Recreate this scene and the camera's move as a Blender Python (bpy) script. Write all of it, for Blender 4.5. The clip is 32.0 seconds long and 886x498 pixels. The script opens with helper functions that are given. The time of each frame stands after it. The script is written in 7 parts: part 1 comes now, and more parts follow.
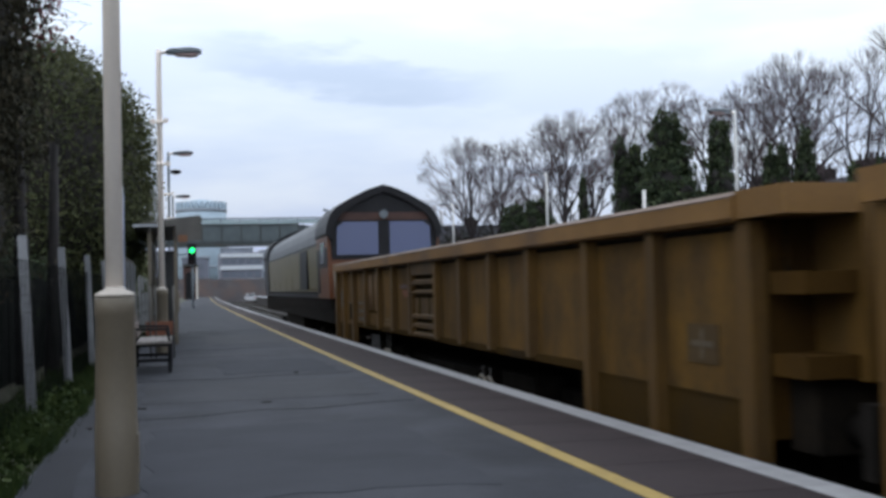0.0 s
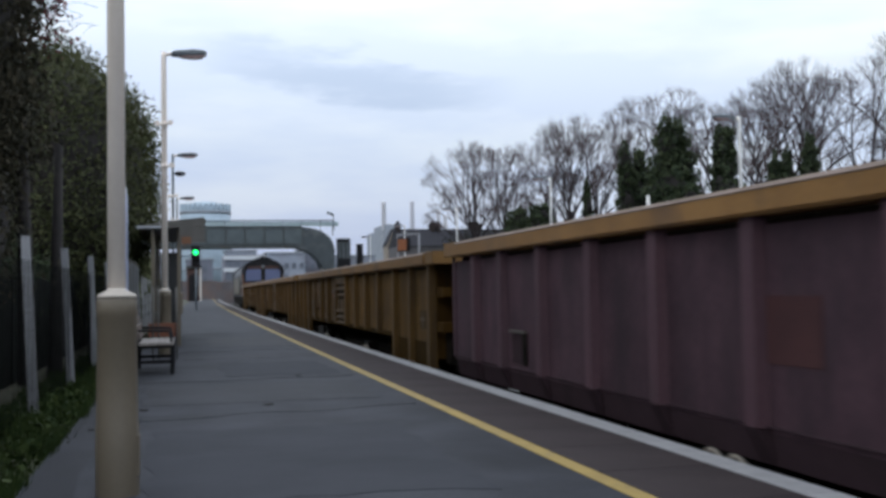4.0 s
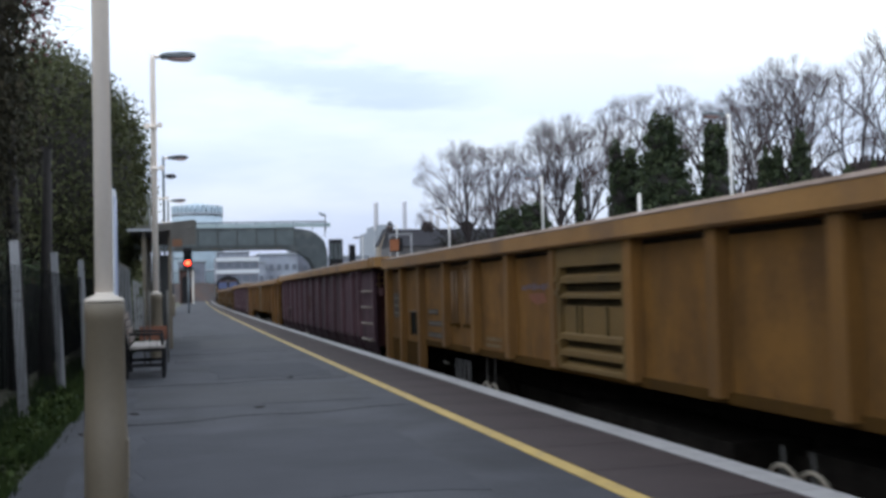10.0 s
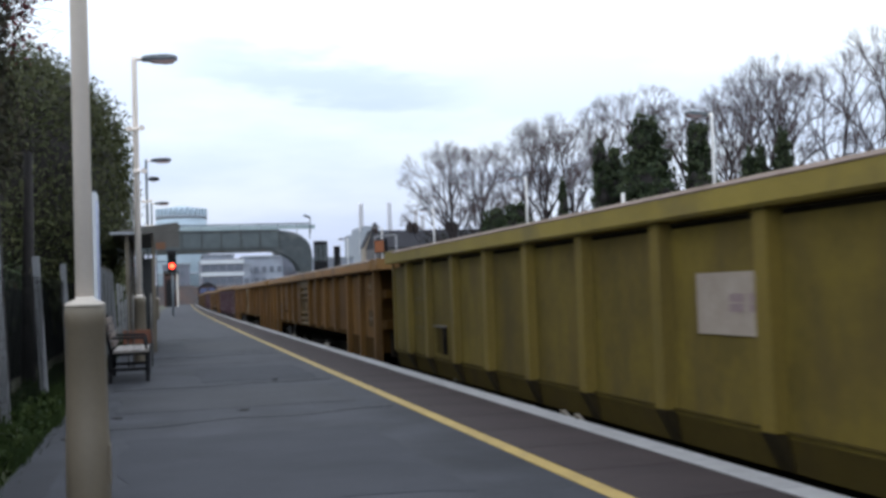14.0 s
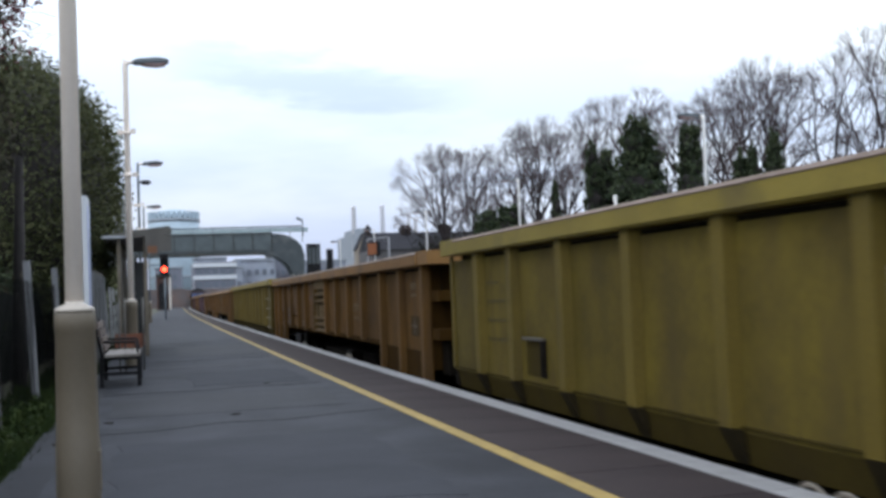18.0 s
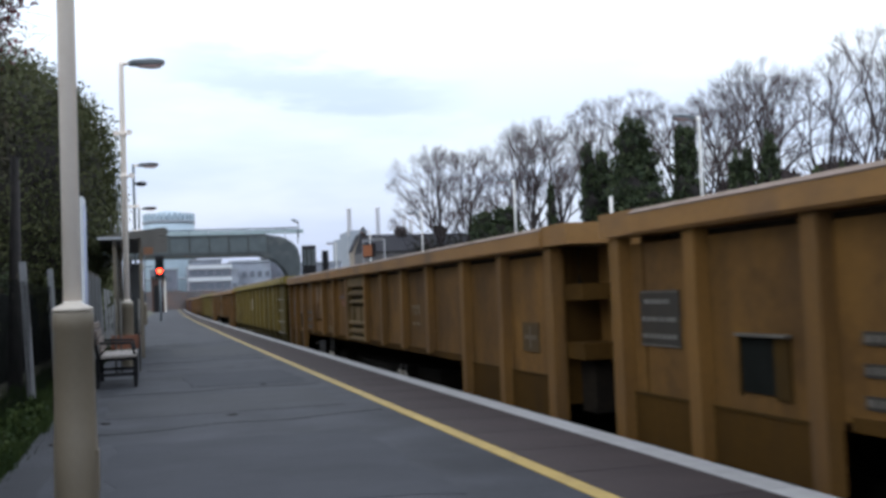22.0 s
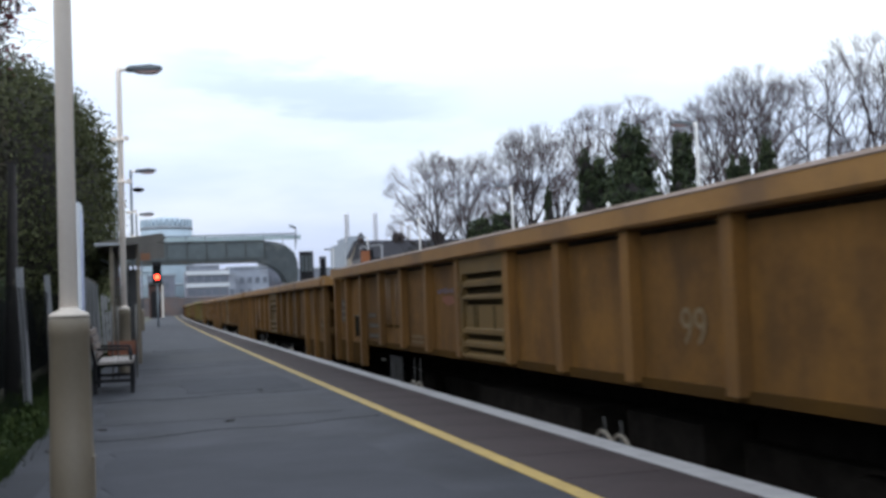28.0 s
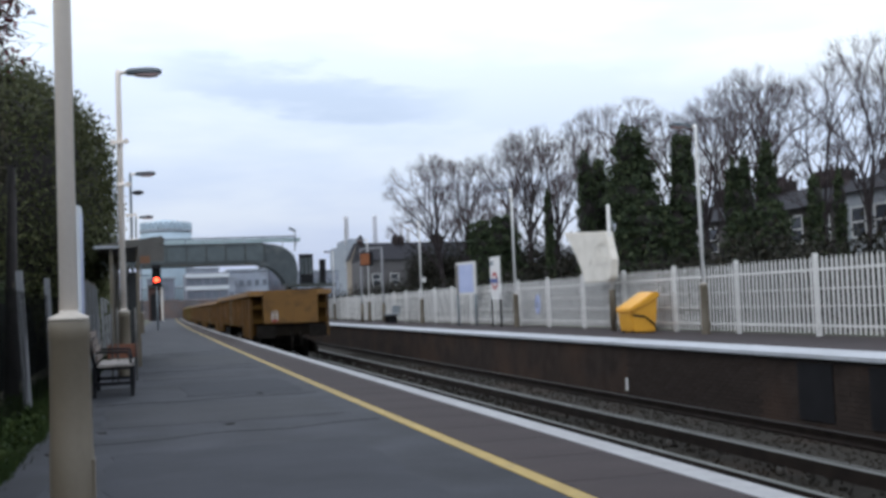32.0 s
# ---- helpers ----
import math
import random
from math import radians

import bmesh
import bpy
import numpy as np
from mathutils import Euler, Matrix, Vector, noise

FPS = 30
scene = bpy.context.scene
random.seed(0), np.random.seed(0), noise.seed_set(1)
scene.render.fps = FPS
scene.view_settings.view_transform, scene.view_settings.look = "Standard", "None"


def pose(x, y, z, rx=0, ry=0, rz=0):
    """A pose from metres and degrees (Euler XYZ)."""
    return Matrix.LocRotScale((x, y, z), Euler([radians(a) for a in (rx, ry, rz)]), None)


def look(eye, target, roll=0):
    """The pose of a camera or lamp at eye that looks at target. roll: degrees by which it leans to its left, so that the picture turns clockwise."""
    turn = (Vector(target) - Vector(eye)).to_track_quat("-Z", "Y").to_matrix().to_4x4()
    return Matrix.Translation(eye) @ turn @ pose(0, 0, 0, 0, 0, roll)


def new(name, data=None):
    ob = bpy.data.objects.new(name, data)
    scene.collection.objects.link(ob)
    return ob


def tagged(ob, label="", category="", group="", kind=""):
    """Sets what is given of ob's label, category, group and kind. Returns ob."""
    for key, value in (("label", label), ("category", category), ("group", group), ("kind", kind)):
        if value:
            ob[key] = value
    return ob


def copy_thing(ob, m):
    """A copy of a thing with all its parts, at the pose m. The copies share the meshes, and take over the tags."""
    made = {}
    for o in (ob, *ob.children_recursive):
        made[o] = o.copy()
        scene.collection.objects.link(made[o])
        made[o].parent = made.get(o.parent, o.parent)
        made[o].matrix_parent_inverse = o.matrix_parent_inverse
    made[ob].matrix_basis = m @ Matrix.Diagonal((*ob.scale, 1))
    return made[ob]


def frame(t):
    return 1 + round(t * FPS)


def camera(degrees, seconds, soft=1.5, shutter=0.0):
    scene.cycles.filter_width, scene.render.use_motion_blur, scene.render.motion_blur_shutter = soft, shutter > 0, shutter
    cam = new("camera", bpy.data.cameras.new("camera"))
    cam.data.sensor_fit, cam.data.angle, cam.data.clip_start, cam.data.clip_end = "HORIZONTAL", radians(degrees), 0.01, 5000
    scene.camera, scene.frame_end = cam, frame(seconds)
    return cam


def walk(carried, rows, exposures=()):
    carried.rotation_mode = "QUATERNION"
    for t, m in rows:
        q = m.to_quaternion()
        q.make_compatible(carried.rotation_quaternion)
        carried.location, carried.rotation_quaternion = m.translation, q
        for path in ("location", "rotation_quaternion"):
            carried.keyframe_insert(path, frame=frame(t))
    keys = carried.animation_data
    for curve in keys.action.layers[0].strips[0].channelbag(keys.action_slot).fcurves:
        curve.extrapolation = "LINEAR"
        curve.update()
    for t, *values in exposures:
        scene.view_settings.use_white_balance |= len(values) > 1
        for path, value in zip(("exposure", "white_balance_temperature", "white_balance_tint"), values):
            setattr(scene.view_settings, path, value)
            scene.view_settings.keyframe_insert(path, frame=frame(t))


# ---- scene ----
# World: x across the line to the train's side, y along the platform, z up from the platform's surface.
EYE_Z = 1.018
# seconds, sway to the side, sway up, turn to the right, tilt up, lean to the right (degrees)
PATH = [
    (0, -0.054, -0.003, 14.37, 2.02, 1.40),
    (0.5, -0.049, -0.003, 14.25, 2.10, 1.23),
    (1, -0.047, -0.002, 14.25, 2.19, 1.06),
    (1.5, -0.046, -0.001, 14.25, 2.25, 0.97),
    (2, -0.047, -0.001, 14.26, 2.28, 0.89),
    (2.5, -0.048, -0.001, 14.23, 2.28, 0.88),
    (3, -0.046, -0.002, 14.20, 2.27, 0.91),
    (3.5, -0.048, -0.003, 14.19, 2.25, 0.91),
    (5.5, -0.036, -0.000, 14.07, 2.21, 1.07),
    (6, -0.037, 0.003, 14.04, 2.21, 1.09),
    (6.5, -0.034, 0.004, 14.01, 2.20, 1.12),
    (7, -0.030, 0.003, 13.98, 2.20, 1.17),
    (7.5, -0.031, 0.004, 13.96, 2.20, 1.21),
    (8, -0.034, 0.003, 14.01, 2.20, 1.27),
    (8.5, -0.033, 0.002, 14.11, 2.22, 1.28),
    (9, -0.031, 0.004, 14.26, 2.21, 1.33),
    (9.5, -0.027, 0.001, 14.41, 2.22, 1.43),
    (10, -0.021, 0.003, 14.57, 2.21, 1.52),
    (10.5, -0.019, 0.003, 14.72, 2.22, 1.60),
    (11, -0.016, 0.005, 14.88, 2.22, 1.67),
    (11.5, -0.015, 0.006, 15.04, 2.22, 1.73),
    (12, -0.014, 0.006, 15.20, 2.22, 1.78),
    (12.5, -0.011, 0.008, 15.30, 2.21, 1.80),
    (13, -0.008, 0.005, 15.36, 2.23, 1.88),
    (13.5, -0.009, 0.006, 15.38, 2.23, 1.94),
    (14, -0.005, 0.005, 15.38, 2.23, 2.00),
    (14.5, -0.005, 0.008, 15.43, 2.25, 2.01),
    (16.5, 0.004, 0.009, 15.70, 2.32, 2.11),
    (17, 0.004, 0.011, 15.74, 2.32, 2.16),
    (17.5, 0.006, 0.010, 15.77, 2.33, 2.17),
    (18, 0.007, 0.011, 15.77, 2.34, 2.22),
    (18.5, 0.008, 0.010, 15.76, 2.35, 2.25),
    (19, 0.011, 0.012, 15.73, 2.35, 2.28),
    (19.5, 0.012, 0.011, 15.70, 2.35, 2.34),
    (20, 0.010, 0.009, 15.72, 2.35, 2.42),
    (20.5, 0.007, 0.009, 15.78, 2.34, 2.42),
    (21, -0.000, 0.004, 15.88, 2.37, 2.38),
    (21.5, -0.004, 0.003, 15.95, 2.40, 2.31),
    (22, -0.009, -0.001, 16.03, 2.43, 2.25),
    (22.5, -0.010, -0.002, 16.09, 2.46, 2.20),
    (23, -0.012, -0.002, 16.14, 2.48, 2.15),
    (23.5, -0.015, -0.000, 16.18, 2.49, 2.15),
    (24, -0.014, -0.002, 16.20, 2.52, 2.15),
    (24.5, -0.014, -0.004, 16.21, 2.54, 2.17),
    (25, -0.011, -0.002, 16.21, 2.56, 2.16),
    (25.5, -0.010, -0.004, 16.21, 2.58, 2.14),
    (27.5, -0.006, -0.001, 16.19, 2.72, 2.25),
    (28, -0.004, -0.001, 16.17, 2.75, 2.26),
    (28.5, -0.004, 0.004, 16.18, 2.78, 2.25),
    (29, -0.002, 0.004, 16.16, 2.81, 2.30),
    (29.5, -0.001, 0.001, 16.16, 2.84, 2.33),
    (30, -0.002, 0.002, 16.16, 2.88, 2.31),
    (30.5, -0.000, 0.000, 16.14, 2.90, 2.33),
    (31, -0.000, -0.000, 16.14, 2.90, 2.32),
    (31.5, -0.001, 0.000, 16.14, 2.90, 2.32),
    (32, -0.006, 0.001, 16.20, 2.88, 2.34),
]
cam = camera(46.0, 32.0, soft=3.4, shutter=0.22)


def camera_pose(dx, dz, yaw, tilt, lean):
    eye = Vector((dx, 0.0, EYE_Z + dz))
    yaw, tilt = radians(yaw), radians(tilt)
    way = Vector((math.sin(yaw) * math.cos(tilt), math.cos(yaw) * math.cos(tilt), math.sin(tilt)))
    return look(eye, eye + way * 10, -lean)


walk(cam, [(t, camera_pose(*p)) for t, *p in PATH],
     exposures=[(0.0, -0.12, 6300, 10), (1.5, -0.19, 6300, 10), (3.0, -0.26, 6300, 10), (6.0, 0.0, 6300, 10), (9.0, 0.08, 6300, 10), (12.0, 0.12, 6300, 10), (28.0, 0.12, 6300, 10), (29.5, 0.04, 6300, 10), (31.0, -0.08, 6300, 10), (32.0, -0.10, 6300, 10)])

# ---- light: a bright overcast winter afternoon ----
SUN_EL, SUN_AZ = radians(38), radians(240)
world = bpy.data.worlds.new("overcast_sky")
scene.world = world
world.use_nodes = True
wt = world.node_tree
wt.nodes.clear()


def wnode(kind, **kw):
    n = wt.nodes.new(kind)
    for k, val in kw.items():
        n.inputs[k].default_value = val
    return n


w_out = wnode("ShaderNodeOutputWorld")
w_bg = wnode("ShaderNodeBackground", Strength=1.0)
w_sky = wnode("ShaderNodeTexSky")
w_sky.sky_type, w_sky.sun_disc = "NISHITA", False
w_sky.sun_elevation, w_sky.sun_rotation = SUN_EL, SUN_AZ
w_co = wnode("ShaderNodeTexCoord")
w_sep = wnode("ShaderNodeSeparateXYZ")
wt.links.new(w_co.outputs["Generated"], w_sep.inputs[0])
w_map = wnode("ShaderNodeMapping")
w_map.inputs["Scale"].default_value = (1.2, 1.2, 5.0)
wt.links.new(w_co.outputs["Generated"], w_map.inputs[0])
w_noise = wnode("ShaderNodeTexNoise", Scale=3.2, Detail=5.0, Roughness=0.5)
wt.links.new(w_map.outputs[0], w_noise.inputs["Vector"])
w_cloud = wnode("ShaderNodeValToRGB")
w_cloud.color_ramp.elements[0].position, w_cloud.color_ramp.elements[1].position = 0.42, 0.62
w_cloud.color_ramp.elements[0].color = (0.84, 0.875, 0.96, 1)
w_cloud.color_ramp.elements[1].color = (1.0, 1.0, 1.0, 1)
wt.links.new(w_noise.outputs["Fac"], w_cloud.inputs[0])
w_grad = wnode("ShaderNodeValToRGB")
w_grad.color_ramp.elements[0].position, w_grad.color_ramp.elements[1].position = 0.02, 0.27
w_grad.color_ramp.elements[0].color = (0.70, 0.75, 0.90, 1)
w_grad.color_ramp.elements[1].color = (1.37, 1.46, 1.52, 1)
zen = w_grad.color_ramp.elements.new(0.9)
zen.color = (1.74, 1.83, 1.93, 1)
mid = w_grad.color_ramp.elements.new(0.14)
mid.color = (0.95, 1.04, 1.15, 1)
wt.links.new(w_sep.outputs["Z"], w_grad.inputs[0])
# a long thin grey cloud bank over the footbridge
w_turn = wnode("ShaderNodeMapping")
w_turn.vector_type = "POINT"
w_turn.inputs["Rotation"].default_value = (Matrix.Rotation(radians(11.6), 3, "Y") @ Matrix.Rotation(radians(-(90 - 9.2)), 3, "Z")).to_euler()
wt.links.new(w_co.outputs["Generated"], w_turn.inputs[0])
w_warp = wnode("ShaderNodeTexNoise", Scale=7.0, Detail=4.0, Roughness=0.55)
wt.links.new(w_map.outputs[0], w_warp.inputs["Vector"])
w_wsep = wnode("ShaderNodeSeparateXYZ")
wt.links.new(w_turn.outputs[0], w_wsep.inputs[0])


def wmath(op, a, b):
    n = wnode("ShaderNodeMath")
    n.operation = op
    for k, v in enumerate((a, b)):
        if isinstance(v, (int, float)):
            n.inputs[k].default_value = v
        else:
            wt.links.new(v, n.inputs[k])
    return n.outputs[0]


w_low = wmath("ADD", w_wsep.outputs["Z"], wmath("MULTIPLY", w_wsep.outputs["Y"], -0.15))
w_low = wmath("ADD", w_low, wmath("MULTIPLY", w_warp.outputs["Fac"], 0.09))
w_oval = wmath("ADD", wmath("POWER", wmath("DIVIDE", w_wsep.outputs["Y"], 0.150), 2.0), wmath("POWER", wmath("DIVIDE", wmath("ADD", w_low, -0.045), 0.027), 2.0))
w_bank = wnode("ShaderNodeMapRange")
w_bank.interpolation_type = "SMOOTHSTEP"
w_bank.inputs["From Min"].default_value, w_bank.inputs["From Max"].default_value = 1.3, 0.0
wt.links.new(w_oval, w_bank.inputs["Value"])
w_ahead = wmath("MULTIPLY", w_bank.outputs[0], wmath("GREATER_THAN", w_wsep.outputs["X"], 0.0))
w_dim = wnode("ShaderNodeMix")
w_dim.data_type, w_dim.blend_type = "RGBA", "MIX"
wt.links.new(w_ahead, w_dim.inputs[0])
w_dim.inputs[6].default_value, w_dim.inputs[7].default_value = (1, 1, 1, 1), (0.775, 0.81, 0.855, 1)
w_mul = wnode("ShaderNodeMix")
w_mul.data_type, w_mul.blend_type = "RGBA", "MULTIPLY"
w_mul.inputs[0].default_value = 1.0
wt.links.new(w_grad.outputs[0], w_mul.inputs[6])
wt.links.new(w_cloud.outputs[0], w_mul.inputs[7])
w_skys = wnode("ShaderNodeMix")
w_skys.data_type, w_skys.blend_type = "RGBA", "MULTIPLY"
w_skys.inputs[0].default_value = 1.0
w_skys.inputs[7].default_value = (0.06, 0.06, 0.06, 1)
wt.links.new(w_sky.outputs[0], w_skys.inputs[6])
w_mix = wnode("ShaderNodeMix")
w_mix.data_type, w_mix.blend_type = "RGBA", "MIX"
w_mix.inputs[0].default_value = 0.92
wt.links.new(w_skys.outputs[2], w_mix.inputs[6])
w_mul2 = wnode("ShaderNodeMix")
w_mul2.data_type, w_mul2.blend_type = "RGBA", "MULTIPLY"
w_mul2.inputs[0].default_value = 1.0
wt.links.new(w_mul.outputs[2], w_mul2.inputs[6])
wt.links.new(w_dim.outputs[2], w_mul2.inputs[7])
wt.links.new(w_mul2.outputs[2], w_mix.inputs[7])
wt.links.new(w_mix.outputs[2], w_bg.inputs[0])
wt.links.new(w_bg.outputs[0], w_out.inputs[0])

sun_data = bpy.data.lights.new("sun", "SUN")
sun_data.energy, sun_data.angle, sun_data.color = 0.6, radians(40), (1.0, 0.965, 0.92)
sun = new("sun", sun_data)
sun.matrix_basis = look(Vector((math.sin(SUN_AZ) * 50, math.cos(SUN_AZ) * 50, math.tan(SUN_EL) * 50)), (0, 0, 0))


# ---- materials ----
def material(name, a, b=None, rough=0.7, scale=6.0, fine=60.0, bump=0.2, metal=0.0, streak=None, dirt=None, stretch=(1, 1, 1), gloss=0.5, vary=0.0):
    """A procedural surface: two colours mixed by broad and fine noise, optional dirt by a third noise, fine relief."""
    m = bpy.data.materials.new(name)
    m.use_nodes = True
    nt = m.node_tree
    bsdf = nt.nodes["Principled BSDF"]
    b = b or tuple(c * 0.75 for c in a)
    co = nt.nodes.new("ShaderNodeTexCoord")
    mp = nt.nodes.new("ShaderNodeMapping")
    mp.inputs["Scale"].default_value = stretch
    nt.links.new(co.outputs["Object"], mp.inputs[0])
    n1 = nt.nodes.new("ShaderNodeTexNoise")
    n1.inputs["Scale"].default_value, n1.inputs["Detail"].default_value = scale, 6.0
    n2 = nt.nodes.new("ShaderNodeTexNoise")
    n2.inputs["Scale"].default_value, n2.inputs["Detail"].default_value = fine, 4.0
    for n in (n1, n2):
        nt.links.new(mp.outputs[0], n.inputs["Vector"])
    add = nt.nodes.new("ShaderNodeMath")
    add.operation = "MULTIPLY_ADD"
    nt.links.new(n2.outputs["Fac"], add.inputs[0])
    add.inputs[1].default_value = 0.45
    nt.links.new(n1.outputs["Fac"], add.inputs[2])
    ramp = nt.nodes.new("ShaderNodeValToRGB")
    ramp.color_ramp.elements[0].position, ramp.color_ramp.elements[1].position = 0.52, 0.92
    ramp.color_ramp.elements[0].color, ramp.color_ramp.elements[1].color = (*b, 1), (*a, 1)
    nt.links.new(add.outputs[0], ramp.inputs[0])
    col = ramp.outputs[0]
    if dirt:
        n3 = nt.nodes.new("ShaderNodeTexNoise")
        n3.inputs["Scale"].default_value, n3.inputs["Detail"].default_value = dirt[1], 8.0
        mp3 = nt.nodes.new("ShaderNodeMapping")
        mp3.inputs["Scale"].default_value = streak or (1, 1, 1)
        nt.links.new(co.outputs["Object"], mp3.inputs[0])
        nt.links.new(mp3.outputs[0], n3.inputs["Vector"])
        r3 = nt.nodes.new("ShaderNodeValToRGB")
        r3.color_ramp.elements[0].position, r3.color_ramp.elements[1].position = dirt[2], dirt[3]
        nt.links.new(n3.outputs["Fac"], r3.inputs[0])
        mx = nt.nodes.new("ShaderNodeMix")
        mx.data_type = "RGBA"
        nt.links.new(r3.outputs[0], mx.inputs[0])
        nt.links.new(col, mx.inputs[6])
        mx.inputs[7].default_value = (*dirt[0], 1)
        col = mx.outputs[2]
    if vary:
        info = nt.nodes.new("ShaderNodeObjectInfo")
        hsv = nt.nodes.new("ShaderNodeHueSaturation")
        ma = nt.nodes.new("ShaderNodeMapRange")
        ma.inputs["To Min"].default_value, ma.inputs["To Max"].default_value = 1 - vary, 1 + vary
        nt.links.new(info.outputs["Random"], ma.inputs["Value"])
        nt.links.new(ma.outputs[0], hsv.inputs["Value"])
        nt.links.new(col, hsv.inputs["Color"])
        col = hsv.outputs[0]
    nt.links.new(col, bsdf.inputs["Base Color"])
    bsdf.inputs["Roughness"].default_value = rough
    bsdf.inputs["Metallic"].default_value = metal
    bsdf.inputs["Specular IOR Level"].default_value = gloss
    if bump:
        bp = nt.nodes.new("ShaderNodeBump")
        bp.inputs["Strength"].default_value, bp.inputs["Distance"].default_value = bump, 0.01
        nt.links.new(add.outputs[0], bp.inputs["Height"])
        nt.links.new(bp.outputs[0], bsdf.inputs["Normal"])
    return m


def leaf_material(name, a, b, c):
    """Leaves that differ from one to the next."""
    m = bpy.data.materials.new(name)
    m.use_nodes = True
    nt = m.node_tree
    bsdf = nt.nodes["Principled BSDF"]
    geo = nt.nodes.new("ShaderNodeNewGeometry")
    ramp = nt.nodes.new("ShaderNodeValToRGB")
    e = ramp.color_ramp.elements
    e[0].color, e[1].color = (*a, 1), (*c, 1)
    e.new(0.55).color = (*b, 1)
    nt.links.new(geo.outputs["Random Per Island"], ramp.inputs[0])
    nt.links.new(ramp.outputs[0], bsdf.inputs["Base Color"])
    bsdf.inputs["Roughness"].default_value = 0.75
    bsdf.inputs["Specular IOR Level"].default_value = 0.12
    return m


def glow(name, colour, strength):
    m = bpy.data.materials.new(name)
    m.use_nodes = True
    bsdf = m.node_tree.nodes["Principled BSDF"]
    bsdf.inputs["Base Color"].default_value = (*colour, 1)
    bsdf.inputs["Emission Color"].default_value = (*colour, 1)
    bsdf.inputs["Emission Strength"].default_value = strength
    return m


def glass(name, colour, rough=0.05):
    m = bpy.data.materials.new(name)
    m.use_nodes = True
    bsdf = m.node_tree.nodes["Principled BSDF"]
    bsdf.inputs["Base Color"].default_value = (*colour, 1)
    bsdf.inputs["Roughness"].default_value = rough
    bsdf.inputs["Specular IOR Level"].default_value = 0.9
    return m


M_ASPHALT = material("asphalt", (0.0490, 0.0518, 0.0612), (0.0285, 0.0302, 0.0362), 0.7, 1.7, 26, 0.7, dirt=((0.0235, 0.0250, 0.0298), 0.75, 0.50, 0.68), streak=(1.0, 0.7, 1), gloss=0.12)
M_ASPHALT_DARK = material("dark_asphalt_patch", (0.0270, 0.0285, 0.0345), (0.0205, 0.0215, 0.0262), 0.65, 1.6, 60, 0.5, dirt=((0.038, 0.040, 0.048), 0.9, 0.50, 0.72), gloss=0.14)
M_ASPHALT_PALE = material("pale_asphalt_patch", (0.046, 0.0485, 0.0570), (0.035, 0.037, 0.0440), 0.75, 1.6, 60, 0.5, dirt=((0.030, 0.032, 0.038), 0.9, 0.54, 0.74), gloss=0.10)
M_TAR = material("tar_seam", (0.020, 0.021, 0.025), (0.014, 0.015, 0.018), 0.5, 6, 40, 0.2, gloss=0.25)
M_COPING = material("coping_paving", (0.0477, 0.03735, 0.03825), (0.0351, 0.0279, 0.0288), 0.8, 2.0, 70, 0.3, dirt=((0.0306, 0.0261, 0.027), 1.2, 0.5, 0.75), vary=0.06, gloss=0.15)
M_WHITE_LINE = material("white_line_paint", (0.335, 0.335, 0.343), (0.247, 0.247, 0.251), 0.7, 5, 60, 0.2, dirt=((0.162, 0.1485, 0.1395), 4, 0.58, 0.72), vary=0.06)
M_YELLOW_LINE = material("yellow_line_paint", (0.37, 0.26, 0.07), (0.28, 0.195, 0.055), 0.7, 4, 60, 0.2, dirt=((0.2, 0.16, 0.08), 5, 0.62, 0.75))
M_BRICK_DARK = material("sooty_brick", (0.044, 0.034, 0.029), (0.024, 0.019, 0.017), 0.9, 3, 40, 0.5, dirt=((0.062, 0.040, 0.030), 0.6, 0.45, 0.7), vary=0.14, gloss=0.1)
M_MORTAR = material("sooty_mortar", (0.03, 0.026, 0.023), None, 0.95, 3, 50, 0.4)
M_BALLAST = material("ballast_stone", (0.040, 0.036, 0.030), (0.020, 0.018, 0.0155), 0.95, 14, 60, 1.0, dirt=((0.04, 0.03, 0.024), 0.7, 0.5, 0.7), gloss=0.1)
M_EARTH = material("earth", (0.06, 0.06, 0.035), (0.035, 0.035, 0.02), 0.95, 0.6, 8, 0.5)
M_RAIL = material("rusty_rail", (0.020, 0.015, 0.0125), (0.011, 0.0085, 0.0075), 0.8, 4, 40, 0.3, gloss=0.08)
M_RAILHEAD = material("polished_rail_head", (0.075, 0.072, 0.068), (0.045, 0.042, 0.04), 0.6, 4, 40, 0.1, metal=0.8)
M_RAIL_TOP = material("worn_conductor_top", (0.105, 0.108, 0.10), (0.075, 0.078, 0.07), 0.6, 4, 40, 0.1, metal=0.2)
M_SLEEPER = material("concrete_sleeper", (0.06, 0.054, 0.048), (0.035, 0.031, 0.028), 0.9, 4, 40, 0.3)
M_PORCELAIN = material("insulator", (0.13, 0.12, 0.11), None, 0.4, 4, 40, 0.0)
M_CREAM = material("cream_paint", (0.95, 0.86, 0.77), (0.88, 0.79, 0.70), 0.3, 2, 40, 0.08, dirt=((0.55, 0.46, 0.38), 1.5, 0.62, 0.9), streak=(3, 3, 0.4))
M_COLLAR = material("worn_pale_collar", (0.52, 0.47, 0.41), (0.40, 0.355, 0.305), 0.5, 3, 40, 0.1, dirt=((0.20, 0.17, 0.135), 3, 0.55, 0.8))
M_TAUPE = material("taupe_paint", (0.140, 0.117, 0.084), (0.115, 0.096, 0.069), 0.5, 2, 40, 0.1, dirt=((0.075, 0.063, 0.047), 2.5, 0.6, 0.85), streak=(3, 3, 0.4))
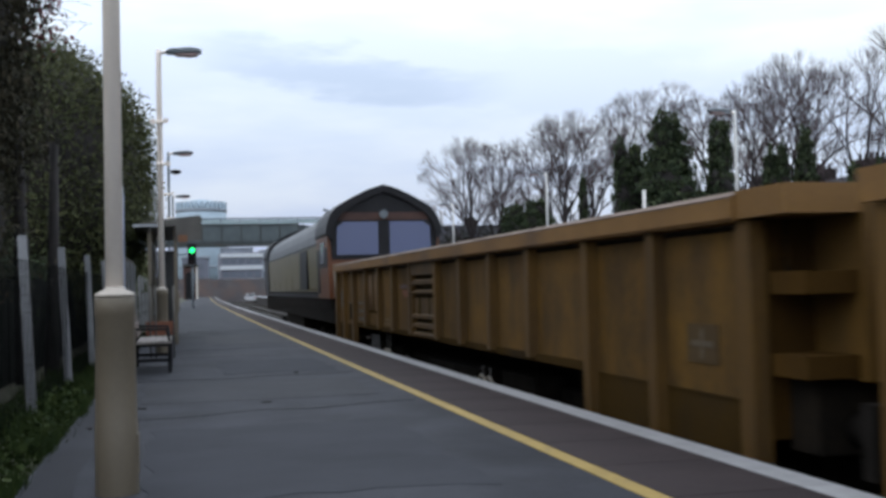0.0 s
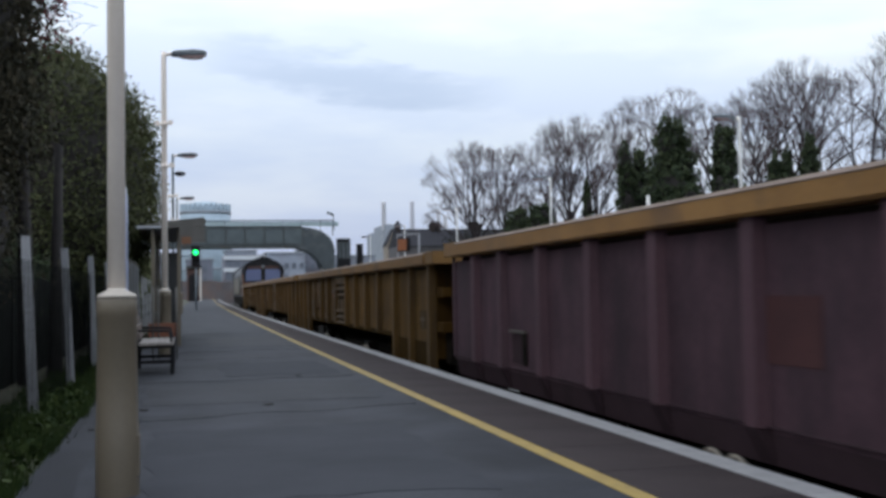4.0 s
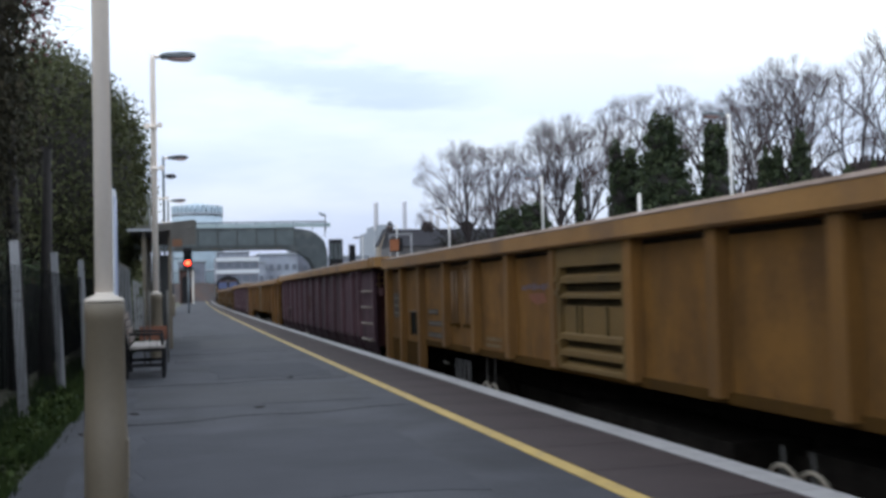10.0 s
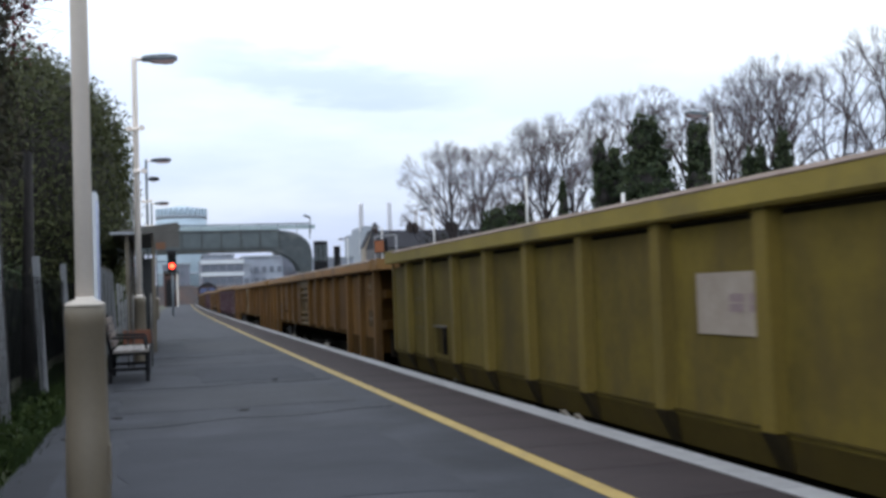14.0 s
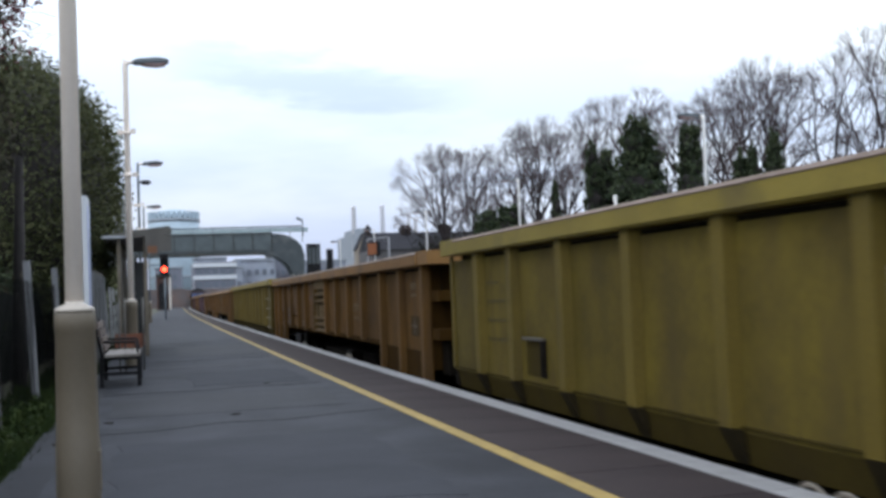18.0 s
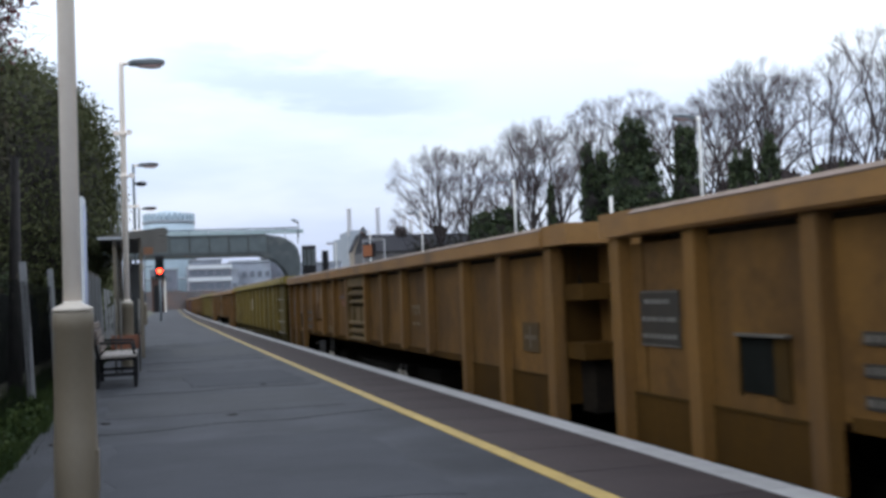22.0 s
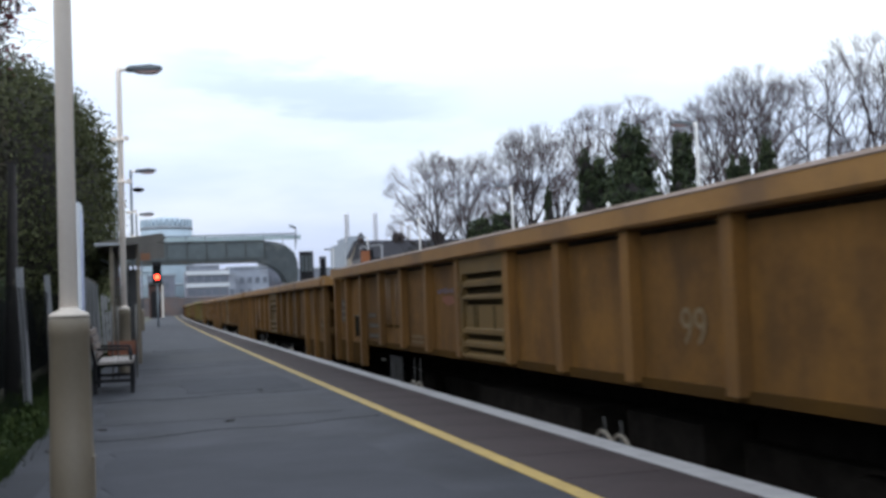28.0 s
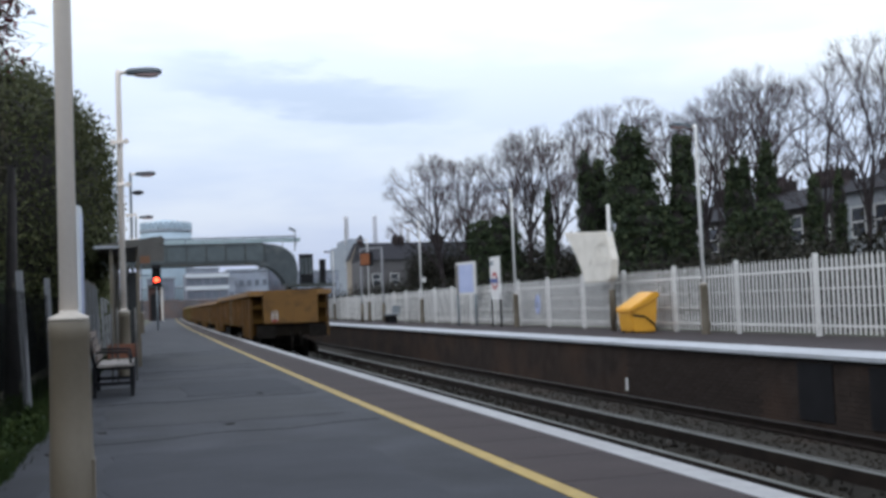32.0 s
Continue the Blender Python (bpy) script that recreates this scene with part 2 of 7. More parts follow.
M_LAMP_GREY = material("lamp_housing", (0.16, 0.19, 0.21), (0.11, 0.13, 0.15), 0.5, 4, 40, 0.05)
# darker housing for the farther columns of the near platform
M_LAMP_DARK = material("dark_lamp_housing", (0.055, 0.062, 0.07), (0.035, 0.04, 0.046), 0.5, 4, 40, 0.05)
M_LAMP_LENS = material("lamp_bowl", (0.34, 0.22, 0.21), None, 0.25, 4, 40, 0.0)
M_CONCRETE_POST = material("concrete_post", (0.26, 0.265, 0.28), (0.19, 0.195, 0.21), 0.85, 4, 50, 0.3, dirt=((0.14, 0.15, 0.12), 3, 0.6, 0.8))
M_MESH = material("dark_mesh_wire", (0.008, 0.009, 0.009), None, 0.8, 4, 40, 0.0, gloss=0.05)
M_BLACK_BOARD = material("near_black_board", (0.009, 0.010, 0.009), (0.005, 0.006, 0.005), 0.9, 4, 30, 0.2, gloss=0.05)
M_BLACK = material("black_paint", (0.014, 0.014, 0.016), None, 0.6, 4, 40, 0.05, gloss=0.15)
M_BARK = material("bark", (0.052, 0.043, 0.044), (0.030, 0.025, 0.026), 0.9, 5, 40, 0.5, gloss=0.15)
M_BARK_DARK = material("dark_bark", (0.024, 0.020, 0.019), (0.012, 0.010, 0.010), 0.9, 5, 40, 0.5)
M_TWIG = material("twig", (0.115, 0.090, 0.092), (0.074, 0.058, 0.060), 0.9, 2, 20, 0.0, gloss=0.15)
M_IVY = leaf_material("ivy_leaf", (0.02565, 0.0378, 0.02295), (0.04185, 0.05805, 0.0297), (0.0675, 0.081, 0.0405))
M_BUSH = leaf_material("bush_leaf", (0.053, 0.062, 0.0285), (0.073, 0.082, 0.038), (0.103, 0.106, 0.050))
M_HANGING = leaf_material("creeper_leaf", (0.0208, 0.0221, 0.0156), (0.039, 0.0377, 0.0247), (0.078, 0.065, 0.0416))
M_RED_LEAF = leaf_material("red_creeper_leaf", (0.10, 0.025, 0.025), (0.16, 0.04, 0.05), (0.22, 0.08, 0.09))
M_GRASS = leaf_material("grass_blade", (0.011, 0.020, 0.006), (0.021, 0.036, 0.009), (0.044, 0.060, 0.017))
M_SCRUB = leaf_material("scrub_leaf", (0.010, 0.010, 0.008), (0.018, 0.018, 0.013), (0.034, 0.030, 0.020))
# lit copy of the slat wood: light on the flat seat is in the colour
M_WOOD_LIT = material("lit_seat_slat", (0.27, 0.245, 0.225), (0.18, 0.16, 0.145), 0.6, 3, 40, 0.2, stretch=(8, 0.8, 8), vary=0.15)
M_WOOD = material("weathered_slat", (0.16, 0.125, 0.108), (0.10, 0.078, 0.068), 0.6, 3, 40, 0.2, stretch=(8, 0.8, 8), vary=0.15)
M_ORANGE = material("orange_panel", (0.24, 0.085, 0.042), (0.18, 0.064, 0.033), 0.6, 4, 40, 0.05)
M_SIGN_BROWN = material("brown_sign_panel", (0.17, 0.075, 0.035), (0.13, 0.058, 0.028), 0.6, 4, 40, 0.05)
M_STEEL_DARK = material("dark_green_steel", (0.055, 0.062, 0.058), (0.035, 0.042, 0.040), 0.55, 3, 40, 0.1, dirt=((0.08, 0.06, 0.045), 2, 0.6, 0.8))
M_SHELTER = material("shelter_steel", (0.10, 0.095, 0.085), (0.07, 0.066, 0.06), 0.5, 3, 40, 0.1)
M_SHEET = material("dull_steel_sheet", (0.105, 0.115, 0.125), (0.075, 0.082, 0.09), 0.6, 2, 30, 0.1, dirt=((0.05, 0.055, 0.055), 1.5, 0.5, 0.75), streak=(2, 2, 0.4))
M_SHELTER_GLASS = glass("dusty_shelter_glass", (0.03, 0.033, 0.033), 0.25)
M_PALISADE = material("white_palisade", (0.65, 0.64, 0.62), (0.55, 0.54, 0.52), 0.55, 3, 40, 0.08, dirt=((0.44, 0.40, 0.35), 2.2, 0.58, 0.8), streak=(2, 2, 0.5), vary=0.05)
M_BIN = material("yellow_grit_bin", (0.72, 0.36, 0.03), (0.62, 0.30, 0.025), 0.45, 3, 40, 0.1, dirt=((0.3, 0.17, 0.04), 2.5, 0.62, 0.8))
M_SIGN_WHITE = material("sign_white", (0.72, 0.71, 0.70), (0.62, 0.61, 0.6), 0.4, 4, 40, 0.0)
M_SIGN_RED = material("sign_red", (0.42, 0.06, 0.05), None, 0.5, 4, 40, 0.0)
M_SIGN_BLUE = material("sign_blue", (0.06, 0.09, 0.28), None, 0.5, 4, 40, 0.0)
M_POSTER = material("poster_paper", (0.42, 0.47, 0.66), (0.33, 0.38, 0.58), 0.3, 2, 30, 0.0)
M_ORANGE_LED = glow("orange_display", (0.19, 0.055, 0.010), 0.05)
M_FASCIA = material("beige_cladding", (0.72, 0.68, 0.61), (0.62, 0.58, 0.51), 0.6, 3, 40, 0.05, dirt=((0.30, 0.26, 0.2), 1.5, 0.6, 0.8))
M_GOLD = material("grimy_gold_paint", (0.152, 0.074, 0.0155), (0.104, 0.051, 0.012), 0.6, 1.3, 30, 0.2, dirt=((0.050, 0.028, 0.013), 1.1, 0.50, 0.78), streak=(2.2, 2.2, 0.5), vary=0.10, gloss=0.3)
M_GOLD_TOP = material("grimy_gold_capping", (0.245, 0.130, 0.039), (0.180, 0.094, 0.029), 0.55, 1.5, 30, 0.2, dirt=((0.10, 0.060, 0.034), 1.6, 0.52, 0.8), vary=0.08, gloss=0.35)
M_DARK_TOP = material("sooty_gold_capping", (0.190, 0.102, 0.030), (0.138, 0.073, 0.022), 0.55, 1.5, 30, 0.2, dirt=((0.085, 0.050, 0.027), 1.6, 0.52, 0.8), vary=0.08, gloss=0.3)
# grimy gold made brighter: the light on the end faces is in the colour
M_GOLD_END = material("lit_grimy_gold_end_plate", (0.1806, 0.09288, 0.02236), (0.129, 0.0645, 0.01634), 0.6, 1.2, 26, 0.25, dirt=((0.0602, 0.03268, 0.01376), 1.4, 0.50, 0.80), streak=(1.5, 1.5, 2.6), gloss=0.3)
M_GOLD_DARK = material("sooty_gold_paint", (0.098, 0.0515, 0.0092), (0.066, 0.0345, 0.0068), 0.6, 1.3, 30, 0.2, dirt=((0.034, 0.0205, 0.0095), 1.1, 0.48, 0.76), streak=(2.2, 2.2, 0.5), vary=0.10, gloss=0.3)
M_GOLD_BROWN = material("brownish_gold_paint", (0.152, 0.077, 0.0165), (0.106, 0.054, 0.013), 0.65, 1.3, 30, 0.2, dirt=((0.050, 0.028, 0.015), 1.1, 0.50, 0.78), streak=(2.2, 2.2, 0.5), vary=0.10, gloss=0.3)
M_OLIVE = material("grimy_olive_yellow_paint", (0.140, 0.101, 0.015), (0.098, 0.071, 0.012), 0.6, 1.3, 30, 0.2, dirt=((0.046, 0.033, 0.012), 1.1, 0.54, 0.8), streak=(2.2, 2.2, 0.5), gloss=0.3)
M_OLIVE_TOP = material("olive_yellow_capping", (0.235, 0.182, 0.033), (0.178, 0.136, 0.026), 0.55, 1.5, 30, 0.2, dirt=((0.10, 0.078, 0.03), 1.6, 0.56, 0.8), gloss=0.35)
M_PURPLE = material("faded_maroon_paint", (0.07776, 0.03967, 0.04951), (0.05357, 0.02753, 0.03586), 0.6, 1.3, 30, 0.2, dirt=((0.02938, 0.01781, 0.02049), 1.1, 0.54, 0.8), streak=(2.2, 2.2, 0.5), gloss=0.3)
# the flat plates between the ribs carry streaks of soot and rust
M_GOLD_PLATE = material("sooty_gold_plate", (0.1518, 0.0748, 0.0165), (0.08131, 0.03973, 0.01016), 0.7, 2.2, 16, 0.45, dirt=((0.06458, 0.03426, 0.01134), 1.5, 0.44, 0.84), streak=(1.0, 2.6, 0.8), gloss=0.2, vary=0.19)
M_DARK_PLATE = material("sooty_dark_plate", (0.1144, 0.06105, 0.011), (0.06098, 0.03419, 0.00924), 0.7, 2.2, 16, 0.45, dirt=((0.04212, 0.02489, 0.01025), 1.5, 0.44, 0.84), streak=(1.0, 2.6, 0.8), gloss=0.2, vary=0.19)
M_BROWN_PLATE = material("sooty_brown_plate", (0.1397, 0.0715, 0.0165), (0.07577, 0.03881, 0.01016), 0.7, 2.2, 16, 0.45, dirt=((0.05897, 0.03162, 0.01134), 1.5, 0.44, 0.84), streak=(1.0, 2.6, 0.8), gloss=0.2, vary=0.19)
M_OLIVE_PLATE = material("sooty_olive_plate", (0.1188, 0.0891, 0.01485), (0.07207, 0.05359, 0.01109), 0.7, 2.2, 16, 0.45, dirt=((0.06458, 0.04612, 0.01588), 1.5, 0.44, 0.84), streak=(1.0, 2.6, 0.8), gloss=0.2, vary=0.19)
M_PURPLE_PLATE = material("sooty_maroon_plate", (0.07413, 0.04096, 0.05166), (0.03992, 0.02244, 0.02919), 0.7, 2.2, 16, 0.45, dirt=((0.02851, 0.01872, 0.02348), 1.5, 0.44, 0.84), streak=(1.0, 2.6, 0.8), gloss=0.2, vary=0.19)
M_STENCIL = material("pale_stencil", (0.105, 0.096, 0.082), (0.068, 0.062, 0.053), 0.7, 9, 40, 0.0)
M_STENCIL_GROUND = material("dark_stencil_ground", (0.023, 0.018, 0.011), (0.016, 0.0125, 0.008), 0.7, 6, 30, 0.0)
M_FAINT = material("faint_chalk_mark", (0.145, 0.105, 0.055), (0.10, 0.07, 0.033), 0.7, 9, 40, 0.0)
M_BLUE_PLATE = material("faded_blue_plate", (0.074, 0.050, 0.025), (0.058, 0.039, 0.020), 0.8, 6, 30, 0.0, gloss=0.1)
M_PIPE = material("pale_worn_pipe", (0.215, 0.145, 0.090), (0.150, 0.098, 0.056), 0.6, 5, 30, 0.1)
M_HANGER = material("dusty_grey_hanger", (0.060, 0.060, 0.061), (0.034, 0.034, 0.035), 0.8, 5, 30, 0.1)
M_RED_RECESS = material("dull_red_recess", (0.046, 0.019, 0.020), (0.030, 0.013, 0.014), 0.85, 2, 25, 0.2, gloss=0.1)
M_DATA = material("pinkish_white_panel", (0.31, 0.265, 0.22), (0.23, 0.19, 0.155), 0.6, 5, 30, 0.0)
M_DATA_MARK = material("faint_purple_mark", (0.235, 0.175, 0.175), None, 0.6, 6, 30, 0.0)
M_BOARD_TEXT = material("worn_white_board_text", (0.155, 0.150, 0.135), (0.10, 0.095, 0.085), 0.7, 9, 40, 0.0)
M_PLATE_MARK = material("faded_plate_mark", (0.086, 0.064, 0.038), None, 0.7, 6, 30, 0.0)
M_OLIVE_MARK = material("faded_dark_stencil", (0.074, 0.056, 0.011), None, 0.7, 6, 30, 0.0)
M_EMBLEM = material("faded_purple_emblem", (0.085, 0.060, 0.075), None, 0.7, 6, 30, 0.0)
M_EMBLEM_RED = material("faded_red_emblem", (0.16, 0.048, 0.026), (0.115, 0.042, 0.02), 0.7, 9, 30, 0.0)
# the lip's pale tone is painted sky light, with darker dirt over it
M_SKYLIT_LIP = material("skylit_lip", (0.24, 0.185, 0.155), (0.17, 0.13, 0.105), 0.8, 2, 30, 0.1, dirt=((0.10, 0.07, 0.05), 2.2, 0.52, 0.74), gloss=0.2)
M_DATA_WHITE = material("grimy_white_bracket", (0.50, 0.47, 0.43), None, 0.6, 6, 30, 0.0)
M_SOOT = material("brake_dust_on_paint", (0.052, 0.030, 0.0075), (0.033, 0.0195, 0.006), 0.85, 1.6, 20, 0.25, dirt=((0.024, 0.0165, 0.009), 1.6, 0.48, 0.72), gloss=0.04)
M_BROWN_LOW = material("brake_dust_on_brown", (0.063, 0.033, 0.0075), (0.042, 0.0225, 0.006), 0.85, 1.4, 22, 0.3, dirt=((0.036, 0.0205, 0.0075), 1.3, 0.45, 0.74), streak=(1.0, 1.6, 0.7), gloss=0.05)
M_OLIVE_LOW = material("brake_dust_on_olive", (0.060, 0.045, 0.0115), (0.041, 0.031, 0.0095), 0.85, 1.6, 20, 0.25, dirt=((0.0308, 0.0231, 0.0121), 1.6, 0.50, 0.74), gloss=0.05)
M_OLIVE_DIRT = material("oily_dirt_on_olive", (0.034, 0.026, 0.011), (0.020, 0.016, 0.009), 0.8, 3, 25, 0.25, gloss=0.1)
M_PURPLE_LOW = material("brake_dust_on_maroon", (0.04471, 0.02732, 0.03266), (0.03013, 0.01913, 0.02306), 0.85, 1.6, 20, 0.25, dirt=((0.01944, 0.01366, 0.01441), 1.6, 0.50, 0.74), gloss=0.1)
M_FAR_POST = material("white_post_paint", (0.88, 0.88, 0.87), (0.80, 0.80, 0.79), 0.45, 2, 40, 0.08, dirt=((0.5, 0.46, 0.42), 1.5, 0.62, 0.9), streak=(3, 3, 0.4))
M_FAR_EDGE = material("white_coping_paint", (0.43, 0.4472, 0.4816), (0.3268, 0.3397, 0.3612), 0.7, 3, 50, 0.2, dirt=((0.2236, 0.215, 0.215), 2.5, 0.56, 0.72), vary=0.08)
# dark because the shade between the louvre slats is put into the colour
M_SLOT = material("shaded_louvre_slot", (0.036, 0.027, 0.013), (0.022, 0.017, 0.009), 0.9, 3, 30, 0.2, gloss=0.05)
M_LOUVRE_PAINT = material("dusty_yellow_louvre", (0.132, 0.082, 0.025), (0.090, 0.056, 0.018), 0.65, 1.6, 30, 0.2, dirt=((0.060, 0.042, 0.018), 1.6, 0.5, 0.78), gloss=0.25)
M_LOUVRE = material("dirty_louvre_plate", (0.070, 0.052, 0.022), (0.045, 0.034, 0.016), 0.8, 3, 30, 0.2, gloss=0.1)
M_DIM_ROD = material("dull_grey_rod", (0.045, 0.045, 0.043), (0.03, 0.03, 0.029), 0.7, 6, 30, 0.0)
M_PATCH = material("reddish_primer_patch", (0.066, 0.031, 0.031), (0.048, 0.024, 0.025), 0.8, 3, 30, 0.1, gloss=0.1)
M_HEADSTOCK = material("grimy_brown_headstock", (0.018, 0.014, 0.010), (0.009, 0.008, 0.007), 0.9, 4, 30, 0.2, gloss=0.05)
M_STACK = material("sooty_chimney_stack", (0.042, 0.034, 0.033), (0.027, 0.023, 0.023), 0.9, 2, 25, 0.3, gloss=0.1)
M_UNDER = material("brake_dust_underframe", (0.020, 0.0175, 0.0155), (0.010, 0.009, 0.008), 0.95, 6, 40, 0.3, gloss=0.03)
M_RUST_IN = material("rusty_interior", (0.13, 0.07, 0.04), (0.08, 0.045, 0.03), 0.9, 3, 30, 0.3)
M_WHITE_PAINT = material("white_stencil", (0.26, 0.23, 0.19), (0.17, 0.15, 0.12), 0.6, 6, 40, 0.0)
M_GREY_PAINT = material("grey_stencil", (0.13, 0.11, 0.085), None, 0.6, 6, 40, 0.0)
M_RED_PAINT = material("tail_red", (0.38, 0.06, 0.04), None, 0.5, 6, 40, 0.0)
M_LOCO_YELLOW = material("loco_pale_yellow", (0.112, 0.092, 0.040), (0.082, 0.066, 0.031), 0.4, 2, 30, 0.05, dirt=((0.06, 0.05, 0.035), 1.2, 0.58, 0.8))
M_LOCO_ORANGE = material("loco_orange", (0.155, 0.056, 0.020), (0.115, 0.041, 0.016), 0.4, 2, 30, 0.05, dirt=((0.085, 0.045, 0.03), 1.2, 0.58, 0.8))
M_LOCO_BLACK = material("loco_black", (0.020, 0.020, 0.023), (0.012, 0.012, 0.014), 0.5, 2, 30, 0.05, gloss=0.2)
M_LOCO_GREY = material("loco_roof_grey", (0.075, 0.082, 0.09), (0.045, 0.05, 0.056), 0.5, 2, 30, 0.05)
M_CAB_GLASS = glass("cab_glass", (0.075, 0.095, 0.19), 0.12)
M_FOOTBRIDGE = material("footbridge_cladding", (0.064, 0.080, 0.087), (0.046, 0.057, 0.063), 0.6, 1.5, 20, 0.1, dirt=((0.13, 0.14, 0.14), 1, 0.5, 0.8))
M_BRIDGE_PANEL = material("footbridge_panel", (0.094, 0.117, 0.126), (0.068, 0.086, 0.093), 0.5, 1.5, 20, 0.05)
# distance haze is mixed into the colours of these far walls and flats
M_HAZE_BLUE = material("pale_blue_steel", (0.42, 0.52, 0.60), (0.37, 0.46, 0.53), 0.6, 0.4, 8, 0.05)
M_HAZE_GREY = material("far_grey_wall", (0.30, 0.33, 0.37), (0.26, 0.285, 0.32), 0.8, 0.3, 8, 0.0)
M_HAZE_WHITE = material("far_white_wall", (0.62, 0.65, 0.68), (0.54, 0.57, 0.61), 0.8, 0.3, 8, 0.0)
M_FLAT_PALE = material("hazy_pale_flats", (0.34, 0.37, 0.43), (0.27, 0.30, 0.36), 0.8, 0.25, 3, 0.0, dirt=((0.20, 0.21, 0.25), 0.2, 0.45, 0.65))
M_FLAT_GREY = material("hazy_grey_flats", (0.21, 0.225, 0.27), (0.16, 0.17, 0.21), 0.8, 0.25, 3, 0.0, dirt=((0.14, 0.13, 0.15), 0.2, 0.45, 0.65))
M_FAR_WALL = material("sooty_far_wall", (0.135, 0.125, 0.13), (0.09, 0.083, 0.088), 0.9, 0.4, 6, 0.1, dirt=((0.15, 0.11, 0.10), 0.3, 0.45, 0.65))
M_FAR_GLASS = material("far_window", (0.15, 0.17, 0.21), None, 0.3, 0.3, 8, 0.0)
M_CHIMNEY = material("pale_chimney", (0.74, 0.73, 0.76), (0.66, 0.65, 0.69), 0.8, 0.1, 4, 0.0)
M_STOCK_BRICK = material("grey_stock_brick", (0.075, 0.068, 0.066), (0.048, 0.044, 0.043), 0.9, 1.5, 20, 0.3)
# stock brick once more, paler because distance haze is in its colour
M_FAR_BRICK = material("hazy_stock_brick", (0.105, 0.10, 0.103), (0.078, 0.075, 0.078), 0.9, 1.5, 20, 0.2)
M_GABLE = material("buff_render", (0.30, 0.255, 0.205), (0.245, 0.205, 0.165), 0.9, 0.7, 15, 0.1)
M_PALE_RENDER = material("pale_render", (0.38, 0.40, 0.43), (0.28, 0.30, 0.33), 0.9, 0.7, 15, 0.1)
M_SLATE = material("slate_roof", (0.034, 0.034, 0.040), (0.022, 0.022, 0.027), 0.85, 2, 25, 0.3, gloss=0.15)
M_BRICK_RED = material("dark_red_brick", (0.085, 0.045, 0.036), (0.05, 0.03, 0.026), 0.9, 2, 25, 0.3)
M_WINDOW = material("dark_window", (0.03, 0.035, 0.045), None, 0.2, 2, 20, 0.0)
M_BRIDGE_GLASS = material("footbridge_glazing", (0.36, 0.45, 0.47), (0.30, 0.38, 0.40), 0.3, 1.5, 20, 0.0)
M_SIGNAL_GREEN = glow("signal_green", (0.02, 0.75, 0.16), 5.0)
M_SIGNAL_RED = glow("signal_red", (1.0, 0.055, 0.022), 9.0)
M_CAR = material("white_car_paint", (0.6, 0.62, 0.65), None, 0.3, 1, 10, 0.0)


# ---- geometry helpers ----
def box(bm, x0, x1, y0, y1, z0, z1, taper=0.0):
    """A box; taper draws its top in on all sides."""
    v = [bm.verts.new(p) for p in ((x0, y0, z0), (x1, y0, z0), (x1, y1, z0), (x0, y1, z0),
                                   (x0 + taper, y0 + taper, z1), (x1 - taper, y0 + taper, z1), (x1 - taper, y1 - taper, z1), (x0 + taper, y1 - taper, z1))]
    for f in ((0, 3, 2, 1), (4, 5, 6, 7), (0, 1, 5, 4), (1, 2, 6, 5), (2, 3, 7, 6), (3, 0, 4, 7)):
        bm.faces.new([v[i] for i in f])


def bevel(bm, width=0.01, segments=1):
    bmesh.ops.bevel(bm, geom=[e for e in bm.edges if e.calc_face_angle(0) > 0.6], offset=width, segments=segments, affect="EDGES")


def tube(bm, p0, p1, r0, r1=None, n=10, caps=True):
    """A tapered round bar from p0 to p1."""
    r1 = r0 if r1 is None else r1
    p0, p1 = Vector(p0), Vector(p1)
    q = (p1 - p0).to_track_quat("Z", "Y")
    rings = []
    for p, r in ((p0, r0), (p1, r1)):
        rings.append([bm.verts.new(p + q @ Vector((math.cos(2 * math.pi * i / n) * r, math.sin(2 * math.pi * i / n) * r, 0))) for i in range(n)])
    for i in range(n):
        bm.faces.new((rings[0][i], rings[0][(i + 1) % n], rings[1][(i + 1) % n], rings[1][i])).smooth = n > 6
    if caps:
        bm.faces.new(rings[0][::-1])
        bm.faces.new(rings[1])


def lathe(bm, profile, n=20, centre=(0, 0, 0)):
    """A turned shape about the z axis from (radius, height) pairs."""
    cx, cy, cz = centre
    rings = [[bm.verts.new((cx + math.cos(2 * math.pi * i / n) * r, cy + math.sin(2 * math.pi * i / n) * r, cz + z)) for i in range(n)] for r, z in profile]
    for a, b in zip(rings, rings[1:]):
        for i in range(n):
            bm.faces.new((a[i], a[(i + 1) % n], b[(i + 1) % n], b[i])).smooth = True
    bm.faces.new(rings[0][::-1])
    bm.faces.new(rings[-1])


def prism(bm, outline, axis, a, b):
    """An outline drawn in the plane across an axis, carried from a to b along that axis."""
    def place(u, w, s):
        return {"x": (s, u, w), "y": (u, s, w), "z": (u, w, s)}[axis]
    lo = [bm.verts.new(place(u, w, a)) for u, w in outline]
    hi = [bm.verts.new(place(u, w, b)) for u, w in outline]
    n = len(outline)
    bm.faces.new(lo[::-1])
    bm.faces.new(hi)
    for i in range(n):
        bm.faces.new((lo[i], lo[(i + 1) % n], hi[(i + 1) % n], hi[i]))
    bmesh.ops.recalc_face_normals(bm, faces=bm.faces[:])


def mesh_of(bm, name, mat):
    me = bpy.data.meshes.new(name)
    bmesh.ops.recalc_face_normals(bm, faces=bm.faces[:])
    bm.to_mesh(me)
    bm.free()
    me.materials.append(mat)
    return me


def part(name, bm, mat, parent, label=""):
    ob = new(name, mesh_of(bm, name, mat))
    ob.parent = parent
    return tagged(ob, label)


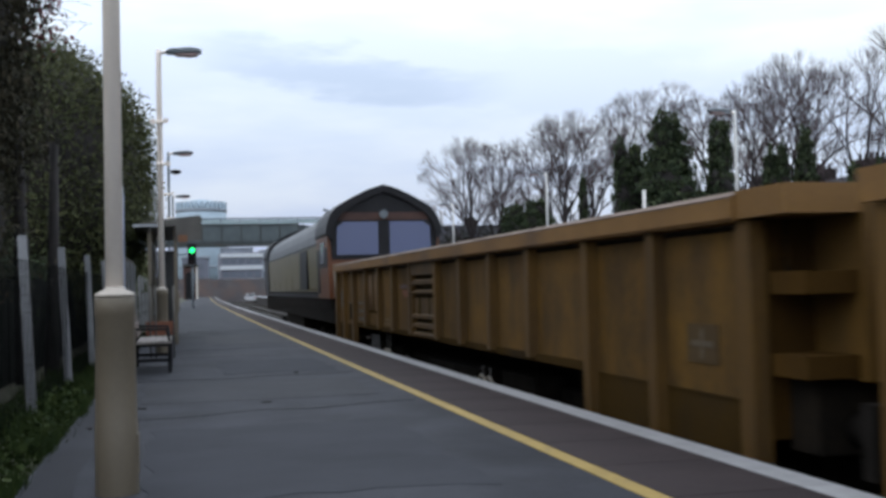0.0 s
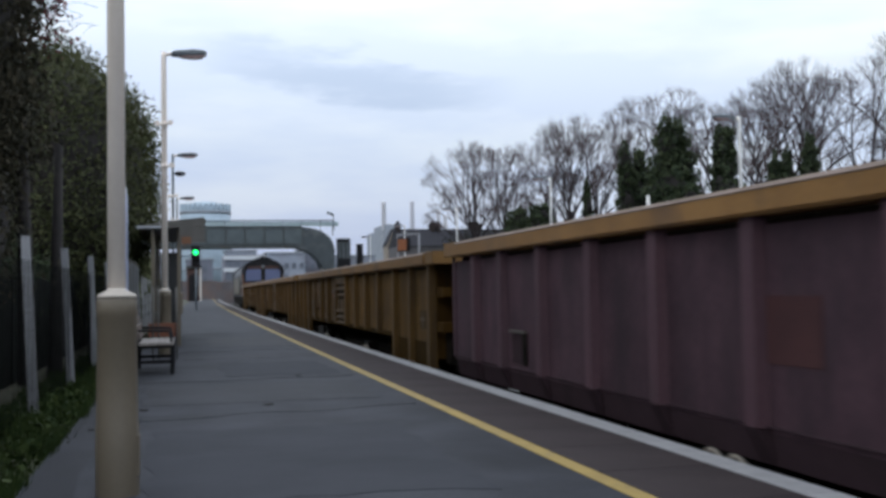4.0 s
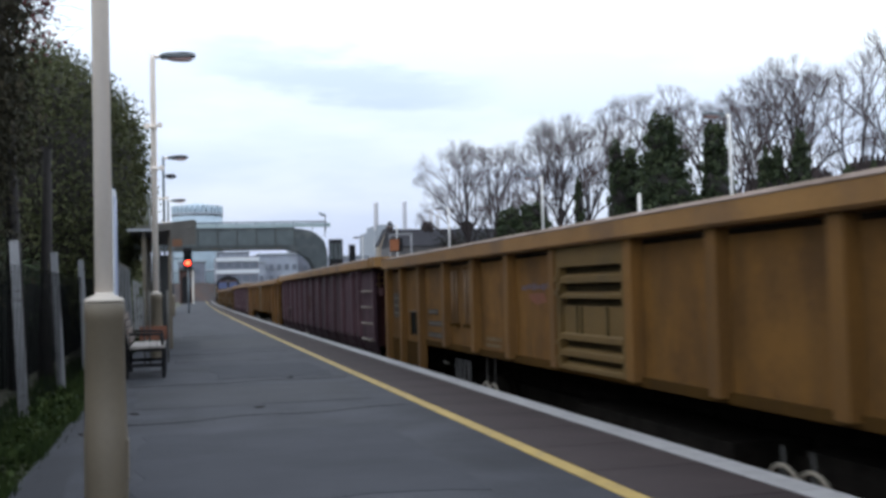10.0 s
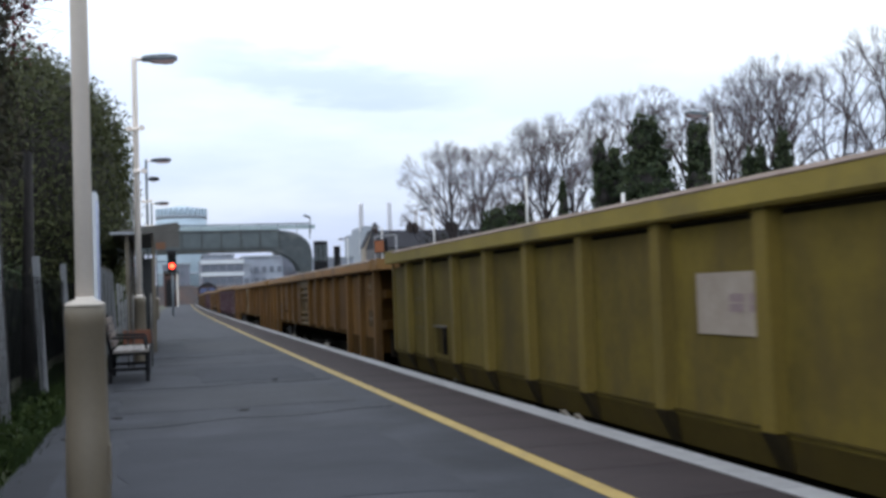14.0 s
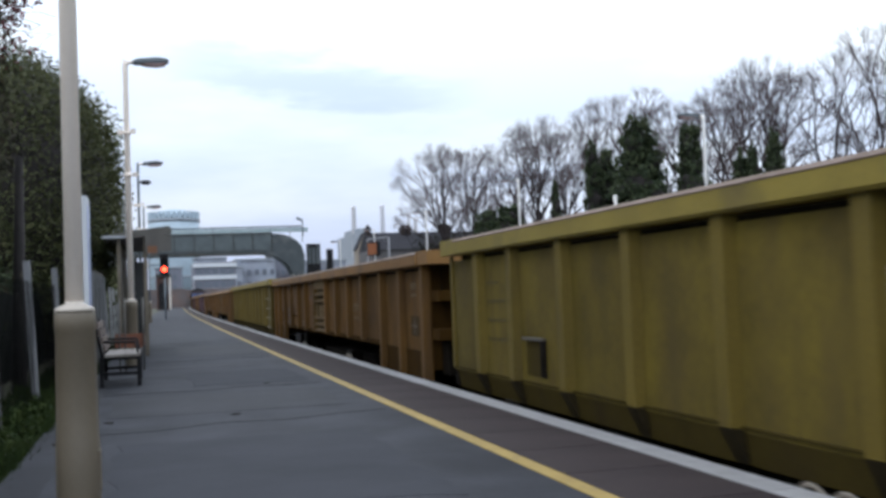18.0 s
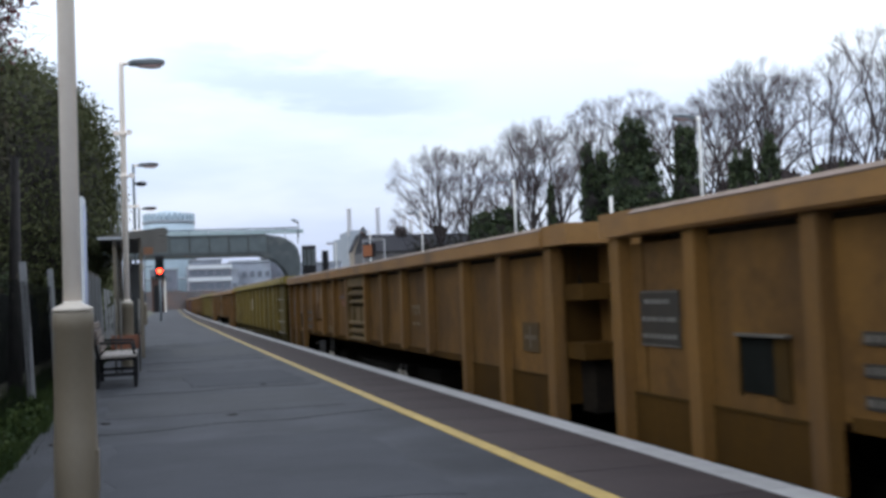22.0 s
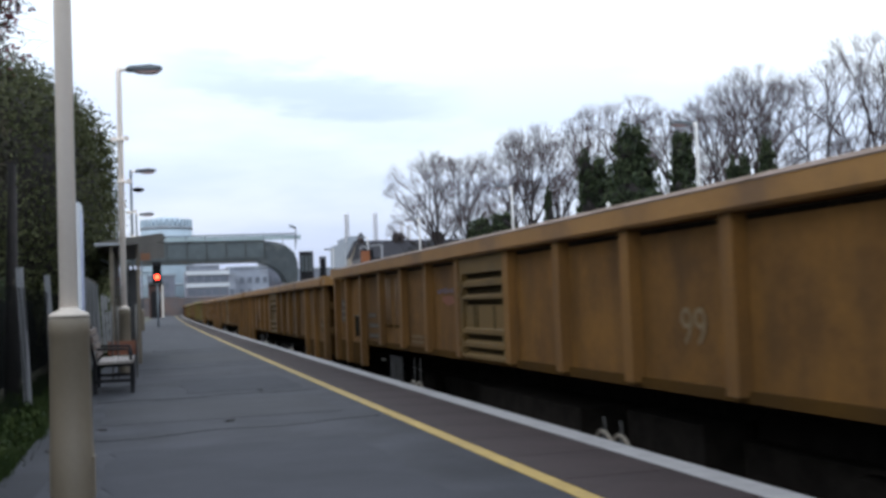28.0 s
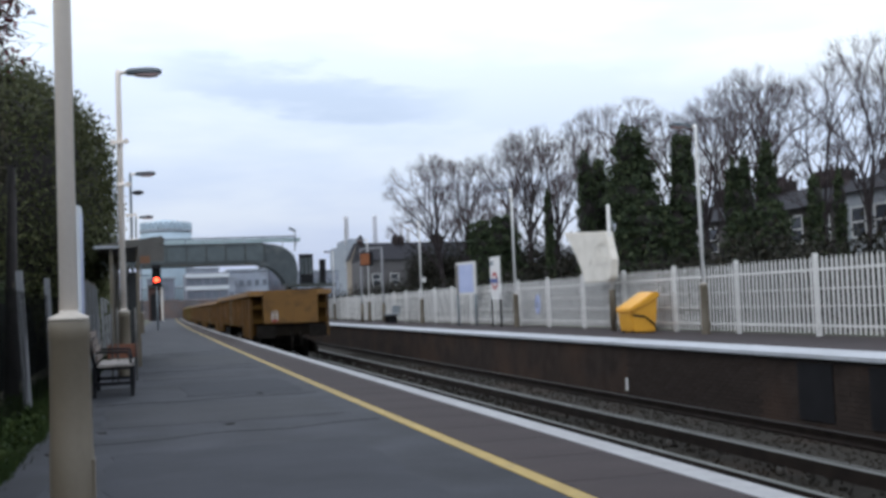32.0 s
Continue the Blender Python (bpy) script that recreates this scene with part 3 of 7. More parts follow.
def piece(name, me, parent, m=None):
    ob = new(name, me)
    ob.parent = parent
    if m is not None:
        ob.matrix_basis = m
    return ob


def thing(name, label, category, m=None, group="", kind=""):
    ob = new(name)
    ob.empty_display_size = 0.2
    if m is not None:
        ob.matrix_basis = m
    return tagged(ob, label, category, group, kind)


def solid(name, bm, mat, label, category, group="", kind=""):
    return tagged(new(name, mesh_of(bm, name, mat)), label, category, group, kind)


def boxes(*rows):
    bm = bmesh.new()
    for r in rows:
        box(bm, *r)
    return bm


def tubes(*rows, n=10):
    bm = bmesh.new()
    for r in rows:
        tube(bm, *r, n=n)
    return bm


def cloud_mesh(name, verts, faces, mat):
    me = bpy.data.meshes.new(name)
    me.from_pydata(verts, [], faces)
    me.materials.append(mat)
    return me


rng = np.random.default_rng(7)


def leaves(name, centres, size, mat, droop=0.0, long=1.0):
    """Many small folded leaves at the given places."""
    n = len(centres)
    c = np.asarray(centres, float)
    a = rng.normal(size=(n, 3))
    a[:, 2] -= droop
    a /= np.linalg.norm(a, axis=1)[:, None]
    b = np.cross(a, rng.normal(size=(n, 3)))
    b /= np.linalg.norm(b, axis=1)[:, None]
    s = size * rng.uniform(0.6, 1.4, (n, 1))
    a, b = a * s * long, b * s * 0.6
    verts = np.stack([c - a * 0.5, c + b * 0.5, c + a * 0.5, c - b * 0.5], 1).reshape(-1, 3)
    return cloud_mesh(name, verts.tolist(), np.arange(4 * n).reshape(-1, 4).tolist(), mat)


def bend(y):
    """How far the line has curved away to the right at y."""
    if y <= 0:
        return 0.0055 * y
    if y <= 200:
        return 0.0055 * y + 7.5e-5 * y * y
    return 4.1 + 0.0355 * (y - 200)


def strip_y(y0, y1, step=5.0):
    n = max(1, int(math.ceil((y1 - y0) / step)))
    return [y0 + (y1 - y0) * i / n for i in range(n + 1)]


def swept(bm, outline, y0, y1, step=5.0):
    """An outline (x, z) carried along the line's curve."""
    rings = [[bm.verts.new((x + bend(y), y, z)) for x, z in outline] for y in strip_y(y0, y1, step)]
    n = len(outline)
    for a, b in zip(rings, rings[1:]):
        for i in range(n):
            bm.faces.new((a[i], a[(i + 1) % n], b[(i + 1) % n], b[i]))
    bm.faces.new(rings[0][::-1])
    bm.faces.new(rings[-1])
    return bm


def rect(x0, x1, z0, z1):
    return [(x0, z0), (x1, z0), (x1, z1), (x0, z1)]


EDGE, FAR_EDGE, RAIL_Z = 3.0, 9.50, -0.915
TRACK, FAR_TRACK = 4.57, FAR_EDGE - 1.52
LEFT, FENCE_R = -0.91, 13.1
P0, P1 = -30.0, 190.0


# ---- the ground and the line ----
def build_ground():
    profile = [(-3000, -0.25), (-60, -0.25), (-6, -0.1), (LEFT - 0.03, -0.03), (LEFT + 0.1, -1.25), (EDGE - 0.25, -1.25), (EDGE + 0.1, -1.14),
               (FAR_EDGE - 0.1, -1.14), (FAR_EDGE + 0.3, -1.25), (FENCE_R + 0.2, -1.25), (FENCE_R + 0.32, -0.04), (30, -0.1), (80, -0.25), (3000, -0.25)]
    ys = [-400, -100, -30] + strip_y(-20, 220, 10) + [300, 500, 1000, 3500]
    verts = [(x + (bend(y) if abs(x) < 100 else 0), y, z) for y in ys for x, z in profile]
    w = len(profile)
    faces = [(j * w + i, j * w + i + 1, (j + 1) * w + i + 1, (j + 1) * w + i) for j in range(len(ys) - 1) for i in range(w - 1)]
    tagged(new("ground", cloud_mesh("ground", verts, faces, M_EARTH)), "dark winter earth beside a railway cutting", "ground", kind="structure")
    bm = swept(bmesh.new(), [(EDGE - 0.05, -1.2), (FAR_EDGE + 0.05, -1.2), (FAR_EDGE + 0.05, -1.09), (FAR_EDGE - 0.6, -1.08), (TRACK + 1.65, -1.10), (EDGE + 0.6, -1.08), (EDGE - 0.05, -1.09)], -40, 500)
    solid("ballast_bed", bm, M_BALLAST, "dark sooty ballast between two platforms", "ballast", kind="structure")
    # loose stones lie over the ballast
    n = 14000
    y = rng.uniform(2, 45, n)
    x = rng.uniform(EDGE + 0.1, FAR_EDGE - 0.05, n)
    verts, faces = [], []
    tet = np.array([(1, 1, 1), (-1, -1, 1), (-1, 1, -1), (1, -1, -1)]) / 1.7
    for xi, yi in zip(x, y):
        r = rng.uniform(0.02, 0.045)
        q = tet @ np.linalg.qr(rng.normal(size=(3, 3)))[0] * r * rng.uniform(0.6, 1.3, 3)
        k = len(verts)
        verts += (q + (xi + bend(yi), yi, -1.075)).tolist()
        faces += [(k, k + 1, k + 2), (k, k + 3, k + 1), (k, k + 2, k + 3), (k + 1, k + 3, k + 2)]
    tagged(new("ballast_stones", cloud_mesh("ballast_stones", verts, faces, M_BALLAST)), "loose dark grey ballast stones between the sleepers", "ballast", kind="stuff")


def build_platforms():
    # the near platform: asphalt, coping slabs, painted lines, brick face
    bm = swept(bmesh.new(), rect(LEFT, EDGE - 0.85, -1.2, 0.0), P0, P1)
    solid("platform", bm, M_ASPHALT, "worn damp dark asphalt platform with patched joints", "platform", kind="structure")
    bm = swept(bmesh.new(), rect(EDGE - 0.85, EDGE - 0.02, -1.2, -0.012), P0, P1)
    face = solid("platform_edge", bm, M_MORTAR, "brick platform edge with stone coping slabs", "platform", kind="structure")
    bm = bmesh.new()
    box(bm, 0.0, 0.676, 0.006, 0.894, -0.012, 0.003)
    inner = mesh_of(bm, "coping_slab", M_COPING)
    bm = bmesh.new()
    box(bm, 0.68, 0.865, 0.004, 0.896, -0.07, 0.006)
    bevel(bm, 0.012)
    outer = mesh_of(bm, "edge_slab", M_WHITE_LINE)
    for i in range(-4, 140):
        y = i * 0.9
        turn = -math.degrees(math.atan((bend(y + 0.9) - bend(y)) / 0.9))
        m = pose(EDGE - 0.85 + bend(y), y, 0, 0, 0, turn)
        piece("coping_slab", inner, face, m)
        piece("edge_slab", outer, face, m)
    bm = swept(bmesh.new(), rect(EDGE - 0.85, EDGE - 0.174, -0.01, 0.003), 126, P1)
    far = part("far_coping", bm, M_COPING, face)
    bm = swept(bmesh.new(), rect(EDGE - 0.17, EDGE + 0.015, -0.07, 0.006), 126, P1)
    part("far_edge_line", bm, M_WHITE_LINE, face)
    bm = swept(bmesh.new(), rect(EDGE - 0.965, EDGE - 0.862, -0.003, 0.004), P0, P1, 2.0)
    solid("yellow_line", bm, M_YELLOW_LINE, "worn yellow safety line along the platform", "line marking", kind="structure")
    # the far platform with its brick face
    bm = swept(bmesh.new(), rect(FAR_EDGE + 1.0, FENCE_R + 0.25, -1.2, 0.0), P0, P1)
    solid("platform_far", bm, M_COPING, "worn asphalt of the opposite platform", "platform", kind="structure")
    bm = swept(bmesh.new(), rect(FAR_EDGE + 0.12, FAR_EDGE + 0.996, -1.2, -0.058), P0, P1)
    face = solid("platform_far_edge", bm, M_MORTAR, "sooty brick face of the opposite platform under white coping", "platform", kind="structure")
    bm = bmesh.new()
    box(bm, 0.0, 1.0, 0.008, 1.192, -0.055, 0.006)
    bevel(bm, 0.015)
    slab = mesh_of(bm, "edge_slab", M_FAR_EDGE)
    for i in range(-2, 90):
        y = i * 1.2
        turn = -math.degrees(math.atan((bend(y + 1.2) - bend(y)) / 1.2))
        piece("edge_slab", slab, face, pose(FAR_EDGE + bend(y), y, 0, 0, 0, turn))
    bm = swept(bmesh.new(), rect(FAR_EDGE, FAR_EDGE + 1.0, -0.055, 0.004), 108, P1)
    part("far_edge_line", bm, M_FAR_EDGE, face)
    # bricks of the far face: single ones where the camera sees them best, joined courses beyond
    bm = bmesh.new()
    box(bm, 0.095, 0.13, 0.004, 0.221, 0.003, 0.072)
    brick = mesh_of(bm, "brick", M_BRICK_DARK)
    bm = bmesh.new()
    for course in range(14):
        z = -1.17 + course * 0.075
        y = 2.0 + (course % 2) * 0.1125
        while y < 80:
            if 15.0 <= y < 19.9:
                piece("brick", brick, face, pose(FAR_EDGE + bend(y) - 0.004, y, z))
            else:
                o = bend(y) + FAR_EDGE + rng.uniform(-0.003, 0.002)
                box(bm, o + 0.095, o + 0.13, y + 0.004, y + 0.221, z + 0.003, z + 0.072)
            y += 0.225
    tagged(part("brick_courses", bm, M_BRICK_DARK, face), kind="stuff")
    # dark openings low in the far face
    for y, wide in ((11.5, 0.85), (13.17, 0.85)):
        bm = bmesh.new()
        box(bm, FAR_EDGE + bend(y) + 0.075, FAR_EDGE + bend(y) + 0.14, y, y + wide, -1.0, -0.13)
        part("recess", bm, M_BLACK, face, "dark refuge opening under the platform")


def build_track(centre, third_side):
    name = "track" if centre < 6 else "track_far"
    top = thing(name, "running line with concrete sleepers and third rail", "railway track", kind="structure")
    for side in (-1, 1):
        x = centre + side * 0.752
        z = RAIL_Z
        prof = [(x - 0.07, z - 0.15), (x + 0.07, z - 0.15), (x + 0.07, z - 0.13), (x + 0.012, z - 0.11), (x + 0.012, z - 0.045), (x + 0.036, z - 0.035), (x + 0.036, z - 0.004),
                (x - 0.036, z - 0.004), (x - 0.036, z - 0.035), (x - 0.012, z - 0.045), (x - 0.012, z - 0.11), (x - 0.07, z - 0.13)]
        part("rail", swept(bmesh.new(), prof, -40, 400), M_RAIL, top)
        part("rail_head", swept(bmesh.new(), rect(x - 0.03, x + 0.03, z - 0.004, z), -40, 400), M_RAILHEAD, top, "bright worn rail head")
    x = centre + third_side * 1.16
    part("conductor_rail", swept(bmesh.new(), [(x - 0.06, RAIL_Z - 0.06), (x + 0.06, RAIL_Z - 0.06), (x + 0.045, RAIL_Z + 0.076), (x - 0.045, RAIL_Z + 0.076)], -40, 400), M_RAIL, top, "rusty conductor rail")
    part("conductor_top", swept(bmesh.new(), rect(x - 0.042, x + 0.042, RAIL_Z + 0.078, RAIL_Z + 0.081), -40, 400), M_RAIL_TOP, top, "worn grey top of the conductor rail")
    bm = bmesh.new()
    box(bm, -1.25, 1.25, -0.13, 0.13, -0.24, -0.10, 0.02)
    sleeper = mesh_of(bm, "sleeper", M_SLEEPER)
    bm = bmesh.new()
    tube(bm, (0, 0, -0.1), (0, 0, 0.0), 0.06, 0.04, 8)
    pot = mesh_of(bm, "insulator", M_PORCELAIN)
    for i in range(0, 150):
        y = 0.65 * i
        piece("sleeper", sleeper, top, pose(centre + bend(y), y, RAIL_Z - 0.09))
        if i % 4 == 0:
            piece("insulator", pot, top, pose(x + bend(y), y, RAIL_Z - 0.06))


def wall_marker():
    m = thing("wall_marker", "small white marker plate on the brick platform face", "marker", pose(FAR_EDGE + bend(20.0) + 0.05, 20.0, -0.86))
    part("plate", boxes((-0.02, 0.0, -0.035, 0.035, -0.13, 0.13)), M_SIGN_WHITE, m)
    part("stay", boxes((0.0, 0.06, -0.015, 0.015, -0.02, 0.02)), M_RAIL, m)


def asphalt_patches():
    """Trench repairs and tarred seams let into the near platform's asphalt."""
    f = thing("asphalt_repairs", "darker and paler repair patches in the platform asphalt", "platform", kind="structure")
    r = np.random.default_rng(17)

    def patch(x0, x1, y0, y1, mat, name, thick=0.003, wob=0.05):
        n = 9
        a = [(x0 + (x1 - x0) * i / n, y0 + r.normal() * wob * 0.4) for i in range(n + 1)]
        b = [(x1 + r.normal() * wob * 0.3, y0 + (y1 - y0) * i / n) for i in range(1, n)]
        c = [(x1 + (x0 - x1) * i / n, y1 + r.normal() * wob * 0.4) for i in range(n + 1)]
        d = [(x0 + r.normal() * wob * 0.3, y1 + (y0 - y1) * i / n) for i in range(1, n)]
        bm = bmesh.new()
        prism(bm, [(x + bend(y), y) for x, y in a + b + c + d], "z", -0.02, thick)
        part(name, bm, mat, f)

    patch(-0.45, 1.75, 9.9, 11.9, M_ASPHALT_DARK, "dark_patch")
    patch(-0.1, 1.2, 16.6, 17.3, M_ASPHALT_DARK, "dark_patch")
    patch(0.35, 1.9, 20.0, 24.5, M_ASPHALT_DARK, "dark_patch", 0.004)
    patch(-0.3, 1.5, 5.2, 8.0, M_ASPHALT_PALE, "pale_patch", 0.003, 0.1)
    patch(0.4, 1.8, 13.0, 15.4, M_ASPHALT_PALE, "pale_patch", 0.004, 0.1)
    patch(-0.88, -0.62, 3.0, 13.0, M_ASPHALT_DARK, "dark_patch", 0.002)
    for x0, y0, x1, y1 in ((-0.6, 8.7, 1.95, 9.2), (-0.6, 12.4, 1.9, 12.55), (-0.3, 18.6, 1.9, 18.9), (0.0, 27.0, 1.9, 27.3)):
        n = 14
        bm = bmesh.new()
        pts = [(x0 + (x1 - x0) * i / n, y0 + (y1 - y0) * i / n + 0.10 * math.sin(i * 0.9 + y0) * math.sin(math.pi * i / n)) for i in range(n + 1)]
        prism(bm, [(x + bend(y), y - 0.011) for x, y in pts] + [(x + bend(y), y + 0.011) for x, y in pts[::-1]], "z", -0.02, 0.006)
        part("tar_seam", bm, M_TAR, f)


build_ground()
build_platforms()
asphalt_patches()
wall_marker()
build_track(TRACK, 1)
build_track(FAR_TRACK, -1)


# ---- platform furniture ----
def lamp_column(x, y, arm, height=4.95, sleeve=1.02, thick=1.0, label="cream lamp column with taupe base sleeve and flat lantern", extras="", wide=1.0, paint=None, housing=None):
    """A hinged lamp column: taupe sleeve, cream shaft, one flat lantern on a short arm."""
    col = thing("lamp_column", label, "street lamp", pose(x, y, 0), "platform lamps")
    bm = bmesh.new()
    lathe(bm, [(0.10 * thick * wide, -0.02), (0.102 * thick * wide, 0.0), (0.100 * thick * wide, 0.35), (0.097 * thick * wide, 0.36), (0.091 * thick * wide, sleeve - 0.1), (0.094 * thick * wide, sleeve - 0.095), (0.094 * thick * wide, sleeve - 0.01), (0.088 * thick * wide, sleeve)], 24)
    part("base_sleeve", bm, M_TAUPE, col, "taupe painted steel base sleeve")
    bm = bmesh.new()
    lathe(bm, [(0.094 * thick * wide, sleeve), (0.09 * thick * wide, sleeve + 0.018), (0.05 * thick, sleeve + 0.04), (0.046 * thick, sleeve + 0.06)], 24)
    part("collar", bm, M_COLLAR, col, "pale cap on the sleeve")
    bm = bmesh.new()
    lathe(bm, [(0.048 * thick, sleeve + 0.02), (0.043 * thick, height - 0.06), (0.038 * thick, height + 0.03)], 20)
    part("shaft", bm, paint or M_CREAM, col)
    bm = bmesh.new()
    box(bm, 0.086 * thick * wide, 0.104 * thick * wide, -0.05, 0.05, 0.10, 0.30)
    bevel(bm, 0.008)
    part("access_door", bm, M_TAUPE, col)
    s = 1 if arm > 0 else -1
    bm = bmesh.new()
    tube(bm, (0, 0, height - 0.03), (s * 0.14, 0, height), 0.03, 0.03, 10)
    part("arm", bm, M_CREAM, col)
    bm = bmesh.new()
    outline = [(s * 0.10, 0.01), (s * 0.18, 0.055), (s * 0.48, 0.085), (s * 0.66, 0.07), (s * 0.70, 0.03), (s * 0.66, 0.0), (s * 0.3, -0.02), (s * 0.12, -0.02)]
    prism(bm, [(u, height - 0.02 + w) for u, w in outline], "y", -0.11, 0.11)
    bevel(bm, 0.02, 2)
    head = part("lantern", bm, housing or M_LAMP_GREY, col, "flat grey lantern head")
    bm = bmesh.new()
    outline = [(s * 0.24, -0.018), (s * 0.64, 0.0), (s * 0.62, -0.035), (s * 0.5, -0.055), (s * 0.3, -0.045)]
    prism(bm, [(u, height - 0.02 + w) for u, w in outline], "y", -0.085, 0.085)
    part("bowl", bm, M_LAMP_LENS, head, "pinkish translucent bowl")
    if "speakers" in extras:
        for z, dx in ((height - 1.15, 0.1), (height - 1.17, -0.1), (height - 1.85, 0.12)):
            bm = bmesh.new()
            tube(bm, (0, -0.02, z), (dx, -0.02, z), 0.012, 0.012, 8)
            tube(bm, (dx, -0.1, z), (dx, 0.06, z + 0.01), 0.045, 0.03, 10)
            part("loudspeaker", bm, M_CREAM, col, "small cream horn loudspeaker")
        for z in (height - 1.17, height - 1.85):
            bm = bmesh.new()
            lathe(bm, [(0.056 * thick, z - 0.03), (0.06 * thick, z), (0.056 * thick, z + 0.03)], 16)
            part("clamp", bm, M_CREAM, col)
    if "camera" in extras:
        bm = bmesh.new()
        tube(bm, (0.04, 0, height - 0.5), (0.15, 0, height - 0.5), 0.015, 0.015, 8)
        bmesh.ops.create_uvsphere(bm, u_segments=12, v_segments=8, radius=0.1, matrix=Matrix.Translation((0.2, 0, height - 0.53)) @ Matrix.Diagonal((1.6, 1, 0.7, 1)))
        part("dome_camera", bm, M_BLACK, col, "dark dome camera")
    if "plate" in extras:
        bm = bmesh.new()
        box(bm, 0.03, 0.24, -0.02, 0.02, 2.0, 2.22)
        part("plate", bm, M_SIGN_WHITE, col, "small white number plate")
    return col


lamp_column(-0.36, 5.6, 1, 4.95, 1.0, 0.95, "cream lamp column with a worn taupe base sleeve", "", 1.12)
lamp_column(-0.28, 17.5, 1, 4.95, 1.06, 1.0, extras="speakers")
lamp_column(-0.22, 30.4, 1, 4.95, 1.06, 0.8, extras="camera speakers", paint=M_LAMP_GREY, housing=M_LAMP_DARK)
lamp_column(-0.14, 43.0, 1, 4.85, 1.06, 0.8, paint=M_LAMP_GREY, housing=M_LAMP_DARK)
lamp_column(0.02, 56.0, 1, 4.85, 1.06, 0.8, paint=M_LAMP_GREY, housing=M_LAMP_DARK)
for y, extra in ((22.0, ""), (35.3, ""), (49.0, "plate"), (62.0, ""), (75.0, ""), (88.0, "")):
    lamp_column(12.6 + bend(y), y, -1, 4.95, 1.17, 0.86, "white lamp column with taupe sleeve beside the white fence", extra, 1.25, M_FAR_POST)


def bench(x, y):
    """A slatted bench with its back to the fence and black legs."""
    b = thing("bench", "weathered brown slatted bench with black iron legs", "bench", pose(x, y, 0))
    for s in range(4):
        bm = bmesh.new()
        box(bm, 0.07 + s * 0.108, 0.168 + s * 0.108, 0, 1.6, 0.375, 0.405)
        bevel(bm, 0.006)
        part("seat_slat", bm, M_WOOD_LIT, b, "seat slat in a lighter, painted-light copy of the wood")
    for s in range(4):
        bm = bmesh.new()
        z = 0.45 + s * 0.095
        box(bm, 0.05 - s * 0.026, 0.082 - s * 0.026, 0, 1.6, z, z + 0.078)
        bevel(bm, 0.006)
        part("back_slat", bm, M_WOOD, b)
    for yy in (0.12, 1.42):
        bm = boxes((0.05, 0.50, yy, yy + 0.06, 0.335, 0.373), (0.0, 0.05, yy, yy + 0.06, 0.0, 0.373), (0.45, 0.50, yy, yy + 0.06, 0.0, 0.334), (0.0, 0.48, yy, yy + 0.06, 0.14, 0.18))
        part("leg_frame", bm, M_BLACK, b, "black iron leg frame")
        bm = tubes(((0.04, yy + 0.03, 0.36), (-0.055, yy + 0.03, 0.84), 0.02))
        part("back_upright", bm, M_BLACK, b)
        part("armrest", tubes(((0.0, yy + 0.03, 0.56), (0.44, yy + 0.03, 0.55), 0.018), ((0.44, yy + 0.03, 0.55), (0.48, yy + 0.03, 0.36), 0.018)), M_BLACK, b, "black iron armrest")
    return b


bench(-0.62, 13.6)


def leaning_boards():
    """An orange barrier board and cream posts behind the bench."""
    t = thing("barrier_board", "orange barrier board between cream posts beside the shelter", "barrier", pose(-0.18, 16.75, 0))
    bm = boxes((-0.34, 0.1, 0, 0.04, 0.36, 0.57))
    bevel(bm, 0.008)
    part("board", bm, M_ORANGE, t)
    for x in (-0.27, -0.19, 0.08):
        part("post", tubes(((x, -0.03, -0.01), (x, -0.03, 1.12), 0.014)), M_SHELTER, t)


leaning_boards()


def shelter():
    """A glazed steel waiting shelter with an overhanging flat roof."""
    s = thing("waiting_shelter", "dark steel waiting shelter with dusty glass and overhanging roof", "shelter", pose(0, 21.0, 0))
    bm = bmesh.new()
    prism(bm, [(-0.84, 2.34), (-0.3, 2.44), (0.40, 2.52), (0.46, 2.46), (0.44, 2.36), (-0.25, 2.30), (-0.82, 2.29)], "y", 0.0, 6.0)
    part("roof", bm, M_SHELTER, s, "dark overhanging roof")
    part("roof_edge", boxes((-0.86, -0.30, -0.03, -0.005, 2.30, 2.345)), M_PALE_RENDER, s, "pale metal roof edge")
    bm = bmesh.new()
    box(bm, -0.05, 0.44, -0.02, 0.02, 2.02, 2.34)
    part("fascia_sign", bm, M_SHELTER, s, "dark fascia with brown sign")
    part("sign_panel", boxes((-0.01, 0.17, -0.034, -0.022, 1.99, 2.13)), M_SIGN_BROWN, s)
    for x in (-0.55, -0.06):
        for y in (0.15, 2.0, 4.0, 5.85):
            bm = boxes((x - 0.032, x + 0.032, y - 0.032, y + 0.032, -0.01, 2.31))
            part("post", bm, M_TAUPE, s)
    for y in (0.15, 2.0, 4.0):
        part("pane", boxes((-0.56, -0.54, y + 0.06, y + 1.75, 0.25, 2.1)), M_SHELTER_GLASS, s, "dusty glass pane")
        part("panel", boxes((-0.565, -0.535, y + 0.06, y + 1.75, 0.02, 0.24)), M_SHELTER, s)
    part("end_pane", boxes((-0.51, -0.10, 5.84, 5.86, 0.25, 2.05)), M_SHELTER_GLASS, s, "dusty glass end pane")
    part("seat_rail", tubes(((-0.45, 0.3, 0.6), (-0.45, 5.7, 0.6), 0.04)), M_LAMP_GREY, s)


shelter()


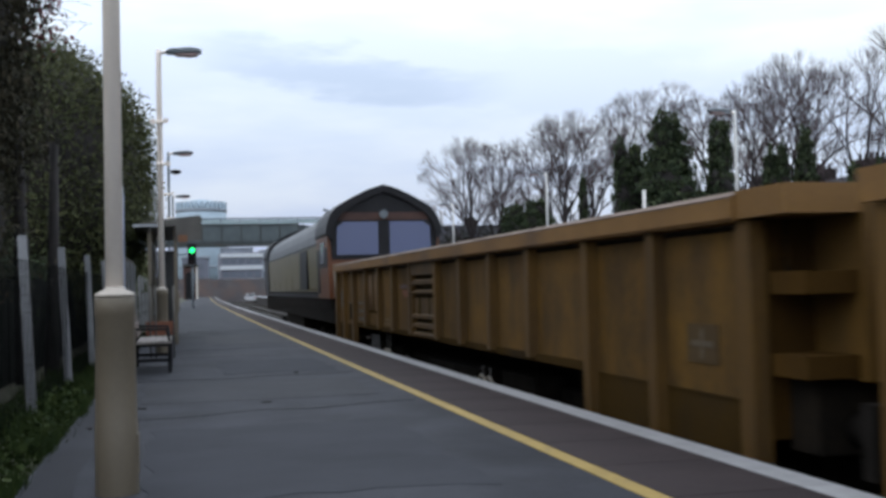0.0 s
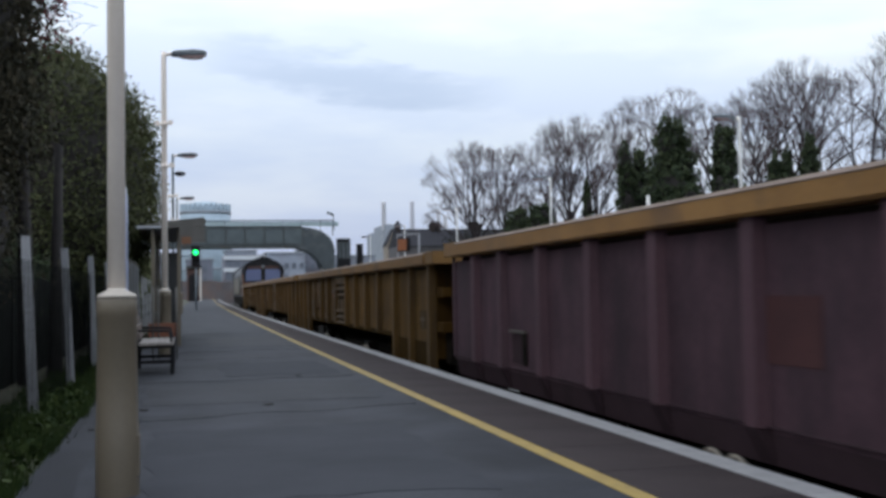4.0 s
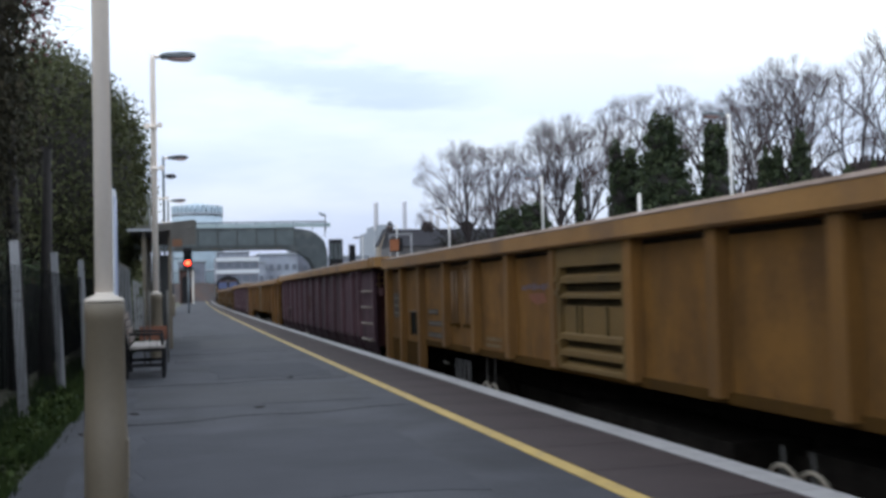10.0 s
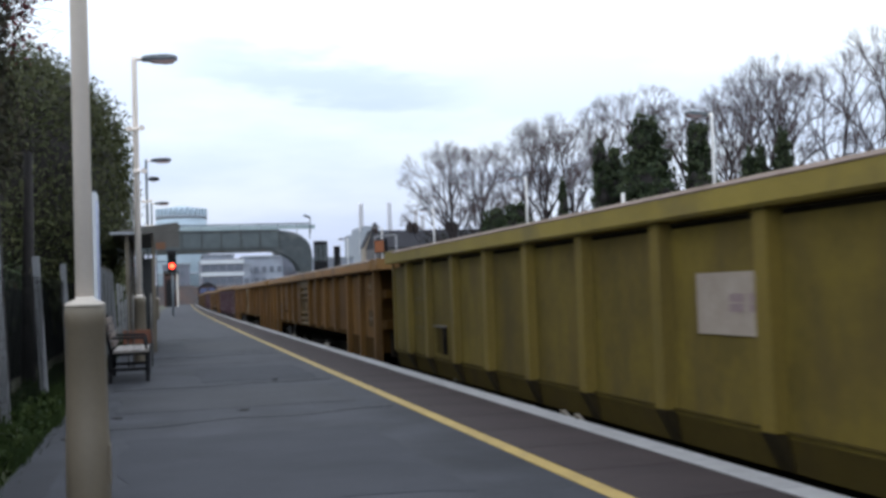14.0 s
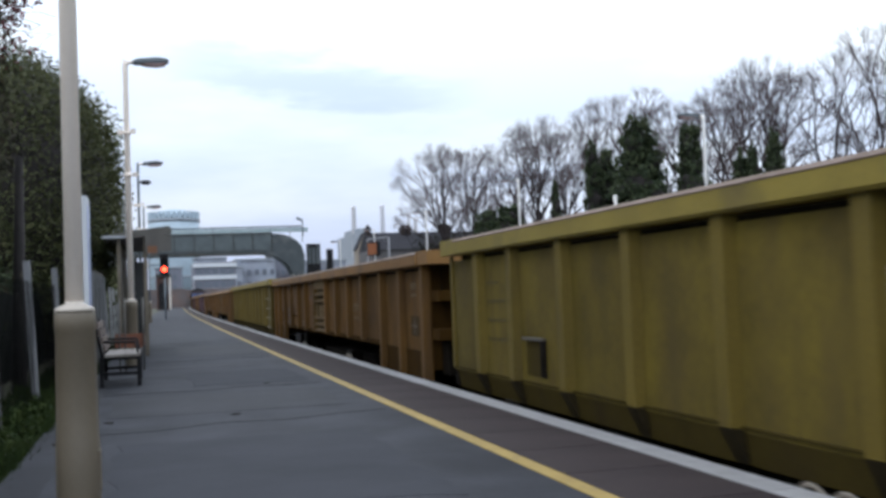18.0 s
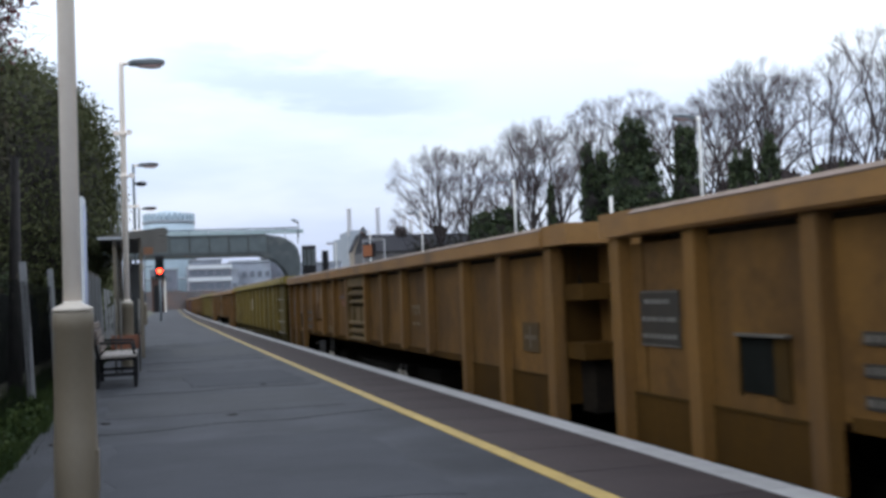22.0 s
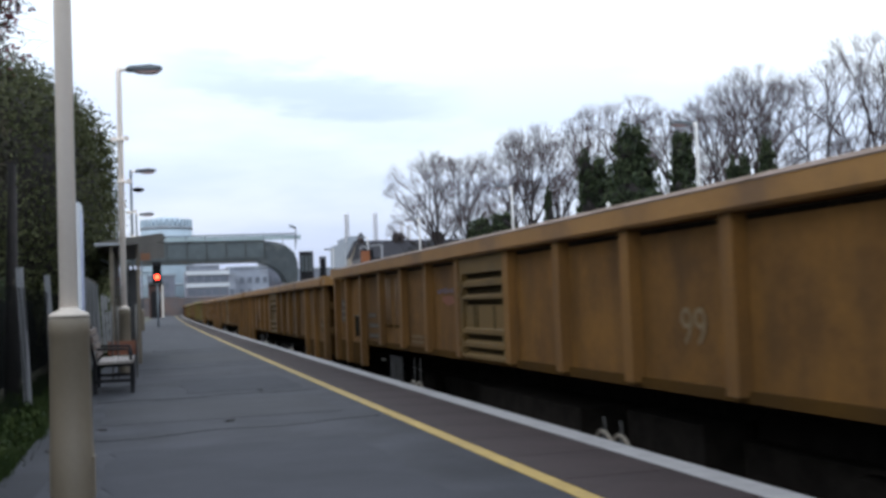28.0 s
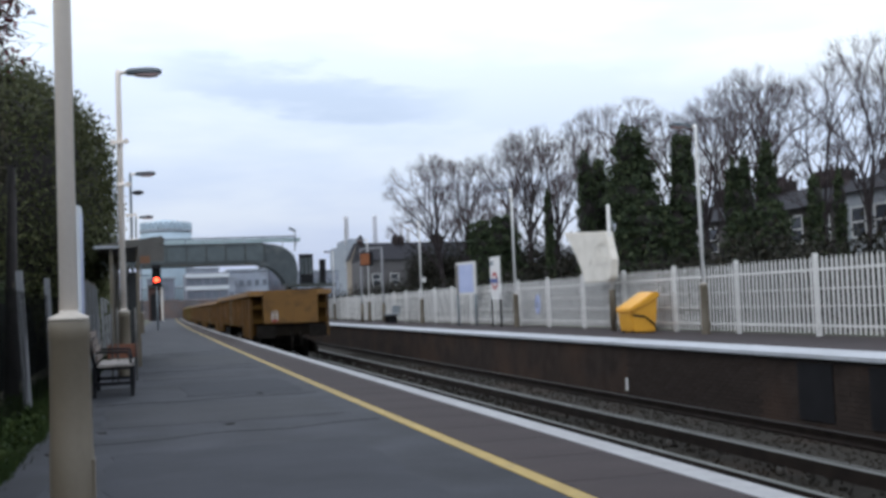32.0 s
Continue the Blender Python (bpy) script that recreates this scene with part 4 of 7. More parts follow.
def noticeboard_left():
    """A tall white poster case seen nearly edge-on behind the first lamp."""
    n = thing("poster_case", "tall white poster case on posts beside the fence", "noticeboard", pose(-0.62, 11.3, 0))
    bm = boxes((-0.025, 0.025, 0, 0.5, 0.85, 2.16))
    bevel(bm, 0.012)
    part("frame", bm, M_HAZE_WHITE, n)
    part("poster", boxes((0.027, 0.031, 0.06, 0.44, 0.95, 2.08)), M_POSTER, n, "pale blue poster")
    for y in (0.05, 0.45):
        part("post", tubes(((-0.0, y, -0.01), (0.0, y, 0.9), 0.025)), M_CONCRETE_POST, n)


noticeboard_left()


def mesh_fence():
    """Concrete posts with dark wire mesh along the back of the near platform."""
    f = thing("mesh_fence", "concrete posts carrying dark wire mesh fencing", "fence", kind="structure")
    bm = bmesh.new()
    box(bm, -0.04, 0.04, -0.04, 0.04, -0.08, 1.56, 0.005)
    bevel(bm, 0.012)
    post = mesh_of(bm, "post", M_CONCRETE_POST)
    ys = [-3.0 + 2.6 * i for i in range(24)]
    for i, y in enumerate(ys):
        piece("post", post, f, pose(-1.385 + bend(y) + 0.018 * max(y - 10, 0) * (y < 22), y, 0, rng.uniform(-0.8, 0.8), rng.uniform(-2.6, -1.8), 0))
    bm = bmesh.new()
    y = 5.0
    while y < 26:
        tube(bm, (-1.335 + bend(y), y, 0.0), (-1.335 + bend(y), y, 1.32), 0.0026, 0.0026, 3, False)
        y += 0.075
    z = 0.05
    while z < 1.3:
        tube(bm, (-1.335, 5, z), (-1.335 + bend(26), 26, z), 0.0022, 0.0022, 3, False)
        z += 0.075
    tagged(part("wire_mesh", bm, M_MESH, f, "dark wire mesh"), kind="stuff")
    # near-black boards added to fill the dark zone behind the wire
    for i in range(120):
        y = -5 + i * 0.5
        b = boxes((-2.05, -2.02 + rng.uniform(-0.01, 0.01), y + 0.004, y + 0.496, -0.15, 1.25 + rng.uniform(-0.05, 0.05)))
        part("board", b, M_BLACK_BOARD, f)


mesh_fence()


def ribbed_fence():
    """Grey ribbed steel sheets behind the bench, up to the shelter."""
    f = thing("ribbed_sheet_fence", "dull grey ribbed steel sheet fence behind the bench", "fence", kind="structure")
    for k in range(5):
        y0 = 15.6 + k * 1.1
        x = -0.98 + bend(y0)
        out = []
        for i in range(12):
            y = y0 + 1.08 * i / 12
            out += [(x + (0.0 if i % 2 else 0.03), y), (x + (0.0 if i % 2 else 0.03), y + 0.07)]
        bm = bmesh.new()
        prism(bm, out + [(x - 0.012, y0 + 1.08), (x - 0.012, y0)], "z", 0.02, 1.55)
        part("sheet", bm, M_SHEET, f)
        part("post", boxes((x - 0.05, x + 0.034, y0 - 0.02, y0 + 0.0, -0.02, 1.6)), M_SHELTER, f)


ribbed_fence()


def palisade():
    """White steel palisade: posts, two rails, pointed pales."""
    f = thing("palisade_fence", "white painted steel palisade fence along the platform", "fence", kind="structure")
    bm = bmesh.new()
    box(bm, -0.05, 0.05, -0.036, 0.036, -0.02, 1.70)
    bevel(bm, 0.008)
    post = mesh_of(bm, "post", M_PALISADE)
    bm = bmesh.new()
    prism(bm, [(-0.029, 0.06), (0.029, 0.06), (0.029, 1.55), (0.0, 1.63), (-0.029, 1.55)], "x", -0.045, -0.032)
    pale = mesh_of(bm, "pale", M_PALISADE)
    far = bmesh.new()
    for i in range(-5, 40):
        y = 0.36 + i * 3.0
        piece("post", post, f, pose(FENCE_R + bend(y), y, 0))
        for z, half in ((0.22, 0.026), (0.62, 0.012), (0.97, 0.012), (1.36, 0.026)):
            b = bmesh.new()
            box(b, FENCE_R + bend(y) - 0.028, FENCE_R + bend(y) + 0.02, y + 0.036, y + 2.964, z - half, z + half)
            part("rail", b, M_PALISADE, f)
        n = 19
        for k in range(n):
            yy = y + 0.05 + (k + 0.5) * 2.90 / n
            if 8 < yy < 51:
                piece("pale", pale, f, pose(FENCE_R + bend(yy), yy, 0, rng.uniform(-0.4, 0.4), 0, 0))
            else:
                x = FENCE_R + bend(yy)
                box(far, x - 0.045, x - 0.032, yy - 0.027, yy + 0.027, 0.08, 1.6)
    tagged(part("far_pales", far, M_PALISADE, f), kind="stuff")


palisade()


def grit_bin():
    """A yellow grit bin with a sloped hinged lid."""
    b = thing("grit_bin", "bright yellow plastic grit bin with sloped lid", "grit bin", pose(12.3 + bend(25), 24.95, 0, 0, 0, -90))
    bm = bmesh.new()
    prism(bm, [(-0.36, 0.02), (0.36, 0.02), (0.44, 0.70), (0.44, 0.84), (-0.46, 0.50)], "x", -0.40, 0.40)
    bmesh.ops.scale(bm, vec=(1, 0.86, 1.06), verts=bm.verts[:])
    bevel(bm, 0.03, 2)
    part("body", bm, M_BIN, b)
    bm = bmesh.new()
    prism(bm, [(-0.50, 0.50), (-0.50, 0.60), (0.34, 1.0), (0.50, 0.98), (0.50, 0.86)], "x", -0.45, 0.45)
    bmesh.ops.scale(bm, vec=(1, 0.86, 1.06), verts=bm.verts[:])
    bevel(bm, 0.03, 2)
    part("lid", bm, M_BIN, b)
    for x in (-0.27, 0.27):
        part("foot", boxes((x - 0.08, x + 0.08, -0.3, 0.3, -0.01, 0.05)), M_BLACK, b)
    bm = bmesh.new()
    prism(bm, [(-0.40, 0.42), (0.0, 0.36), (0.3, 0.16), (0.36, 0.04), (0.40, 0.04), (0.34, 0.2), (0.0, 0.42), (-0.42, 0.47)], "x", 0.398, 0.412)
    bmesh.ops.scale(bm, vec=(1, 0.86, 1.06), verts=bm.verts[:])
    part("moulding", bm, M_BLACK, b, "dark curved seam line")


grit_bin()


def mirror_canopy():
    """A cream curved hood on a post that shields a monitor."""
    m = thing("monitor_hood", "cream curved steel hood on a white post by the fence", "monitor hood", pose(12.45 + bend(27), 26.8, 0))
    bm = bmesh.new()
    lathe(bm, [(0.09, -0.02), (0.09, 1.15), (0.085, 1.17)], 18)
    part("base_sleeve", bm, M_TAUPE, m)
    bm = bmesh.new()
    tube(bm, (0, 0, 1.15), (0, 0, 3.55), 0.055, 0.05, 14)
    part("post", bm, M_PALISADE, m)
    bm = bmesh.new()
    out = [(0.0, 2.80), (3.0, 2.98), (2.70, 2.74), (2.40, 2.46), (2.10, 2.16), (1.86, 1.86), (1.68, 1.58), (1.56, 1.38), (0.0, 1.38), (-0.22, 1.5), (-0.3, 2.0), (-0.1, 2.5)]
    prism(bm, out, "x", -0.12, 0.12)
    bevel(bm, 0.03, 2)
    part("hood", bm, M_FASCIA, m, "cream hood panel")
    part("bracket", boxes((-0.15, -0.12, -0.05, 0.75, 1.9, 2.1), (-0.15, -0.12, 0.05, 0.6, 2.45, 2.6)), M_FASCIA, m)


mirror_canopy()


def poster_board():
    b = thing("poster_board", "white-framed poster board with pale blue poster", "noticeboard", pose(12.5 + bend(40), 41.0, 0, 0, 0, 14))
    part("backing", boxes((-0.03, 0.03, -0.75, 0.75, 1.25, 2.6)), M_PALISADE, b)
    part("poster", boxes((-0.045, -0.032, -0.62, 0.52, 1.35, 2.5)), M_POSTER, b, "pale blue printed poster")
    part("strip", boxes((-0.046, -0.032, 0.56, 0.70, 1.3, 2.5)), M_GREY_PAINT, b)
    for y in (-0.7, 0.7):
        part("post", tubes(((0, y, -0.01), (0, y, 1.3), 0.05)), M_LAMP_GREY, b)


poster_board()


def name_sign():
    """A tall white sign with a coloured roundel on two posts."""
    s = thing("station_sign", "tall white sign with red and blue roundel on dark posts", "sign", pose(12.5 + bend(37), 37.2, 0))
    part("board", boxes((-0.025, 0.025, -0.54, 0.54, 1.02, 2.62)), M_SIGN_WHITE, s)
    bm = bmesh.new()
    tube(bm, (-0.03, 0, 1.72), (-0.04, 0, 1.72), 0.34, 0.34, 24)
    part("roundel", bm, M_SIGN_RED, s, "red disc")
    bm = bmesh.new()
    tube(bm, (-0.042, 0, 1.72), (-0.046, 0, 1.72), 0.21, 0.21, 24)
    part("roundel_centre", bm, M_SIGN_WHITE, s)
    part("bar", boxes((-0.054, -0.048, -0.44, 0.44, 1.64, 1.80)), M_SIGN_BLUE, s, "blue bar")
    part("arrow_mark", boxes((-0.034, -0.027, 0.15, 0.5, 2.3, 2.48)), M_LAMP_GREY, s)
    for y in (-0.48, 0.48):
        part("post", tubes(((0.0, y, -0.01), (0.0, y, 1.2), 0.035)), M_BLACK, s)


name_sign()


def indicator_frame():
    """A goal-post frame with an orange departure display."""
    y = 60.0
    g = thing("departure_indicator", "white portal frame with an orange lit departure display", "departure board", pose(12.4 + bend(y), y, 0, 0, 0, 32))
    part("post", tubes(((0, -0.9, -0.01), (0, -0.9, 4.3), 0.05)), M_CONCRETE_POST, g)
    part("post", tubes(((0, 0.9, -0.01), (0, 0.9, 4.3), 0.05)), M_CONCRETE_POST, g)
    part("beam", tubes(((0, -0.9, 4.3), (0, 0.9, 4.3), 0.05)), M_CONCRETE_POST, g)
    for yy in (-0.9, 0.9):
        part("base_sleeve", tubes(((0, yy, -0.01), (0, yy, 1.1), 0.1)), M_TAUPE, g)
    part("cabinet", boxes((-0.12, 0.12, -0.05, 0.82, 3.30, 4.10)), M_BLACK, g)
    part("screen", boxes((-0.135, -0.121, 0.02, 0.76, 3.37, 4.03)), M_ORANGE_LED, g, "orange lit display")


indicator_frame()


def small_fence_things():
    y = 34.24
    n = thing("life_notice", "small pale rounded notice fixed to the white fence", "notice", pose(FENCE_R + bend(y) - 0.08, y, 0.79, 8))
    bm = bmesh.new()
    tube(bm, (0, 0, 0), (0.03, 0, 0), 0.30, 0.30, 20)
    bmesh.ops.scale(bm, vec=(1, 0.8, 1.15), verts=bm.verts[:])
    part("plate", bm, M_POSTER, n)
    part("text_bar", boxes((-0.008, -0.002, -0.12, 0.12, -0.02, 0.04), (-0.008, -0.002, -0.10, 0.10, -0.11, -0.07)), M_GREY_PAINT, n)
    b = thing("platform_seat", "grey metal bench seat on the opposite platform", "bench", pose(12.2 + bend(54), 54.0, 0, 0, 0, 180))
    part("seat", boxes((0.0, 0.45, 0, 1.5, 0.42, 0.47)), M_LAMP_GREY, b)
    part("back", boxes((-0.08, -0.03, 0, 1.5, 0.5, 0.9)), M_LAMP_GREY, b)
    for yy in (0.15, 1.3):
        part("leg", boxes((0.05, 0.4, yy, yy + 0.06, -0.01, 0.42)), M_BLACK, b)


small_fence_things()


# ---- the signal at the platform's end ----
def signal():
    """A colour-light signal: two lenses, a hood over each, and a blind that covers the unlit one."""
    s = thing("colour_light_signal", "black colour-light railway signal on a grey post", "railway signal", pose(0.91, 66.0, 0))
    part("post", tubes(((0.02, 0.25, -0.01), (0.02, 0.25, 3.0), 0.06)), M_LAMP_GREY, s)
    bm = boxes((-0.26, 0.26, 0.0, 0.25, 2.66, 3.98))
    bevel(bm, 0.04)
    part("backboard", bm, M_BLACK, s)
    for z, mat, lab in ((3.57, M_SIGNAL_GREEN, "green lens"), (3.05, M_SIGNAL_RED, "red lens")):
        bm = bmesh.new()
        tube(bm, (0, -0.005, z), (0, -0.05, z), 0.15, 0.15, 20)
        part("lens", bm, mat, s, lab)
        bm = bmesh.new()
        prism(bm, [(math.cos(a) * 0.19, z + math.sin(a) * 0.19) for a in np.linspace(-0.2, math.pi + 0.2, 14)] + [(math.cos(a) * 0.17, z + math.sin(a) * 0.17) for a in np.linspace(math.pi + 0.2, -0.2, 14)], "y", -0.3, 0.0)
        part("hood", bm, M_BLACK, s)
    part("bracket", boxes((-0.9, -0.27, 0.1, 0.16, 3.3, 3.36)), M_BLACK, s)
    part("marker_plate", boxes((-1.15, -0.9, 0.08, 0.12, 3.15, 3.5)), M_SIGN_WHITE, s)
    blind = part("blind", boxes((-0.19, 0.19, -0.072, -0.058, -0.19, 0.19)), M_BLACK, s, "black blind over the unlit lens")
    return blind


signal_blind = signal()


# ---- the footbridge and what stands beyond ----
def footbridge():
    y = 75.0
    f = thing("footbridge", "dark grey enclosed steel footbridge over the line", "footbridge", pose(0, y, 0))
    outer = [(-3.0, 4.22), (7.95, 4.22), (8.6, 4.07), (9.2, 3.76), (9.65, 3.3), (9.95, 2.72), (10.8, 2.72), (10.84, 4.02), (10.64, 4.70), (10.4, 5.0), (10.1, 5.24), (9.8, 5.41), (9.45, 5.54), (8.9, 5.64), (8.3, 5.68), (-3.0, 5.68)]
    bm = bmesh.new()
    prism(bm, outer, "y", 0.0, 0.12)
    part("near_parapet", bm, M_FOOTBRIDGE, f)
    bm = bmesh.new()
    prism(bm, outer, "y", 2.0, 2.12)
    part("far_parapet", bm, M_FOOTBRIDGE, f)
    part("deck", boxes((-3.0, 8.2, 0.121, 1.999, 4.25, 4.40)), M_STEEL_DARK, f)
    for i in range(7):
        x = -0.9 + i * 1.35
        part("panel", boxes((x, x + 1.26, -0.03, -0.002, 4.52, 5.50)), M_BRIDGE_PANEL, f)
        part("stiffener", boxes((x + 1.275, x + 1.335, -0.07, -0.002, 4.40, 5.66)), M_STEEL_DARK, f)
    part("girder", boxes((-3.0, 8.0, -0.08, -0.005, 4.20, 4.38)), M_STEEL_DARK, f)
    part("coping_rail", boxes((-3.0, 8.5, -0.06, 0.16, 5.684, 5.74)), M_STEEL_DARK, f)
    for x in [-1.0 + 1.35 * i for i in range(9)] + [10.7]:
        part("roof_post", tubes(((x, 0.06, 5.0), (x, 0.06, 6.10), 0.03)), M_LAMP_GREY, f)
    for i in range(9):
        part("glazing", boxes((-1.0 + 1.35 * i + 0.04, -1.0 + 1.35 * i + 1.31, 0.05, 0.07, 5.745, 6.05)), M_BRIDGE_GLASS, f, "pale glazed screen")
    part("handrail", tubes(((-3.0, 0.06, 6.10), (10.75, 0.06, 6.16), 0.05)), M_LAMP_GREY, f)
    part("handrail", tubes(((-3.0, 2.06, 6.10), (10.75, 2.06, 6.16), 0.05)), M_LAMP_GREY, f)
    # the stair comes down along the far platform
    for yy in (2.2, 3.9):
        bm = bmesh.new()
        prism(bm, [(yy, 2.5), (yy + 5.4, -0.1), (yy + 5.4, 0.9), (yy, 3.3)], "x", 10.9 if yy < 3 else 13.0, 11.0 if yy < 3 else 13.1)
        part("stair_string", bm, M_FOOTBRIDGE, f)
    for i in range(13):
        part("stair_tread", boxes((11.0, 13.0, 2.2 + i * 0.4, 2.65 + i * 0.4, 2.34 - i * 0.18, 2.42 - i * 0.18)), M_STEEL_DARK, f)
    for x, yy in ((10.3, 0.3), (10.3, 1.9), (-0.9, 0.3), (-0.9, 1.9)):
        part("column", boxes((x - 0.12, x + 0.12, yy - 0.12, yy + 0.12, -0.05, 4.4)), M_STEEL_DARK, f)
    part("landing_screen", boxes((10.98, 11.98, 0.1, 0.2, 2.72, 4.85)), M_BLACK, f)
    part("signal_back", boxes((12.45, 12.9, 0.1, 0.3, 2.72, 4.45)), M_BLACK, f, "black back of a signal head")
    for i in range(3):
        part("screen_window", boxes((11.06 + i * 0.31, 11.28 + i * 0.31, 0.06, 0.098, 3.4, 4.6)), M_FOOTBRIDGE, f)
    part("landing", boxes((10.0, 13.6, 0.0, 2.2, 2.5, 2.72)), M_STEEL_DARK, f)
    # lamp on the bridge end
    part("bridge_lamp", tubes(((10.75, 0, 5.4), (10.75, 0, 6.6), 0.04), ((10.75, 0, 6.55), (10.3, 0, 6.75), 0.09)), M_LAMP_GREY, f)


footbridge()


def lineside_hut():
    """A tall narrow brown brick hut with a pale corner post, far along behind the footbridge."""
    k = thing("lineside_hut", "tall brown brick hut with a pale corner post beyond the footbridge", "hut", pose(0.85, 150.0, 0))
    part("wall", boxes((0.1, 1.9, 0.1, 6.0, -0.3, 4.6)), M_BRICK_RED, k)
    part("corner_post", boxes((1.78, 2.02, -0.06, 0.098, -0.3, 4.6)), M_FASCIA, k, "pale corner post")
    part("canopy", boxes((0.0, 2.1, -0.3, 6.2, 4.602, 4.95)), M_STEEL_DARK, k, "dark flat canopy")
    bm = bmesh.new()
    prism(bm, [(0.35, 0.0), (1.55, 0.0), (1.55, 3.2)] + [(0.95 + 0.6 * math.cos(a), 3.2 + 0.6 * math.sin(a)) for a in np.linspace(0.2, math.pi - 0.2, 8)] + [(0.35, 3.2)], "y", 0.04, 0.098)
    part("doorway", bm, M_BLACK, k, "dark arched doorway")
    part("window", boxes((1.6, 1.74, 0.05, 0.098, 2.2, 3.6)), M_FAR_GLASS, k)


lineside_hut()


def far_buildings():
    # gasholder
    g = thing("gasholder", "pale blue cylindrical gas holder with a crenellated rim", "gas holder", pose(7.5, 320, 0))
    bm = bmesh.new()
    lathe(bm, [(7.4, -1), (7.4, 24.5), (7.2, 24.6)], 40)
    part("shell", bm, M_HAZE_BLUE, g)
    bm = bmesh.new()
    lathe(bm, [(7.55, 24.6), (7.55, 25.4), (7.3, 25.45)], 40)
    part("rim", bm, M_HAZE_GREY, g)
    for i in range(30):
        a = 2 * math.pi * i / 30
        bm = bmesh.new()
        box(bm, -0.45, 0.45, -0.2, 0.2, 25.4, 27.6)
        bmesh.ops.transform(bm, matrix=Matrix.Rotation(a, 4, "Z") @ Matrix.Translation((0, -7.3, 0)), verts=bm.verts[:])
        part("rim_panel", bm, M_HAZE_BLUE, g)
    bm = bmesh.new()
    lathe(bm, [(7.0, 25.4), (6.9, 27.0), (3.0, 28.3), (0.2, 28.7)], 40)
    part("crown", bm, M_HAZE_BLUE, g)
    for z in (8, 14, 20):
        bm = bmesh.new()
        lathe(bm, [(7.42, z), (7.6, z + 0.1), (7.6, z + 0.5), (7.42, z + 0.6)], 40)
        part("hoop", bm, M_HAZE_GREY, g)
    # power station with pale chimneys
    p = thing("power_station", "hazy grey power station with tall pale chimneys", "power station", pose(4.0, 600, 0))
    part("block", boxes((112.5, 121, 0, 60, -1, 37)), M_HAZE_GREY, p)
    part("block", boxes((121, 180, 5, 60, -1, 26)), M_HAZE_GREY, p)
    part("wash_tower", boxes((113.5, 119.5, 3, 40, 37, 40)), M_HAZE_GREY, p)
    for x, y, top in ((114.0, 10, 54), (138, 40, 57), (160, 60, 53), (172, 90, 52)):
        bm = bmesh.new()
        lathe(bm, [(1.7, 24), (1.2, top - 1.5), (1.4, top - 1.2), (1.4, top), (1.1, top)], 24, (x, y, 0))
        part("chimney", bm, M_CHIMNEY, p, "tall pale fluted chimney")
    # office block with white bands beyond the bridge
    o = thing("office_block", "pale office block with white concrete bands", "office building", pose(0, 210, 0))
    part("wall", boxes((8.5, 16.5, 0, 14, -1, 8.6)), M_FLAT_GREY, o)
    for z in (2.6, 5.2, 7.6):
        part("band", boxes((8.3, 16.7, -0.3, -0.004, z, z + 0.8)), M_HAZE_WHITE, o)
    for i in range(5):
        for z in (3.6, 6.2):
            part("window", boxes((8.8 + i * 1.55, 10.0 + i * 1.55, -0.12, -0.004, z, z + 1.2)), M_FAR_GLASS, o)
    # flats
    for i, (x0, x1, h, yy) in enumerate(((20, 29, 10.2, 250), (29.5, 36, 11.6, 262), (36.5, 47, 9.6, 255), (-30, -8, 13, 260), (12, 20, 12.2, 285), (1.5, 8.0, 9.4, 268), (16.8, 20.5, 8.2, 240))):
        a = thing("apartment_block", "distant flats with haze put into their pale grey-blue colour", "apartment building", pose(0, yy, 0), "distant flats")
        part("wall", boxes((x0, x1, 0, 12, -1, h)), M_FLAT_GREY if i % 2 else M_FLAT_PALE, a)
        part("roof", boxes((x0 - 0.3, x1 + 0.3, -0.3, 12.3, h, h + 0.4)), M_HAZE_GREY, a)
        n = int((x1 - x0) / 1.8)
        for k in range(n):
            for z in np.arange(1.0, h - 2, 2.8):
                part("window", boxes((x0 + 0.5 + k * 1.8, x0 + 1.5 + k * 1.8, -0.08, -0.003, z, z + 1.4)), M_FAR_GLASS, a)
    # far low retaining wall beyond the platform's end
    w = thing("retaining_wall", "grey wall beside the line beyond the station", "wall", kind="structure")
    part("wall", boxes((-8, 6.5, 196, 197, -1.2, 3.4)), M_FAR_WALL, w)
    part("wall", boxes((19, 60, 180, 181, -1.2, 2.6)), M_FAR_WALL, w)
    part("wall", boxes((6.6, 17.0, 204, 205, -1.2, 3.3)), M_FAR_WALL, w)
    v = thing("parked_car", "white car parked beside the line beyond the platform", "car", pose(12.1, 178, -0.9))
    bm = boxes((-0.86, 0.86, 0, 4.1, 0.28, 0.86))
    bevel(bm, 0.10, 2)
    part("body", bm, M_CAR, v)
    bm = boxes((-0.74, 0.74, 0.55, 3.1, 0.85, 1.40, 0.16))
    bevel(bm, 0.06, 2)
    part("cabin", bm, M_CAR, v)
    part("windscreen", boxes((-0.56, 0.56, 0.56, 0.60, 0.95, 1.26)), M_WINDOW, v)
    for x in (-0.8, 0.62):
        part("tail_lamp", boxes((x, x + 0.18, -0.03, 0.03, 0.62, 0.74)), M_SIGN_RED, v)
    for x in (-0.84, 0.66):
        for y in (0.75, 3.3):
            part("wheel", tubes(((x, y, 0.30), (x + 0.18, y, 0.30), 0.30)), M_BLACK, v)


far_buildings()


TURNED = 90.0


